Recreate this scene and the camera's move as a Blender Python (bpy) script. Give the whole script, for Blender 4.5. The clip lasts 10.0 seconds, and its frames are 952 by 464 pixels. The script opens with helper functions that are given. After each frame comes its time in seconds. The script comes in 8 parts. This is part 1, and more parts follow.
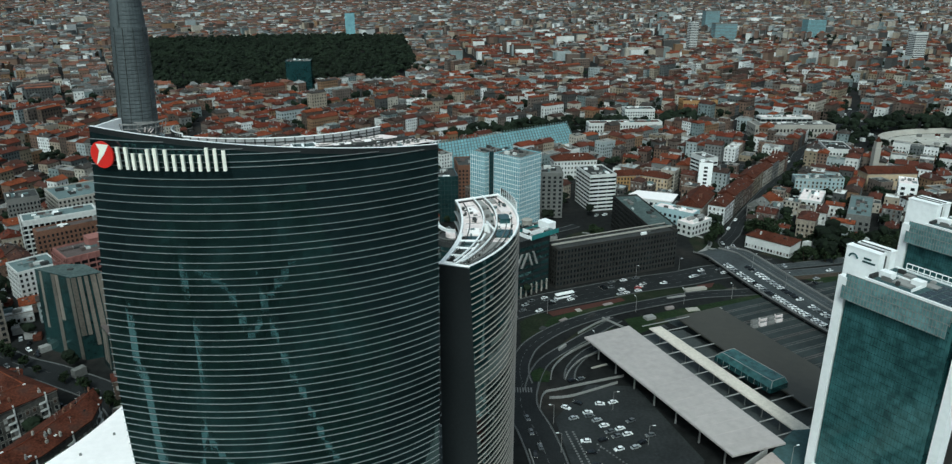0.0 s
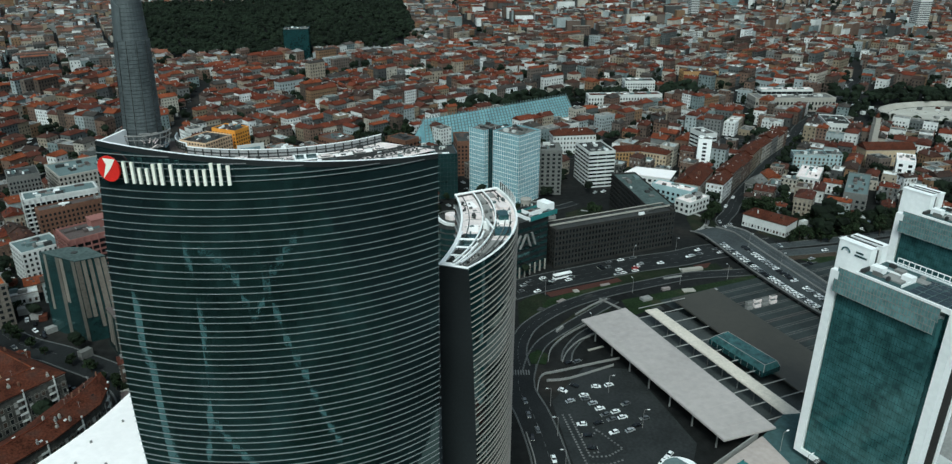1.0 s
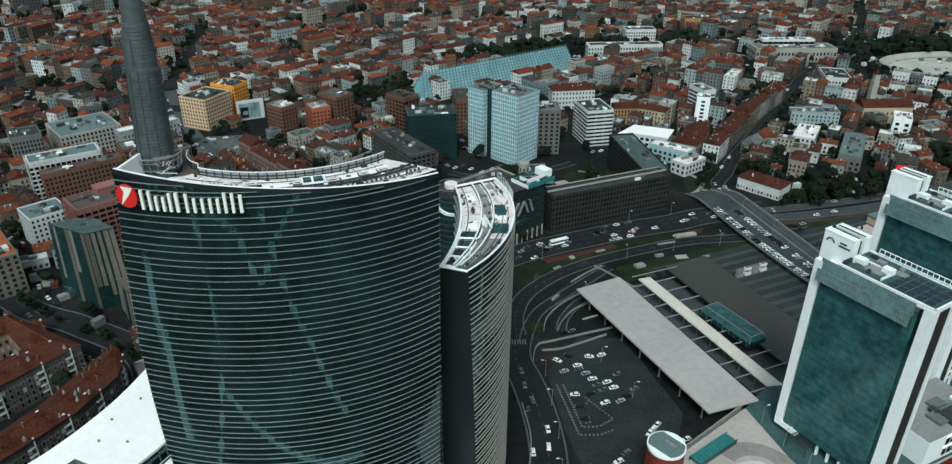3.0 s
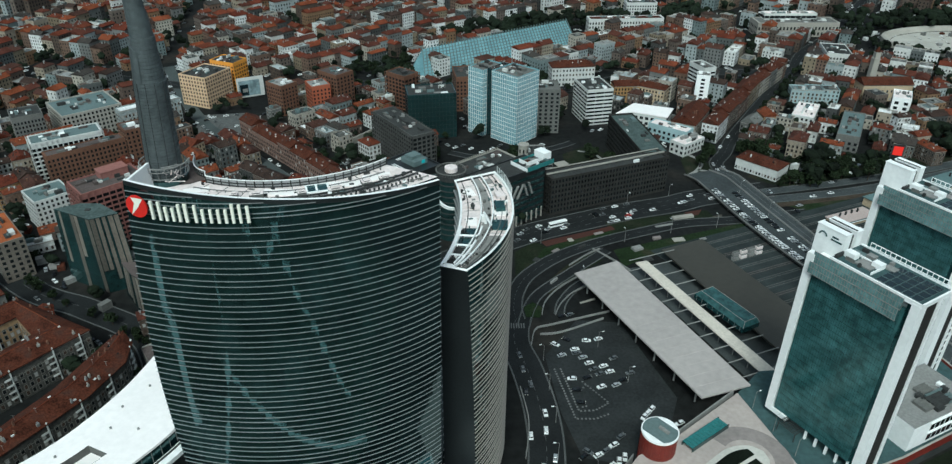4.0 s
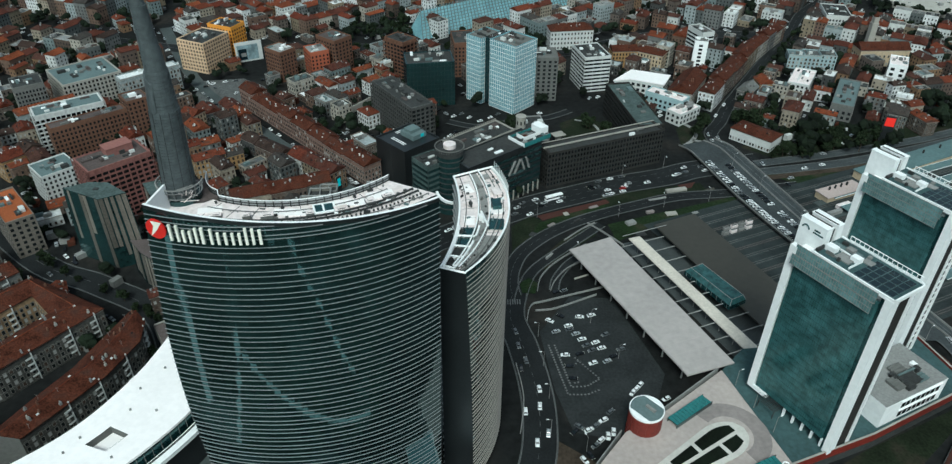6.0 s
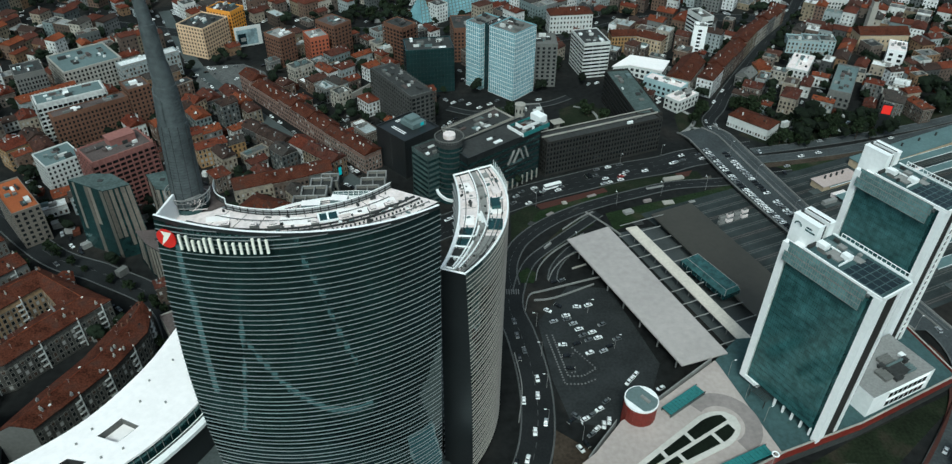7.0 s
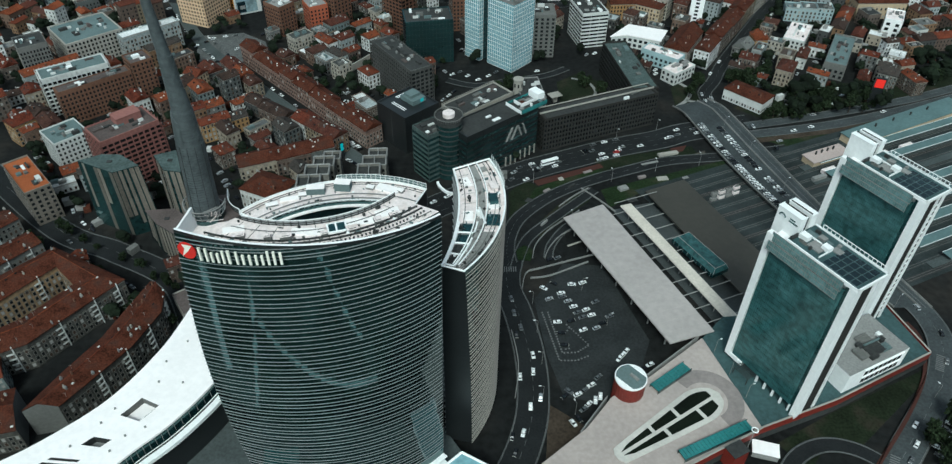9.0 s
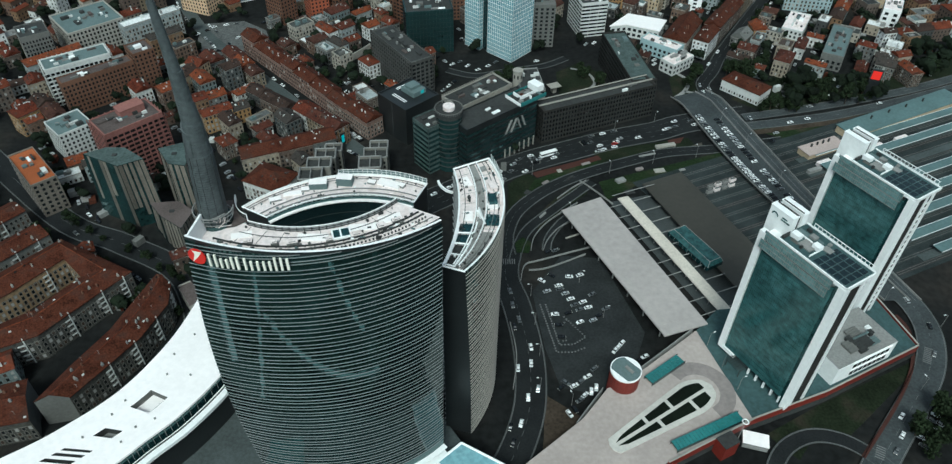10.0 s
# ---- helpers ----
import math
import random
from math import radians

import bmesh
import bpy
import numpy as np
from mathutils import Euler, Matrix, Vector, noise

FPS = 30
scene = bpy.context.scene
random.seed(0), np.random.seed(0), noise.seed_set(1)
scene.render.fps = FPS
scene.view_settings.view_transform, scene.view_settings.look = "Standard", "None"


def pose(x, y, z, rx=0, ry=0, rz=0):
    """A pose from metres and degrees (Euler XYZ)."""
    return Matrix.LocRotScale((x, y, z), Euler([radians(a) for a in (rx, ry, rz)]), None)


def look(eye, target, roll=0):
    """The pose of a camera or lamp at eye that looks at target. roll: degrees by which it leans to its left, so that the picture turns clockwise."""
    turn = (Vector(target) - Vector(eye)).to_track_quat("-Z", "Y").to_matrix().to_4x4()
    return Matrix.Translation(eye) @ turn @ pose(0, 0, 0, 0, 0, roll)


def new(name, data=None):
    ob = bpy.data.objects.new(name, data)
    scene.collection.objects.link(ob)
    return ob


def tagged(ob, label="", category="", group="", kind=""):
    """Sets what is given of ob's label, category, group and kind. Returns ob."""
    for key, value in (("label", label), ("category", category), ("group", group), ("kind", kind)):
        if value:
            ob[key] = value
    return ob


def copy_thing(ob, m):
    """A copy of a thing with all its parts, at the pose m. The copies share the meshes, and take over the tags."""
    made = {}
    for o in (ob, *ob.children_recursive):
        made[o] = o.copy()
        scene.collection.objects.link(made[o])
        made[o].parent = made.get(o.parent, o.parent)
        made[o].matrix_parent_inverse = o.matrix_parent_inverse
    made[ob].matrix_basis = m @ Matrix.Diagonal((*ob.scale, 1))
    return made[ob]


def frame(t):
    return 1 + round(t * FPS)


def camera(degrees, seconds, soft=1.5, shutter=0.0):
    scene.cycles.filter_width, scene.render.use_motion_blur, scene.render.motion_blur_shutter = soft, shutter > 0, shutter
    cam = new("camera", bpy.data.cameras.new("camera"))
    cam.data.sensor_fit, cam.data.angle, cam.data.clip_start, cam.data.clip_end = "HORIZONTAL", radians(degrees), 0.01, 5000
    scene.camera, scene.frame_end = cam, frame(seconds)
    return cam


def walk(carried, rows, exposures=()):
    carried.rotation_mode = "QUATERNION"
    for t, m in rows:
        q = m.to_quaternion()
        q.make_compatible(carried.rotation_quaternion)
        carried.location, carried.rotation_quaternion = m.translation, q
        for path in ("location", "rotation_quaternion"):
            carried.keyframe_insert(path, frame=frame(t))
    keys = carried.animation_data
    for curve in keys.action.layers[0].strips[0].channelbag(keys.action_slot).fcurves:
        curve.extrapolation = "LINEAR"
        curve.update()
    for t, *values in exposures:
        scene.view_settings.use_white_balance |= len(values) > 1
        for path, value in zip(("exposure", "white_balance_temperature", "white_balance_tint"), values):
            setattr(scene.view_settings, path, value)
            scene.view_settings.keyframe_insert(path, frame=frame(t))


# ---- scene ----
cam = camera(66.2, 10.0, 1.3)
METRES, EYE, TILT, LEAN, TURN = 108.0, 182.0, -19.8, 0.0, 0.0
ROWS = [
    (0.0, 0.0, 0.0, 0.0, -0.0, 0.0, -0.0),
    (0.5, -0.0, -0.0167, 0.0497, -0.04, -1.47, -0.05),
    (1.0, -0.0003, -0.0329, 0.0955, -0.07, -2.86, -0.1),
    (1.5, -0.0007, -0.0497, 0.1422, -0.11, -4.25, -0.13),
    (2.0, -0.0009, -0.0668, 0.1907, -0.12, -5.63, -0.17),
    (2.5, -0.0016, -0.0836, 0.2376, -0.16, -6.78, -0.22),
    (4.0, -0.0023, -0.1342, 0.3802, -0.18, -10.69, -0.3),
    (4.5, -0.002, -0.1508, 0.4282, -0.22, -11.76, -0.35),
    (5.0, -0.0018, -0.1674, 0.4752, -0.25, -12.98, -0.36),
    (5.5, -0.0011, -0.1851, 0.5225, -0.27, -14.09, -0.37),
    (7.0, -0.0026, -0.2355, 0.6616, -0.34, -17.1, -0.38),
    (7.5, -0.0023, -0.252, 0.7088, -0.35, -18.11, -0.39),
    (8.0, -0.003, -0.2689, 0.7547, -0.37, -19.11, -0.4),
    (8.5, -0.0032, -0.287, 0.8022, -0.41, -20.13, -0.41),
    (9.0, -0.0036, -0.3038, 0.8485, -0.41, -21.13, -0.42),
    (9.5, -0.0043, -0.3219, 0.8952, -0.41, -22.03, -0.51),
    (10.0, -0.0057, -0.3391, 0.9406, -0.41, -22.79, -0.56),
]
walk(cam, [(t, pose(0, 0, EYE, TILT, LEAN, TURN) @ pose(METRES * x, METRES * y, METRES * z, 90 + pitch, roll, yaw)) for t, x, y, z, yaw, pitch, roll in ROWS],
     exposures=[(0.0, 0.36, 5560, -10), (10.0, 0.36, 5560, -10)])

# ---- sky and light ----
world = bpy.data.worlds.new("overcast_sky")
scene.world = world
world.use_nodes = True
wn, wl = world.node_tree.nodes, world.node_tree.links
wn.clear()
sky = wn.new("ShaderNodeTexSky")
sky.sky_type = "NISHITA"
sky.sun_disc = False
sky.sun_elevation, sky.sun_rotation = radians(51), radians(189)
sky.dust_density = 4.0
soften = wn.new("ShaderNodeHueSaturation")
soften.inputs["Saturation"].default_value = 0.45
back = wn.new("ShaderNodeBackground")
back.inputs["Strength"].default_value = 0.088
wout = wn.new("ShaderNodeOutputWorld")
wl.new(sky.outputs[0], soften.inputs["Color"])
wl.new(soften.outputs[0], back.inputs["Color"])
wl.new(back.outputs[0], wout.inputs["Surface"])

sun = new("sun", bpy.data.lights.new("sun", "SUN"))
sun.data.energy, sun.data.angle, sun.data.color = 1.55, radians(16), (1.0, 0.95, 0.88)
sun.matrix_world = look((-40, -260, 325), (0, 0, 0))
scene.view_settings.exposure = 0.0


# ---- materials ----
def material(name, base, rough=0.8, metal=0.0, vary=0.25, fine=1.5, coarse=0.06, bump=0.0, dirt=None, random_by="", palette=(), ior=0.0):
    """A surface with grain at two sizes; palette colours are picked per object or per loose piece."""
    m = bpy.data.materials.new(name)
    m.use_nodes = True
    n, l = m.node_tree.nodes, m.node_tree.links
    p = n["Principled BSDF"]
    p.inputs["Roughness"].default_value, p.inputs["Metallic"].default_value = rough, metal
    p.inputs["Specular IOR Level"].default_value = 0.12 if rough >= 0.75 else 0.5
    if ior:
        p.inputs["IOR"].default_value = ior
        p.inputs["Specular Tint"].default_value = (0.52, 1.0, 1.0, 1)
    geo = n.new("ShaderNodeNewGeometry")
    a, b = n.new("ShaderNodeTexNoise"), n.new("ShaderNodeTexNoise")
    a.inputs["Scale"].default_value, b.inputs["Scale"].default_value = coarse, fine
    a.inputs["Detail"].default_value, b.inputs["Detail"].default_value = 4, 5
    for tex in (a, b):
        l.new(geo.outputs["Position"], tex.inputs["Vector"])
    both = n.new("ShaderNodeMath")
    both.operation = "ADD"
    l.new(a.outputs[0], both.inputs[0]), l.new(b.outputs[0], both.inputs[1])
    span = n.new("ShaderNodeMapRange")
    span.inputs["From Min"].default_value, span.inputs["From Max"].default_value = 0.74, 1.26
    span.inputs["To Min"].default_value, span.inputs["To Max"].default_value = 1 - vary, 1 + vary
    l.new(both.outputs[0], span.inputs["Value"])
    if palette:
        pick = n.new("ShaderNodeValToRGB")
        pick.color_ramp.interpolation = "CONSTANT"
        e = pick.color_ramp.elements
        while len(e) < len(palette):
            e.new(0.5)
        for i, c in enumerate(palette):
            e[i].position, e[i].color = i / len(palette), (*c, 1)
        if random_by == "island":
            l.new(geo.outputs["Random Per Island"], pick.inputs[0])
        else:
            l.new(n.new("ShaderNodeObjectInfo").outputs["Random"], pick.inputs[0])
        colour = pick.outputs[0]
    else:
        rgb = n.new("ShaderNodeRGB")
        rgb.outputs[0].default_value = (*base, 1)
        colour = rgb.outputs[0]
    if dirt:
        stain = n.new("ShaderNodeMix")
        stain.data_type = "RGBA"
        edge = n.new("ShaderNodeMapRange")
        edge.inputs["From Min"].default_value, edge.inputs["From Max"].default_value = 0.52, 0.68
        edge.inputs["To Max"].default_value = 0.8
        l.new(a.outputs[0], edge.inputs["Value"]), l.new(edge.outputs[0], stain.inputs["Factor"])
        l.new(colour, stain.inputs["A"])
        stain.inputs["B"].default_value = (*dirt, 1)
        colour = stain.outputs["Result"]
    mul = n.new("ShaderNodeVectorMath")
    mul.operation = "SCALE"
    l.new(colour, mul.inputs[0]), l.new(span.outputs[0], mul.inputs["Scale"])
    l.new(mul.outputs[0], p.inputs["Base Color"])
    if bump:
        bm_ = n.new("ShaderNodeBump")
        bm_.inputs["Strength"].default_value, bm_.inputs["Distance"].default_value = bump, 0.1
        l.new(b.outputs[0], bm_.inputs["Height"]), l.new(bm_.outputs[0], p.inputs["Normal"])
    return m


WALLS = [(.30, .255, .20), (.20, .125, .075), (.135, .09, .07), (.155, .155, .15), (.58, .58, .56), (.085, .064, .052), (.21, .17, .12), (.17, .205, .205),
         (.115, .085, .07), (.40, .365, .31), (.095, .102, .10), (.15, .10, .075), (.70, .70, .69), (.065, .065, .063), (.30, .33, .33), (.13, .105, .09)]
ROOFS = [(.105, .029, .0155), (.135, .038, .019), (.078, .026, .017), (.060, .028, .021), (.118, .032, .017), (.046, .040, .036), (.095, .0245, .014), (.070, .0245, .017), (.155, .043, .019), (.042, .027, .022)]
# far tiles are paler and greyer: distance haze put into their colour
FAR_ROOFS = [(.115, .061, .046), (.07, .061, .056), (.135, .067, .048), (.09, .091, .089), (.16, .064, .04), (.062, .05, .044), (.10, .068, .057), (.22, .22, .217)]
FLATS = [(.11, .112, .11), (.055, .058, .056), (.24, .24, .235), (.12, .15, .15), (.62, .62, .61), (.075, .058, .05), (.34, .37, .37), (.04, .042, .042)]
wall_mix = material("render_walls", (.4, .35, .3), .9, vary=.32, fine=.9, coarse=.22, dirt=(.11, .10, .09), random_by="object", palette=WALLS)
wall_isl = material("render_walls_far", (.4, .35, .3), .9, vary=.18, fine=.4, random_by="island", palette=WALLS)
tile_mix = material("clay_tiles", (.2, .06, .03), .9, vary=.55, fine=1.3, coarse=.2, bump=.6, dirt=(.03, .02, .016), random_by="object", palette=ROOFS)
tile_isl = material("clay_tiles_far", (.2, .06, .03), .9, vary=.4, fine=1.2, coarse=.1, random_by="island", palette=ROOFS)
tile_far = material("hazed_tiles_far", (.2, .06, .03), .9, vary=.4, fine=1.2, coarse=.1, random_by="island", palette=FAR_ROOFS)
flat_isl = material("flat_roofs_far", (.2, .2, .2), .9, vary=.3, fine=.5, random_by="island", palette=FLATS)
flat_mix = material("roof_felt", (.2, .2, .2), .9, vary=.3, fine=.8, random_by="object", palette=FLATS)
clay = material("terracotta", (.066, .0205, .0115), .9, vary=.6, fine=1.3, coarse=.16, bump=.6, dirt=(.030, .017, .013))
shutter = material("brown_shutters", (.06, .04, .03), .8, vary=.3)
blind = material("pale_blinds", (.34, .33, .31), .8, vary=.2)
pane = material("window_glass", (.009, .013, .015), .12, vary=.5, fine=.3)
pane_far = material("window_dark", (.009, .011, .012), .8, vary=.5, fine=.3)
stone = material("pale_stone", (.33, .31, .275), .85, vary=.15)
white = material("white_metal", (.90, .895, .885), .45, vary=.06, fine=.6, coarse=.05)
white_roof = material("white_membrane", (.95, .89, .87), .55, vary=.05, fine=.5, coarse=.04)
roof_white = material("weathered_white_roofing", (.80, .70, .68), .7, vary=.16, fine=.9, coarse=.15, dirt=(.52, .43, .39))
fin_metal = material("satin_aluminium", (.25, .25, .25), .5, .15, vary=.12, fine=.4)
# fin_metal made paler and warmer: sunlight on the outer blades put into colour
fin_sunlit = material("sunlit_aluminium", (.33, .295, .262), .5, .1, vary=.12, fine=.4)
dark_glass = material("dark_curtain_glass", (.0068, .0128, .0137), .03, vary=.5, fine=.35, coarse=.03, bump=.16, ior=1.9)
black_wall = material("black_cladding", (.016, .018, .019), .35, vary=.3)
teal_glass = material("teal_curtain_glass", (.042, .100, .101), .14, vary=.45, fine=.35, coarse=.12, ior=1.8)
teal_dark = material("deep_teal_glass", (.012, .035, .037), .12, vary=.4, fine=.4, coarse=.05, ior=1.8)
blue_glass = material("pale_blue_glass", (.20, .36, .40), .2, vary=.22, fine=.6, coarse=.08)
asphalt = material("asphalt", (.0165, .0178, .0184), .85, vary=.35, fine=1.2, coarse=.05, bump=.2)
ground_m = material("city_ground", (.012, .0125, .0122), .9, vary=.5, fine=.25, coarse=.02, dirt=(.022, .019, .016))
paving = material("grey_paving", (.065, .075, .074), .85, vary=.25, fine=.8)
pink_paving = material("pale_pink_paving", (.40, .34, .315), .8, vary=.12, fine=.5, coarse=.05)
grey_metal = material("grey_metal_roofing", (.40, .357, .338), .5, .05, vary=.12, fine=.3, coarse=.03)
brown_roof = material("brown_metal_roofing", (.042, .038, .030), .6, vary=.15, fine=.4)
concrete = material("concrete", (.24, .235, .225), .85, vary=.2, fine=.9)
dark_concrete = material("dark_concrete", (.045, .046, .045), .9, vary=.25, fine=.6)
lane_paint = material("road_paint", (.15, .15, .148), .8, vary=.25, fine=2)
grass_m = material("grass", (.0145, .0255, .0095), .95, vary=.5, fine=.8, coarse=.06, bump=.4, dirt=(.03, .026, .017))
earth = material("bare_earth", (.05, .038, .028), .95, vary=.4, fine=.6, coarse=.1, bump=.4)
red_clad = material("red_cladding", (.16, .02, .013), .5, vary=.2, fine=.6)
red_brick = material("red_brown_brick", (.058, .025, .02), .9, vary=.2)
teal_roof = material("green_glass_roof", (.045, .17, .168), .2, vary=.25, fine=1.0)
spire_m = material("spire_steel", (.085, .097, .10), .5, .2, vary=.25, fine=.8, coarse=.1)
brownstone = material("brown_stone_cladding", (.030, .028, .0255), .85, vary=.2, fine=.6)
beige_clad = material("beige_timber_panels", (.165, .142, .12), .8, vary=.25, fine=1.2)
pink_wall = material("pink_render", (.25, .115, .10), .9, vary=.15, fine=.7)
ochre_wall = material("ochre_render", (.33, .20, .09), .9, vary=.15, fine=.7)
cream_wall = material("cream_render", (.46, .36, .245), .9, vary=.15, fine=.7)
brick_wall = material("brown_brick_render", (.15, .078, .052), .9, vary=.2, fine=.8)
white_wall = material("white_render", (.58, .58, .56), .85, vary=.1, fine=.7)
grey_wall = material("grey_render", (.14, .138, .13), .9, vary=.15, fine=.7)
taupe_roof = material("taupe_gravel_roof", (.10, .08, .075), .9, vary=.25, fine=1.0)
smoked_glass = material("smoked_green_glass", (.014, .032, .032), .12, vary=.4, fine=.4, coarse=.06, ior=1.6)
moss_roof = material("dull_green_grey_roof", (.070, .092, .088), .85, vary=.3, fine=.8, coarse=.2)
pale_roof = material("pale_green_grey_roof", (.125, .165, .165), .8, vary=.15, fine=.8)
dark_frame = material("dark_grey_frame", (.05, .05, .048), .85, vary=.2, fine=.7)
turf = material("dry_dark_turf", (.0135, .0185, .0095), .95, vary=.5, fine=.8, coarse=.06, bump=.4, dirt=(.024, .019, .014))
planting = material("dark_planting", (.005, .0075, .0045), .95, vary=.6, fine=2.0, bump=.6)
terrace_stone = material("green_grey_terrace_stone", (.05, .085, .087), .8, vary=.25, fine=.6)
pale_kerb = material("pale_kerb_stone", (.52, .49, .45), .85, vary=.12, fine=.8)
band_stone = material("rosy_grey_paving", (.25, .215, .205), .85, vary=.15, fine=.6)
fritted = material("fritted_glass", (.36, .36, .36), .3, vary=.15, fine=.6)
deck_grey = material("worn_bridge_asphalt", (.052, .058, .06), .85, vary=.3, fine=.8)
lantern_glass = material("lantern_glass", (.03, .075, .075), .15, vary=.4, fine=.6, coarse=.2)
screen_glass = material("pale_screen_glass", (.15, .255, .255), .2, vary=.35, fine=.5, coarse=.1)
solar = material("solar_panels", (.010, .021, .026), .18, vary=.3, fine=.8)
bark = material("bark", (.05, .038, .028), .95, vary=.3)
leaf = material("leaves", (.018, .027, .0125), .85, vary=.55, fine=.8, coarse=.1)
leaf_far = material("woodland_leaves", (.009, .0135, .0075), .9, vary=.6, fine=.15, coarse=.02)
rail_steel = material("rail_steel", (.16, .14, .13), .5, .5, vary=.2)
ballast = material("ballast", (.030, .036, .036), .95, vary=.4, fine=1.5, bump=.3)
sign_red = material("sign_red", (.62, .02, .015), .4, vary=.08)
sign_white = material("sign_white", (.88, .85, .74), .4, vary=.05)
tyre = material("tyre_rubber", (.012, .012, .012), .8, vary=.2)
screen_red = bpy.data.materials.new("lit_screen_red")
screen_cyan = bpy.data.materials.new("lit_screen_cyan")
for m_, c_, s_ in ((screen_red, (1, .03, .02), .55), (screen_cyan, (.1, .75, .8), .3)):
    m_.use_nodes = True
    m_.node_tree.nodes["Principled BSDF"].inputs["Base Color"].default_value = (*(.1 * v for v in c_), 1)
    m_.node_tree.nodes["Principled BSDF"].inputs["Emission Color"].default_value = (*c_, 1)
    m_.node_tree.nodes["Principled BSDF"].inputs["Emission Strength"].default_value = s_


# ---- mesh tools ----
class Mesh:
    """Collects faces; m is the index of the material."""

    def __init__(self):
        self.v, self.f, self.m = [], [], []

    def face(self, pts, m=0):
        k = len(self.v)
        self.v += [tuple(p) for p in pts]
        self.f.append(tuple(range(k, k + len(pts))))
        self.m.append(m)

    def prism(self, poly, z0, z1, m=0, top=None, bottom=False):
        n, k = len(poly), len(self.v)
        self.v += [(p[0], p[1], z0) for p in poly] + [(p[0], p[1], z1) for p in poly]
        for i in range(n):
            j = (i + 1) % n
            self.f.append((k + i, k + j, k + n + j, k + n + i))
            self.m.append(m)
        self.f.append(tuple(range(k + n, k + 2 * n)))
        self.m.append(m if top is None else top)
        if bottom:
            self.f.append(tuple(range(k + n - 1, k - 1, -1)))
            self.m.append(m)

    def box(self, x, y, z0, lx, ly, lz, ang=0.0, m=0, top=None, bottom=True):
        c, s = math.cos(radians(ang)), math.sin(radians(ang))
        poly = [(x + c * u - s * w, y + s * u + c * w) for u, w in ((-lx / 2, -ly / 2), (lx / 2, -ly / 2), (lx / 2, ly / 2), (-lx / 2, ly / 2))]
        self.prism(poly, z0, z0 + lz, m, top, bottom)

    def beam(self, a, b, r=0.1, m=0):
        a, b = Vector(a), Vector(b)
        d = (b - a).normalized()
        u = d.orthogonal().normalized() * r
        w = d.cross(u)
        k = len(self.v)
        for q in (a, b):
            self.v += [tuple(q + u + w), tuple(q - u + w), tuple(q - u - w), tuple(q + u - w)]
        for i in range(4):
            j = (i + 1) % 4
            self.f.append((k + i, k + j, k + 4 + j, k + 4 + i))
        self.f += [(k + 3, k + 2, k + 1, k), (k + 4, k + 5, k + 6, k + 7)]
        self.m += [m] * 6

    def tube(self, x, y, z0, z1, r0, r1, n=24, m=0, top=None, x1=None, y1=None):
        x1, y1 = x if x1 is None else x1, y if y1 is None else y1
        k = len(self.v)
        for cx, cy, z, r in ((x, y, z0, r0), (x1, y1, z1, r1)):
            self.v += [(cx + r * math.cos(2 * math.pi * i / n), cy + r * math.sin(2 * math.pi * i / n), z) for i in range(n)]
        for i in range(n):
            j = (i + 1) % n
            self.f.append((k + i, k + j, k + n + j, k + n + i))
            self.m.append(m)
        self.f.append(tuple(range(k + n, k + 2 * n)))
        self.m.append(m if top is None else top)

    def grid(self, rows, m=0, closed=False):
        """One skin through rows of points of the same length."""
        k, n = len(self.v), len(rows[0])
        for r in rows:
            self.v += [tuple(p) for p in r]
        for a in range(len(rows) - 1):
            for i in range(n if closed else n - 1):
                j = (i + 1) % n
                self.f.append((k + a * n + i, k + a * n + j, k + (a + 1) * n + j, k + (a + 1) * n + i))
                self.m.append(m)

    def pipe(self, line, r=0.1, m=0):
        """A bent square bar through points in space, as one skin."""
        rows_ = []
        for i, p in enumerate(line):
            a, b = Vector(line[max(i - 1, 0)]), Vector(line[min(i + 1, len(line) - 1)])
            d = (b - a).normalized()
            u = d.cross(Vector((0, 0, 1)))
            u = (u.normalized() if u.length > 1e-4 else Vector((1, 0, 0))) * r
            w = u.cross(d).normalized() * r
            p = Vector(p)
            rows_.append([p + u + w, p - u + w, p - u - w, p + u - w])
        self.grid(rows_, m, True)

    def strip(self, a, b, m=0):
        """Quads between two lines of points of the same length."""
        k, n = len(self.v), len(a)
        self.v += [tuple(p) for p in a] + [tuple(p) for p in b]
        for i in range(n - 1):
            self.f.append((k + i, k + i + 1, k + n + i + 1, k + n + i))
            self.m.append(m)

    def data(self, name, mats):
        me = bpy.data.meshes.new(name)
        me.from_pydata(self.v, [], self.f)
        for q in (mats if isinstance(mats, (list, tuple)) else [mats]):
            me.materials.append(q)
        me.polygons.foreach_set("material_index", self.m)
        me.update()
        return me


def part(name, mesh, mats, parent=None, label="", kind=""):
    ob = new(name, mesh.data(name, mats))
    ob.parent = parent
    return tagged(ob, label, kind=kind)


def thing(name, x=0, y=0, z=0, ang=0, label="", category="", group="", kind=""):
    ob = new(name)
    ob.matrix_basis = pose(x, y, z, 0, 0, ang)
    return tagged(ob, label, category, group, kind)


def setting(name, mesh, mats, label, category=""):
    return tagged(part(name, mesh, mats), label, category or name.split("_")[0], kind="structure")


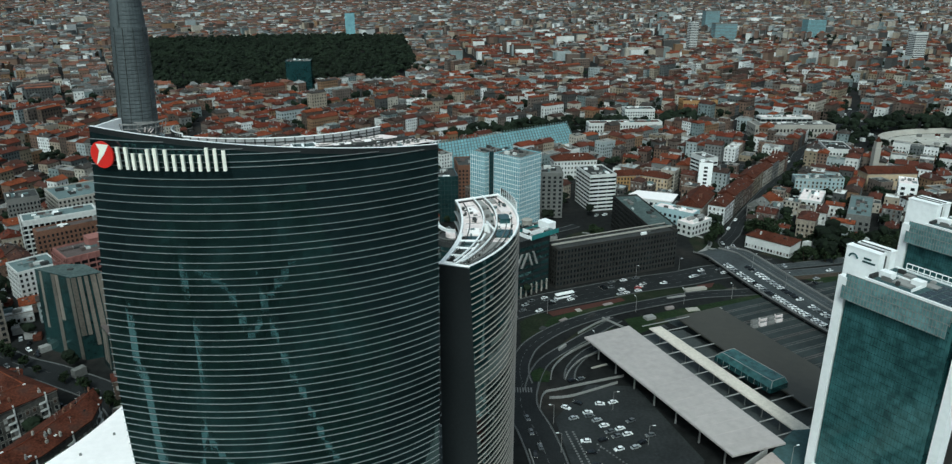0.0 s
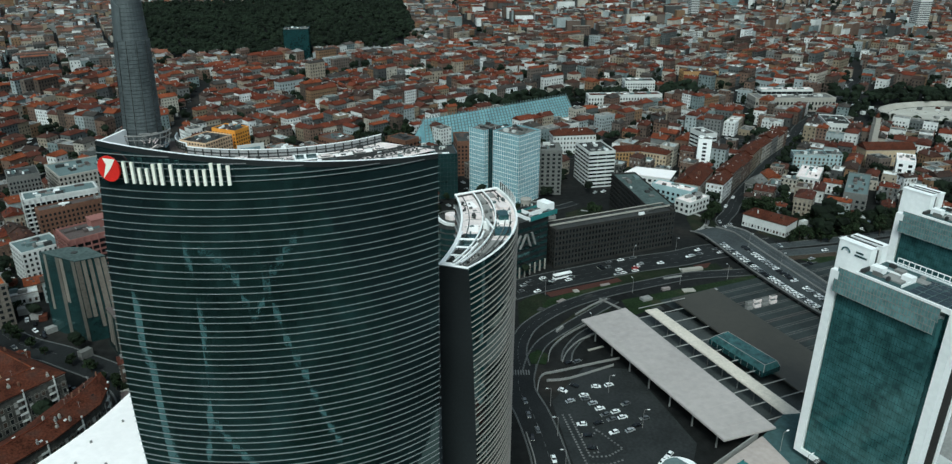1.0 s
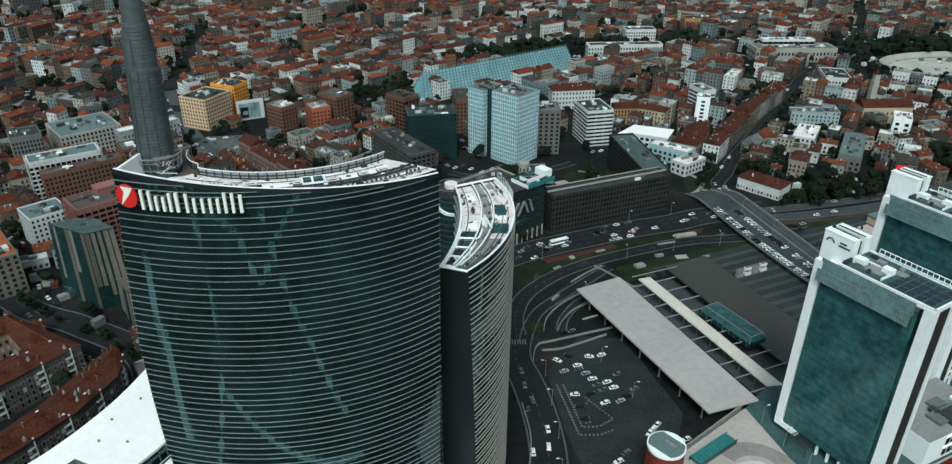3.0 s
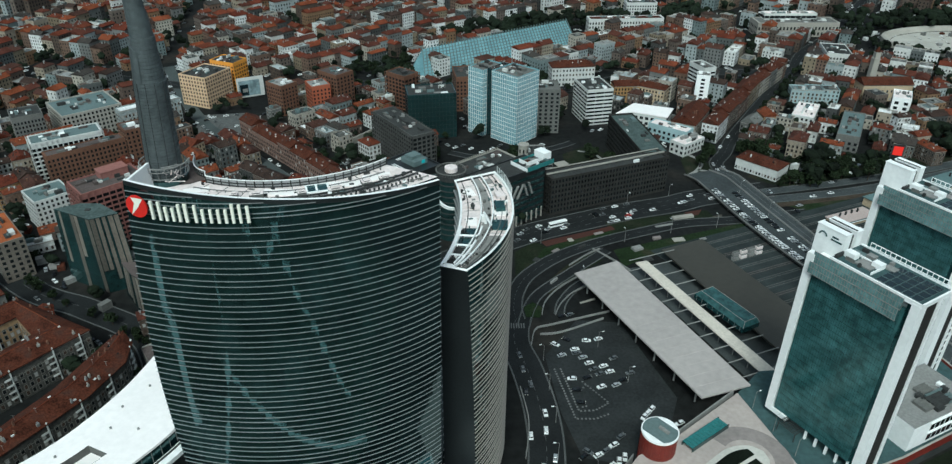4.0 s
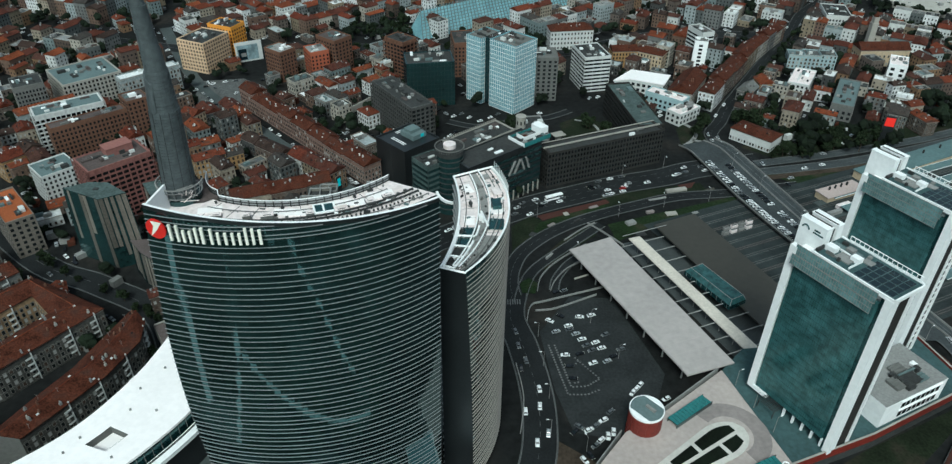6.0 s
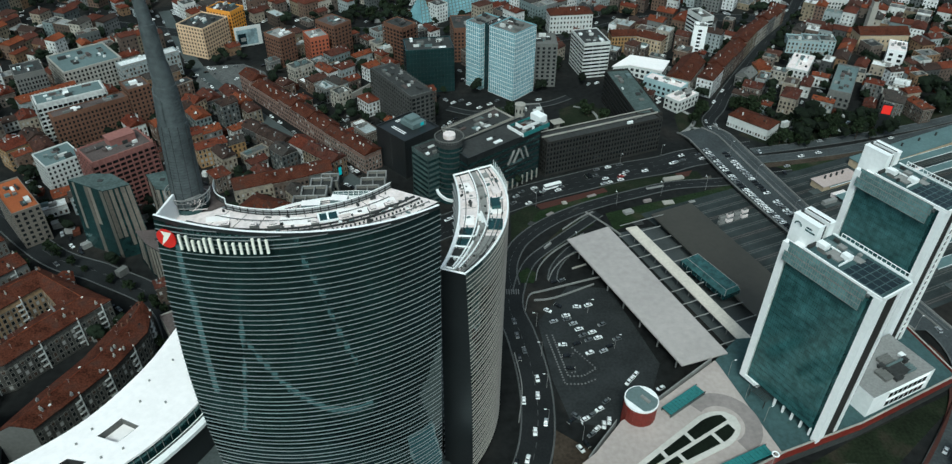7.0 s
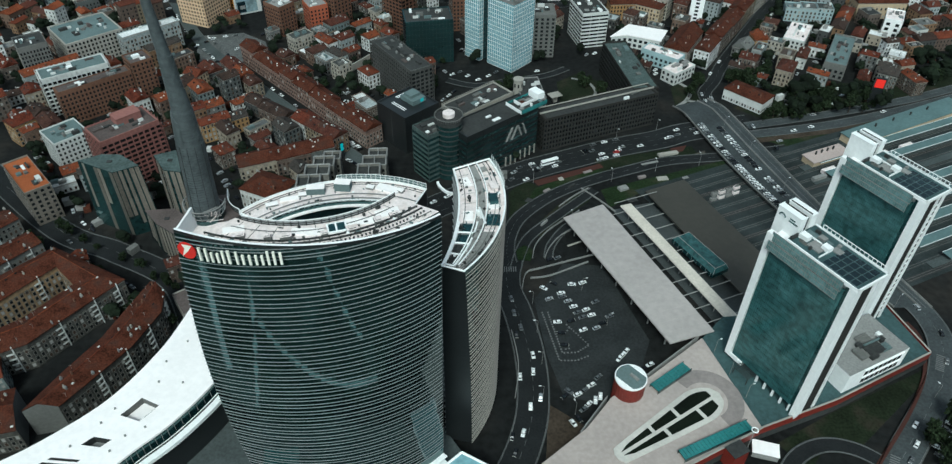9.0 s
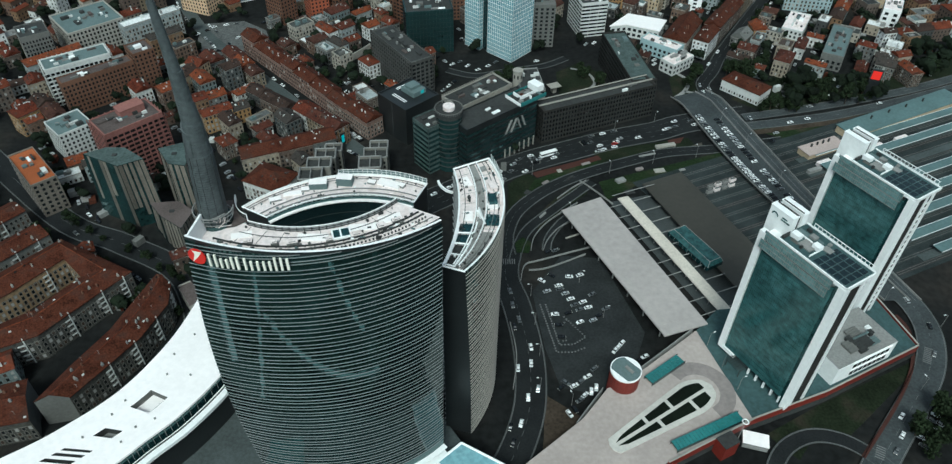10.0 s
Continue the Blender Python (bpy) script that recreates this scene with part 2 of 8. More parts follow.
def arc3(a, b, c, n):
    """n + 1 points on the arc from a through b to c."""
    (ax, ay), (bx, by), (cx, cy) = a, b, c
    d = 2 * (ax * (by - cy) + bx * (cy - ay) + cx * (ay - by))
    ux = ((ax * ax + ay * ay) * (by - cy) + (bx * bx + by * by) * (cy - ay) + (cx * cx + cy * cy) * (ay - by)) / d
    uy = ((ax * ax + ay * ay) * (cx - bx) + (bx * bx + by * by) * (ax - cx) + (cx * cx + cy * cy) * (bx - ax)) / d
    r = math.hypot(ax - ux, ay - uy)
    t0, t1, t2 = (math.atan2(y - uy, x - ux) for x, y in (a, b, c))
    while t1 < t0:
        t1 += 2 * math.pi
    while t2 < t0:
        t2 += 2 * math.pi
    if t2 < t1:
        t2 -= 2 * math.pi
    return [(ux + r * math.cos(t0 + (t2 - t0) * i / n), uy + r * math.sin(t0 + (t2 - t0) * i / n)) for i in range(n + 1)]


def offset(line, d):
    """An open line moved d to its right."""
    out = []
    for i, p in enumerate(line):
        a, b = line[max(i - 1, 0)], line[min(i + 1, len(line) - 1)]
        tx, ty = b[0] - a[0], b[1] - a[1]
        k = math.hypot(tx, ty) or 1
        out.append((p[0] + ty / k * d, p[1] - tx / k * d))
    return out


def smooth_line(pts, n=8):
    """A Catmull-Rom line through the points."""
    out = []
    P = [pts[0], *pts, pts[-1]]
    for i in range(1, len(P) - 2):
        for k in range(n):
            t = k / n
            out.append(tuple(0.5 * (2 * P[i][c] + (P[i + 1][c] - P[i - 1][c]) * t + (2 * P[i - 1][c] - 5 * P[i][c] + 4 * P[i + 1][c] - P[i + 2][c]) * t * t
                                    + (3 * P[i][c] - P[i - 1][c] - 3 * P[i + 1][c] + P[i + 2][c]) * t ** 3) for c in range(len(pts[0]))))
    return out + [tuple(pts[-1])]

# ---- ground ----
g = Mesh()
g.box(0, 0, -1.0, 9800, 9800, 1.0)
setting("ground", g, ground_m, "dark grey city ground of asphalt and soil", "ground")

# ---- glass towers on the raised square ----
def lerp(a, b, t):
    return a + (b - a) * t


def top_a(x):
    return 151.8 - (x + 78.9) * 0.1038


DECK_A = 145.2


def bulge(k):
    return math.sin(math.pi * min(max(k, 0), 1))


def front_a(z, out=0.0, n=48, u0=0.0, u1=1.0):
    pts = []
    for i in range(n + 1):
        u = lerp(u0, u1, i / n)
        a = radians(lerp(-108.0, -47.2, u))
        x, y = -57.0 + (71.2 + out) * math.cos(a), 215.6 + (71.2 + out) * math.sin(a)
        x -= 4.3 * bulge((152 - z) / 125) * max(1 - u, 0) ** 2.5 + 1.7 * min(max((145 - z) / 115, 0), 1) * max(u, 0) ** 4
        pts.append((x, y))
    return pts


def fin(line, z, depth, thick, mesh, m=0):
    """A sunshade blade that stands out to the right of the line."""
    outer = offset(line, depth)
    a0, a1 = [(*p, z) for p in line], [(*p, z + thick) for p in line]
    b0, b1 = [(*p, z) for p in outer], [(*p, z + thick) for p in outer]
    mesh.strip(a1, b1, m), mesh.strip(b1, b0, m), mesh.strip(b0, a0, m)
    for i in (0, -1):
        mesh.face([a0[i], b0[i], b1[i], a1[i]], m)


def rail_line(line, z, r, mesh, m=0):
    mesh.pipe([(*p, z) for p in line], r, m)


tower = thing("curved_office_tower", -45, 155, 0, 0, "tall curved tower of dark glass with silver sunshade blades", "skyscraper")
tower.matrix_basis = Matrix()
inner_a = arc3((-69.0, 161.5), (-50.5, 157.2), (-22.6, 170.6), 24)
back_a = [(-77.7, 157.4), *inner_a]
levels = [8, 20] + [24 + 3.9 * k for k in range(31)]
glass = Mesh()
rings = []
for z in levels:
    rings.append([(*p, z) for p in front_a(z)] + [(*p, z) for p in reversed(back_a)])
rings.append([(*p, top_a(p[0])) for p in front_a(150)] + [(*p, DECK_A) for p in reversed(back_a)])
for r0 in rings:
    glass.v += r0
n = len(rings[0])
for k in range(len(rings) - 1):
    for i in range(n):
        j = (i + 1) % n
        glass.f.append((k * n + i, k * n + j, (k + 1) * n + j, (k + 1) * n + i))
        glass.m.append(0)
part("glass_wall", glass, dark_glass, tower, "dark reflecting curtain wall")
for k in range(33):
    z = 25.1 + 3.7 * k
    for dz, dep in ((0.0, 0.22), (1.6, 0.22)):
        if z + dz < 142.8:
            b = Mesh()
            fin(front_a(z + dz, 0.0, 48, -0.003, 1.003), z + dz, dep, 0.075, b)
            part("sunshade_blade", b, fin_metal, tower)
for z in (143.9, 145.0, 146.6, 147.7, 149.2):
    u1 = min(max((151.8 - (z + 1.0)) / 0.1038 / 70.3, 0.05), 1.0)
    b = Mesh()
    fin(front_a(z, 0.0, 40, 0.0, u1), z, 0.3, 0.08, b)
    part("top_blade", b, fin_metal, tower)
b = Mesh()
fin(front_a(20, 0, 48), 20.2, 2.2, 0.5, b), fin(front_a(16, 0, 48), 16.0, 3.0, 0.5, b)
part("base_ledge", b, white, tower, "white ledge round the tower's foot")
# parapet and roof deck
deck = Mesh()
fr = front_a(150, -0.7, 24)
deck.strip([(*p, DECK_A) for p in fr], [(*p, DECK_A) for p in inner_a], 0)
deck.face([(*fr[0], DECK_A), (*inner_a[0], DECK_A), (-77.2, 157.2, DECK_A)])
deck_ob = part("roof_deck", deck, roof_white, tower, "weathered white roof deck")
par = Mesh()
o, i_ = front_a(150, 0.05, 48), front_a(150, -0.7, 48)
par.strip([(*p, top_a(p[0])) for p in o], [(*p, top_a(p[0])) for p in i_], 0)
par.strip([(*p, top_a(p[0])) for p in i_], [(*p, min(DECK_A, top_a(p[0]) - .3)) for p in i_], 0)
par.strip([(*p, top_a(p[0]) - 1.2) for p in o], [(*p, top_a(p[0])) for p in o], 1)
part("parapet", par, [white, black_wall], tower, "white-lined parapet")
wing = Mesh()
p0, p1 = (-78.9, 147.9), (-77.6, 157.4)
for a, c in ((p0, p1),):
    wing.prism([a, (a[0] + 0.6, a[1] + 0.1), (c[0] + 0.6, c[1]), c], 144.0, 151.6, 0)
part("end_wing", wing, white, tower, "white wall at the sharp end of the roof")
bal = Mesh()
edge = inner_a[0:]
sweep = smooth_line([(-71.6, 171.5), (-70.6, 167.5), (-68.6, 164.2), (-65.6, 162.0)], 5)
edge = sweep[:-1] + [p for p in inner_a if p[0] > -65.6]
bal.strip([(*p, DECK_A - .3) for p in edge], [(*p, DECK_A + 1.9) for p in edge], 0)
bal_ob = part("balustrade", bal, fritted, tower, "pale curved glass balustrade")
for zr, mt in ((.25, dark_concrete), (1.0, dark_concrete), (1.95, white)):
    b = Mesh()
    b.pipe([(*p, DECK_A + zr) for p in offset(edge, .12)], .1)
    part("handrail", b, mt, bal_ob)
for p in offset(edge, .14)[::1]:
    b = Mesh()
    b.beam((*p, DECK_A), (*p, DECK_A + 1.85), .1)
    part("baluster", b, dark_concrete, bal_ob)
nook = Mesh()
nook.face([(-77.6, 157.0, DECK_A + .02), (-69.0, 159.0, DECK_A + .02), (-65.6, 161.9, DECK_A + .02), (-68.6, 164.2, DECK_A + .02), (-70.6, 167.5, DECK_A + .02), (-71.6, 171.5, DECK_A + .02), (-79.0, 170.0, DECK_A + .02)])
part("spire_terrace", nook, taupe_roof, tower, "small grey terrace round the mast's foot")
def deck_a(f, k):
    """A point of the roof deck, f of the way from the front to the back at step k of 24."""
    i, w = min(int(k), 23), k - min(int(k), 23)
    q = [lerp(lerp(fr[i][c], fr[i + 1][c], w), lerp(inner_a[i][c], inner_a[i + 1][c], w), f) for c in (0, 1)]
    return q[0], q[1], DECK_A
mid2 = [deck_a(.52, k)[:2] for k in range(25)]
for f, r, mt, lo_, hi_ in ((.30, .19, dark_concrete, 0.3, 23.5), (.42, .19, dark_concrete, 0.3, 23.5), (.09, .10, grey_wall, 0.5, 23.5), (.17, .10, white, 0.5, 11), (.74, .08, grey_wall, 2, 22)):
    track = Mesh()
    n_ = 46
    pts = [deck_a(f, lerp(lo_, hi_, i / n_)) for i in range(n_ + 1)]
    track.pipe([(p_[0], p_[1], p_[2] + .55) for p_ in pts], r)
    legs = Mesh()
    for p_ in pts[::2]:
        legs.beam(p_, (p_[0], p_[1], p_[2] + .55), r * .8)
    part("rail_support", legs, mt, tower, kind="stuff")
    part("maintenance_rail", track, mt, tower, "rail for the cleaning cradle")
for k in range(30):
    u = Mesh()
    x, y, z = deck_a(.20, 11.6 + k * .4)
    u.box(x, y, z, .5, .4, .55, 10)
    part("rail_foot", u, dark_concrete, tower)
for k in range(7):
    u = Mesh()
    a, b_, c_, d_ = deck_a(.10, 1.5 + k * 1.45), deck_a(.10, 2.6 + k * 1.45), deck_a(.24, 2.6 + k * 1.45), deck_a(.24, 1.5 + k * 1.45)
    for p_, q_ in ((a, b_), (b_, c_), (c_, d_), (d_, a)):
        u.beam((p_[0], p_[1], p_[2] + .3), (q_[0], q_[1], q_[2] + .3), .2)
    part("duct_frame", u, white if k % 2 else concrete, deck_ob)
    u = Mesh()
    u.face([(q_[0], q_[1], q_[2] + .06) for q_ in (a, b_, c_, d_)])
    part("duct_mat", u, grey_wall if k % 3 else taupe_roof, tower)
for k in range(9):
    u = Mesh()
    p_, q_ = deck_a(.45, 2.5 + k * 2.4), deck_a(.96, 2.5 + k * 2.4)
    u.beam((p_[0], p_[1], p_[2] + .02), (q_[0], q_[1], q_[2] + .02), .07)
    part("deck_joint", u, grey_wall, deck_ob)
dr = random.Random(3)
for k in range(90):
    u = Mesh()
    x, y, z = deck_a(dr.choice((.06, .12, .2, .36, .36, .48, .62, .9)) + dr.uniform(-.03, .03), dr.uniform(.6, 23.4))
    u.box(x, y, z, dr.uniform(.3, 1.5), dr.uniform(.3, .7), dr.uniform(.2, .8), dr.uniform(-20, 30))
    part("small_fitting", u, dr.choice((dark_concrete, dark_concrete, grey_wall, pale_roof, white)), deck_ob)
for k, w, d, h in ((9, 3.2, 2.0, 1.6), (13, 2.0, 1.6, 1.2), (16, 3.4, 2.2, 0.9), (19, 2.4, 2.4, 1.1), (7, 1.8, 1.8, 1.5), (21, 3.0, 1.5, 0.8), (4, 2.6, 1.6, 0.9)):
    x, y = mid2[k]
    u = Mesh()
    u.box(x, y, DECK_A, w, d, h, 5 + k, 0, 1)
    u.box(x, y, DECK_A + h, w * .6, d * .6, .25, 5 + k, 0, 1)
    part("roof_unit", u, [grey_wall, roof_white], tower)
hx, hy = mid2[14]
hatch = Mesh()
hatch.box(hx + 0.5, hy + 2.2, DECK_A, 5.6, 4.2, 0.7, 17, 0)
hatch.box(hx + 0.5, hy + 2.2, DECK_A + .705, 4.6, 3.2, 0.02, 17, 1)
hatch.box(hx + 0.3, hy + 2.2, DECK_A + .73, 0.5, 3.2, 0.06, 17, 0)
part("roof_hatch", hatch, [white, teal_dark], tower, "white-rimmed hatch with dark glass")
for k, (w, d) in ((11, (9, 3.0)), (17, (10, 3.0)), (20, (7, 3.2)), (3, (6, 2.5))):
    x, y = mid2[k]
    plate = Mesh()
    plate.box(x, y + 2.5, DECK_A + .005, w, d, 0.25, [0, 8, 20, 30][(11, 17, 20, 3).index(k)] - (16 if k == 3 else 0), 0)
    part("roof_plinth", plate, white_roof, tower, "low white plinth")

# the mast with its steps and collar
spire = thing("tower_spire", -75.2, 161.8, 146.5, 0, "tall tapering grey steel mast standing on the curved tower", "spire")
s = Mesh()
s.tube(0, 0, -138.5, 0.05, 4.9, 4.9, 30)
part("mast_base", s, dark_glass, spire, "dark glass drum under the mast")
for name, z0, z1, r0, r1, x0, x1 in (("lower_shaft", 0, 24, 4.15, 3.6, -.3, 0.9), ("middle_shaft", 24, 34, 3.3, 2.7, 1.0, 1.3), ("upper_shaft", 34, 49, 2.35, 1.8, 1.1, 1.0), ("top_shaft", 49, 67, 1.6, 1.0, .9, 0.0), ("needle", 67, 85, 0.8, 0.15, 0.0, -.4)):
    s = Mesh()
    n = max(int((z1 - z0) / 0.8), 1)
    rows_ = []
    for i in range(n):
        for f, k in ((i / n, 1.0), ((i + .84) / n, 1.0), ((i + .86) / n, .965), ((i + .99) / n, .965)):
            r = lerp(r0, r1, f) * k
            rows_.append([(lerp(x0, x1, f) + r * math.cos(2 * math.pi * j / 30), r * math.sin(2 * math.pi * j / 30), lerp(z0, z1, f)) for j in range(30)])
    rows_.append([(x1, 0, z1)] * 30)
    s.grid(rows_, 0, True)
    part(name, s, spire_m, spire)
for lo_, hi_, z0, z1, r0, r1, x0, x1 in ((150, 262, 24, 34, 3.55, 3.0, .9, 1.2), (-60, 70, 34, 41, 2.65, 2.4, 1.15, 1.05)):
    s = Mesh()
    n = 12
    rim0 = [(x0 + r0 * math.cos(radians(lerp(lo_, hi_, i / n))), r0 * math.sin(radians(lerp(lo_, hi_, i / n))), z0) for i in range(n + 1)]
    rim1 = [(x1 + r1 * math.cos(radians(lerp(lo_, hi_, i / n))), r1 * math.sin(radians(lerp(lo_, hi_, i / n))), z1 - .25 * i) for i in range(n + 1)]
    s.strip(rim0, rim1)
    for p, q in zip(rim1, rim1[1:]):
        s.face([p, q, (x1, 0, z1 - 1.5)])
    part("side_panel", s, spire_m, spire, "raised panel that climbs round the mast")
for k, a in enumerate((-150, -118, -86, -54, -20)):
    s = Mesh()
    c, w = math.cos(radians(a)), math.sin(radians(a))
    s.beam((-.3 + 4.2 * c, 4.2 * w, 0), (.9 + 3.66 * c, 3.66 * w, 24), .05)
    part("seam", s, dark_concrete, spire)
for r, z, t, a0, a1 in ((5.75, 3.9, 0.13, 130, 372), (5.75, 2.9, 0.07, 130, 372), (5.2, 0.9, 0.09, 0, 360)):
    ring = Mesh()
    ring.pipe([(r * math.cos(radians(lerp(a0, a1, i / 40))), r * math.sin(radians(lerp(a0, a1, i / 40))), z) for i in range(41)], t)
    part("collar", ring, concrete, spire, "curved steel rail round the mast's foot")
for i in range(13):
    ring = Mesh()
    a = radians(130 + i * 20)
    ring.beam((4.7 * math.cos(a), 4.7 * math.sin(a), 0.2), (5.75 * math.cos(a), 5.75 * math.sin(a), 3.9), 0.06)
    part("collar_strut", ring, concrete, spire)
lr = random.Random(12)
for i in range(16):
    ring = Mesh()
    a, b = radians(lr.uniform(-78, -25)), radians(lr.uniform(-78, -25))
    r, z = lr.uniform(4.7, 6.0), lr.uniform(.2, 4.4)
    ring.beam((r * math.cos(a), r * math.sin(a), z), (lr.uniform(4.7, 6.0) * math.cos(b), lr.uniform(4.7, 6.0) * math.sin(b), z + lr.uniform(-1.4, 1.6)), lr.uniform(.06, .12))
    part("lattice_bar", ring, roof_white if i % 2 else concrete, spire)

# sign on the dark glass: a red disc with a white stroke and pale bars
sign = thing("rooftop_sign", 0, 0, 0, 0, "red disc and row of pale bars fixed on dark glass", "sign")
def on_a(a, z, out=1.35):
    r = 71.2 + out
    return (-57.0 + r * math.cos(radians(a)), 215.6 + r * math.sin(radians(a)), z)
disc = Mesh()
for s_ in (1.3, 1.75):
    disc.face([on_a(-105.3 + 2.45 * math.cos(t) * 0.86, 146.4 + 2.75 * math.sin(t), s_) for t in [2 * math.pi * i / 32 for i in range(32)]])
rim = [2 * math.pi * i / 32 for i in range(33)]
disc.strip([on_a(-105.3 + 2.107 * math.cos(t), 146.4 + 2.75 * math.sin(t), 1.3) for t in rim], [on_a(-105.3 + 2.107 * math.cos(t), 146.4 + 2.75 * math.sin(t), 1.75) for t in rim])
disc_ob = part("red_disc", disc, sign_red, sign, "flat red disc")
st = Mesh()
st.face([on_a(-106.6, 144.1, 1.8), on_a(-104.9, 146.4, 1.8), on_a(-103.7, 148.6, 1.8), on_a(-106.1, 148.7, 1.8), on_a(-105.6, 147.3, 1.8)])
part("white_stroke", st, sign_white, disc_ob, "white slanting stroke")
x = -102.6
for wid, ht, gap in ((.42, 4.6, .85), (.42, 4.6, .62), (.42, 3.4, .72), (.42, 3.4, .62), (.42, 4.4, .62), (.5, 4.6, 1.0), (.42, 4.4, .72), (.42, 3.4, .8), (.42, 3.4, .75), (.42, 3.4, .7), (.42, 3.4, .65), (.42, 4.8, .68), (.42, 4.6, .72), (.46, 4.2, .6)):
    wid, gap = wid * 1.2, gap * 1.13
    q = Mesh()
    for k in range(2):
        q.face([on_a(x, 143.6, 1.3 + .5 * k), on_a(x + wid, 143.6, 1.3 + .5 * k), on_a(x + wid, 143.6 + ht, 1.3 + .5 * k), on_a(x, 143.6 + ht, 1.3 + .5 * k)])
    loop = [(x, 143.6), (x + wid, 143.6), (x + wid, 143.6 + ht), (x, 143.6 + ht), (x, 143.6)]
    q.strip([on_a(a, z, 1.3) for a, z in loop], [on_a(a, z, 1.8) for a, z in loop])
    part("sign_bar", q, sign_white, sign)
    x += wid + gap


def crescent(name, label, outer_top, inner_top, z1, z0, floors, fin_mat, wall_mat, outer_foot=None, inner_step=1):
    """A curved tower between two arcs; the blades run along both."""
    ob = thing(name, label=label, category="office tower")
    of = outer_foot or outer_top
    def outer(z):
        k = bulge((z1 - z) / (z1 - z0) * 0.5)
        return [(lerp(p[0], q[0], k), lerp(p[1], q[1], k)) for p, q in zip(outer_top, of)]
    w = Mesh()
    zs = [lerp(z0, z1, i / 12) for i in range(13)]
    w.grid([[(*p, z) for p in outer(z) + list(reversed(inner_top))] for z in zs], 0, True)
    n_ = len(outer_top)
    for k, f_ in enumerate(w.f):
        if k % (2 * n_) in (n_ - 1, 2 * n_ - 1):
            w.m[k] = 1
    part("glass_wall", w, [wall_mat, black_wall], ob, "dark curtain wall with a plain black end")
    h = (z1 - z0) / floors
    for k in range(floors):
        for dz, dep in ((0.0, 0.30), (1.6, 0.30)):
            z = z0 + h * k + dz
            b = Mesh()
            fin(outer(z), z, dep, 0.11, b)
            part("sunshade_blade", b, fin_mat, ob)
        if k % inner_step == 0:
            b = Mesh()
            fin(list(reversed(inner_top)), z0 + h * k, 0.5 if inner_step == 1 else .15, 0.11, b)
            part("inner_blade", b, fin_metal if inner_step == 1 else dark_frame, ob)
    d = Mesh()
    oi, ii = offset(outer_top, -0.6), offset(inner_top, 0.6)
    d.strip([(*p, z1 - 1.0) for p in oi], [(*p, z1 - 1.0) for p in ii], 0)
    d_ob = part("roof_deck", d, roof_white, ob, "white roof deck")
    p_ = Mesh()
    for a, b_ in ((outer_top, oi), (inner_top, ii)):
        p_.strip([(*p, z1 + .2) for p in a], [(*p, z1 + .2) for p in b_])
        p_.strip([(*p, z1 + .2) for p in b_], [(*p, z1 - 1) for p in b_])
        p_.strip([(*p, z1 - .6) for p in a], [(*p, z1 + .2) for p in a])
    for e in (0, -1):
        a, b_ = outer_top[e], inner_top[e]
        p_.beam((*a, z1), (*b_, z1), 0.3)
    part("parapet", p_, white, ob, "white parapet rim", "stuff")
    dr_ = random.Random(floors)
    def spot(f, k):
        i, w_ = min(int(k), len(oi) - 2), k - min(int(k), len(oi) - 2)
        return tuple(lerp(lerp(oi[i][c], oi[i + 1][c], w_), lerp(ii[i][c], ii[i + 1][c], w_), f) for c in (0, 1))
    for f in (.10, .2, .88):
        b = Mesh()
        b.pipe([(*spot(f, k), z1 - .35) for k in range(len(oi))], .12)
        part("edge_rail", b, dark_concrete if f != .2 else grey_wall, ob)
    for k in range(70):
        b = Mesh()
        x, y = spot(dr_.choice((.08, .14, .3, .45, .55, .8, .92)) + dr_.uniform(-.03, .03), dr_.uniform(.5, len(oi) - 1.5))
        b.box(x, y, z1 - 1, dr_.uniform(.3, 1.4), dr_.uniform(.3, .8), dr_.uniform(.3, 1.0), dr_.uniform(0, 90))
        part("small_fitting", b, dr_.choice((dark_concrete, dark_concrete, grey_wall, pale_roof, white)), d_ob)
    return ob, oi, ii


# ---- tower beside the road ----
out_b = arc3((-1.7, 177.0), (13.4, 215.0), (7.8, 242.5), 40)
foot_b = arc3((1.0, 177.5), (12.6, 213.0), (6.5, 241.0), 40)
in_b = arc3((-9.9, 179.9), (-4.5, 212.0), (-7.0, 235.0), 40)
tb, oi, ii = crescent("crescent_office_tower", "crescent tower with pale sunshade blades and a crowded white roof", out_b, in_b, 108.5, 6.0, 28, fin_sunlit, dark_glass, foot_b)
tr = Mesh()
for f in (0.38, 0.62):
    ln = [(lerp(p[0], q[0], f), lerp(p[1], q[1], f)) for p, q in zip(oi, ii)]
    rail_line(ln[1:], 108.9, 0.2, tr, 0)
    for k in range(1, 40):
        tr.beam((*ln[k], 107.5), (*ln[k], 108.9), 0.14, 1)
    rail_line([(p[0] + .35, p[1]) for p in ln[1:]], 107.6, 0.14, tr, 1)
part("maintenance_track", tr, [white, grey_wall], tb, "curved white rails for the cleaning cradle")
for k, (f0, f1) in enumerate(((.05, .34), (.66, .95)) * 6):
    jt = Mesh()
    i = 15 + 2 * k
    a, b_ = (lerp(oi[i][0], ii[i][0], f0), lerp(oi[i][1], ii[i][1], f0)), (lerp(oi[i][0], ii[i][0], f1), lerp(oi[i][1], ii[i][1], f1))
    jt.beam((*a, 107.52), (*b_, 107.52), .08)
    part("deck_joint", jt, concrete, tb)
mat_b = Mesh()
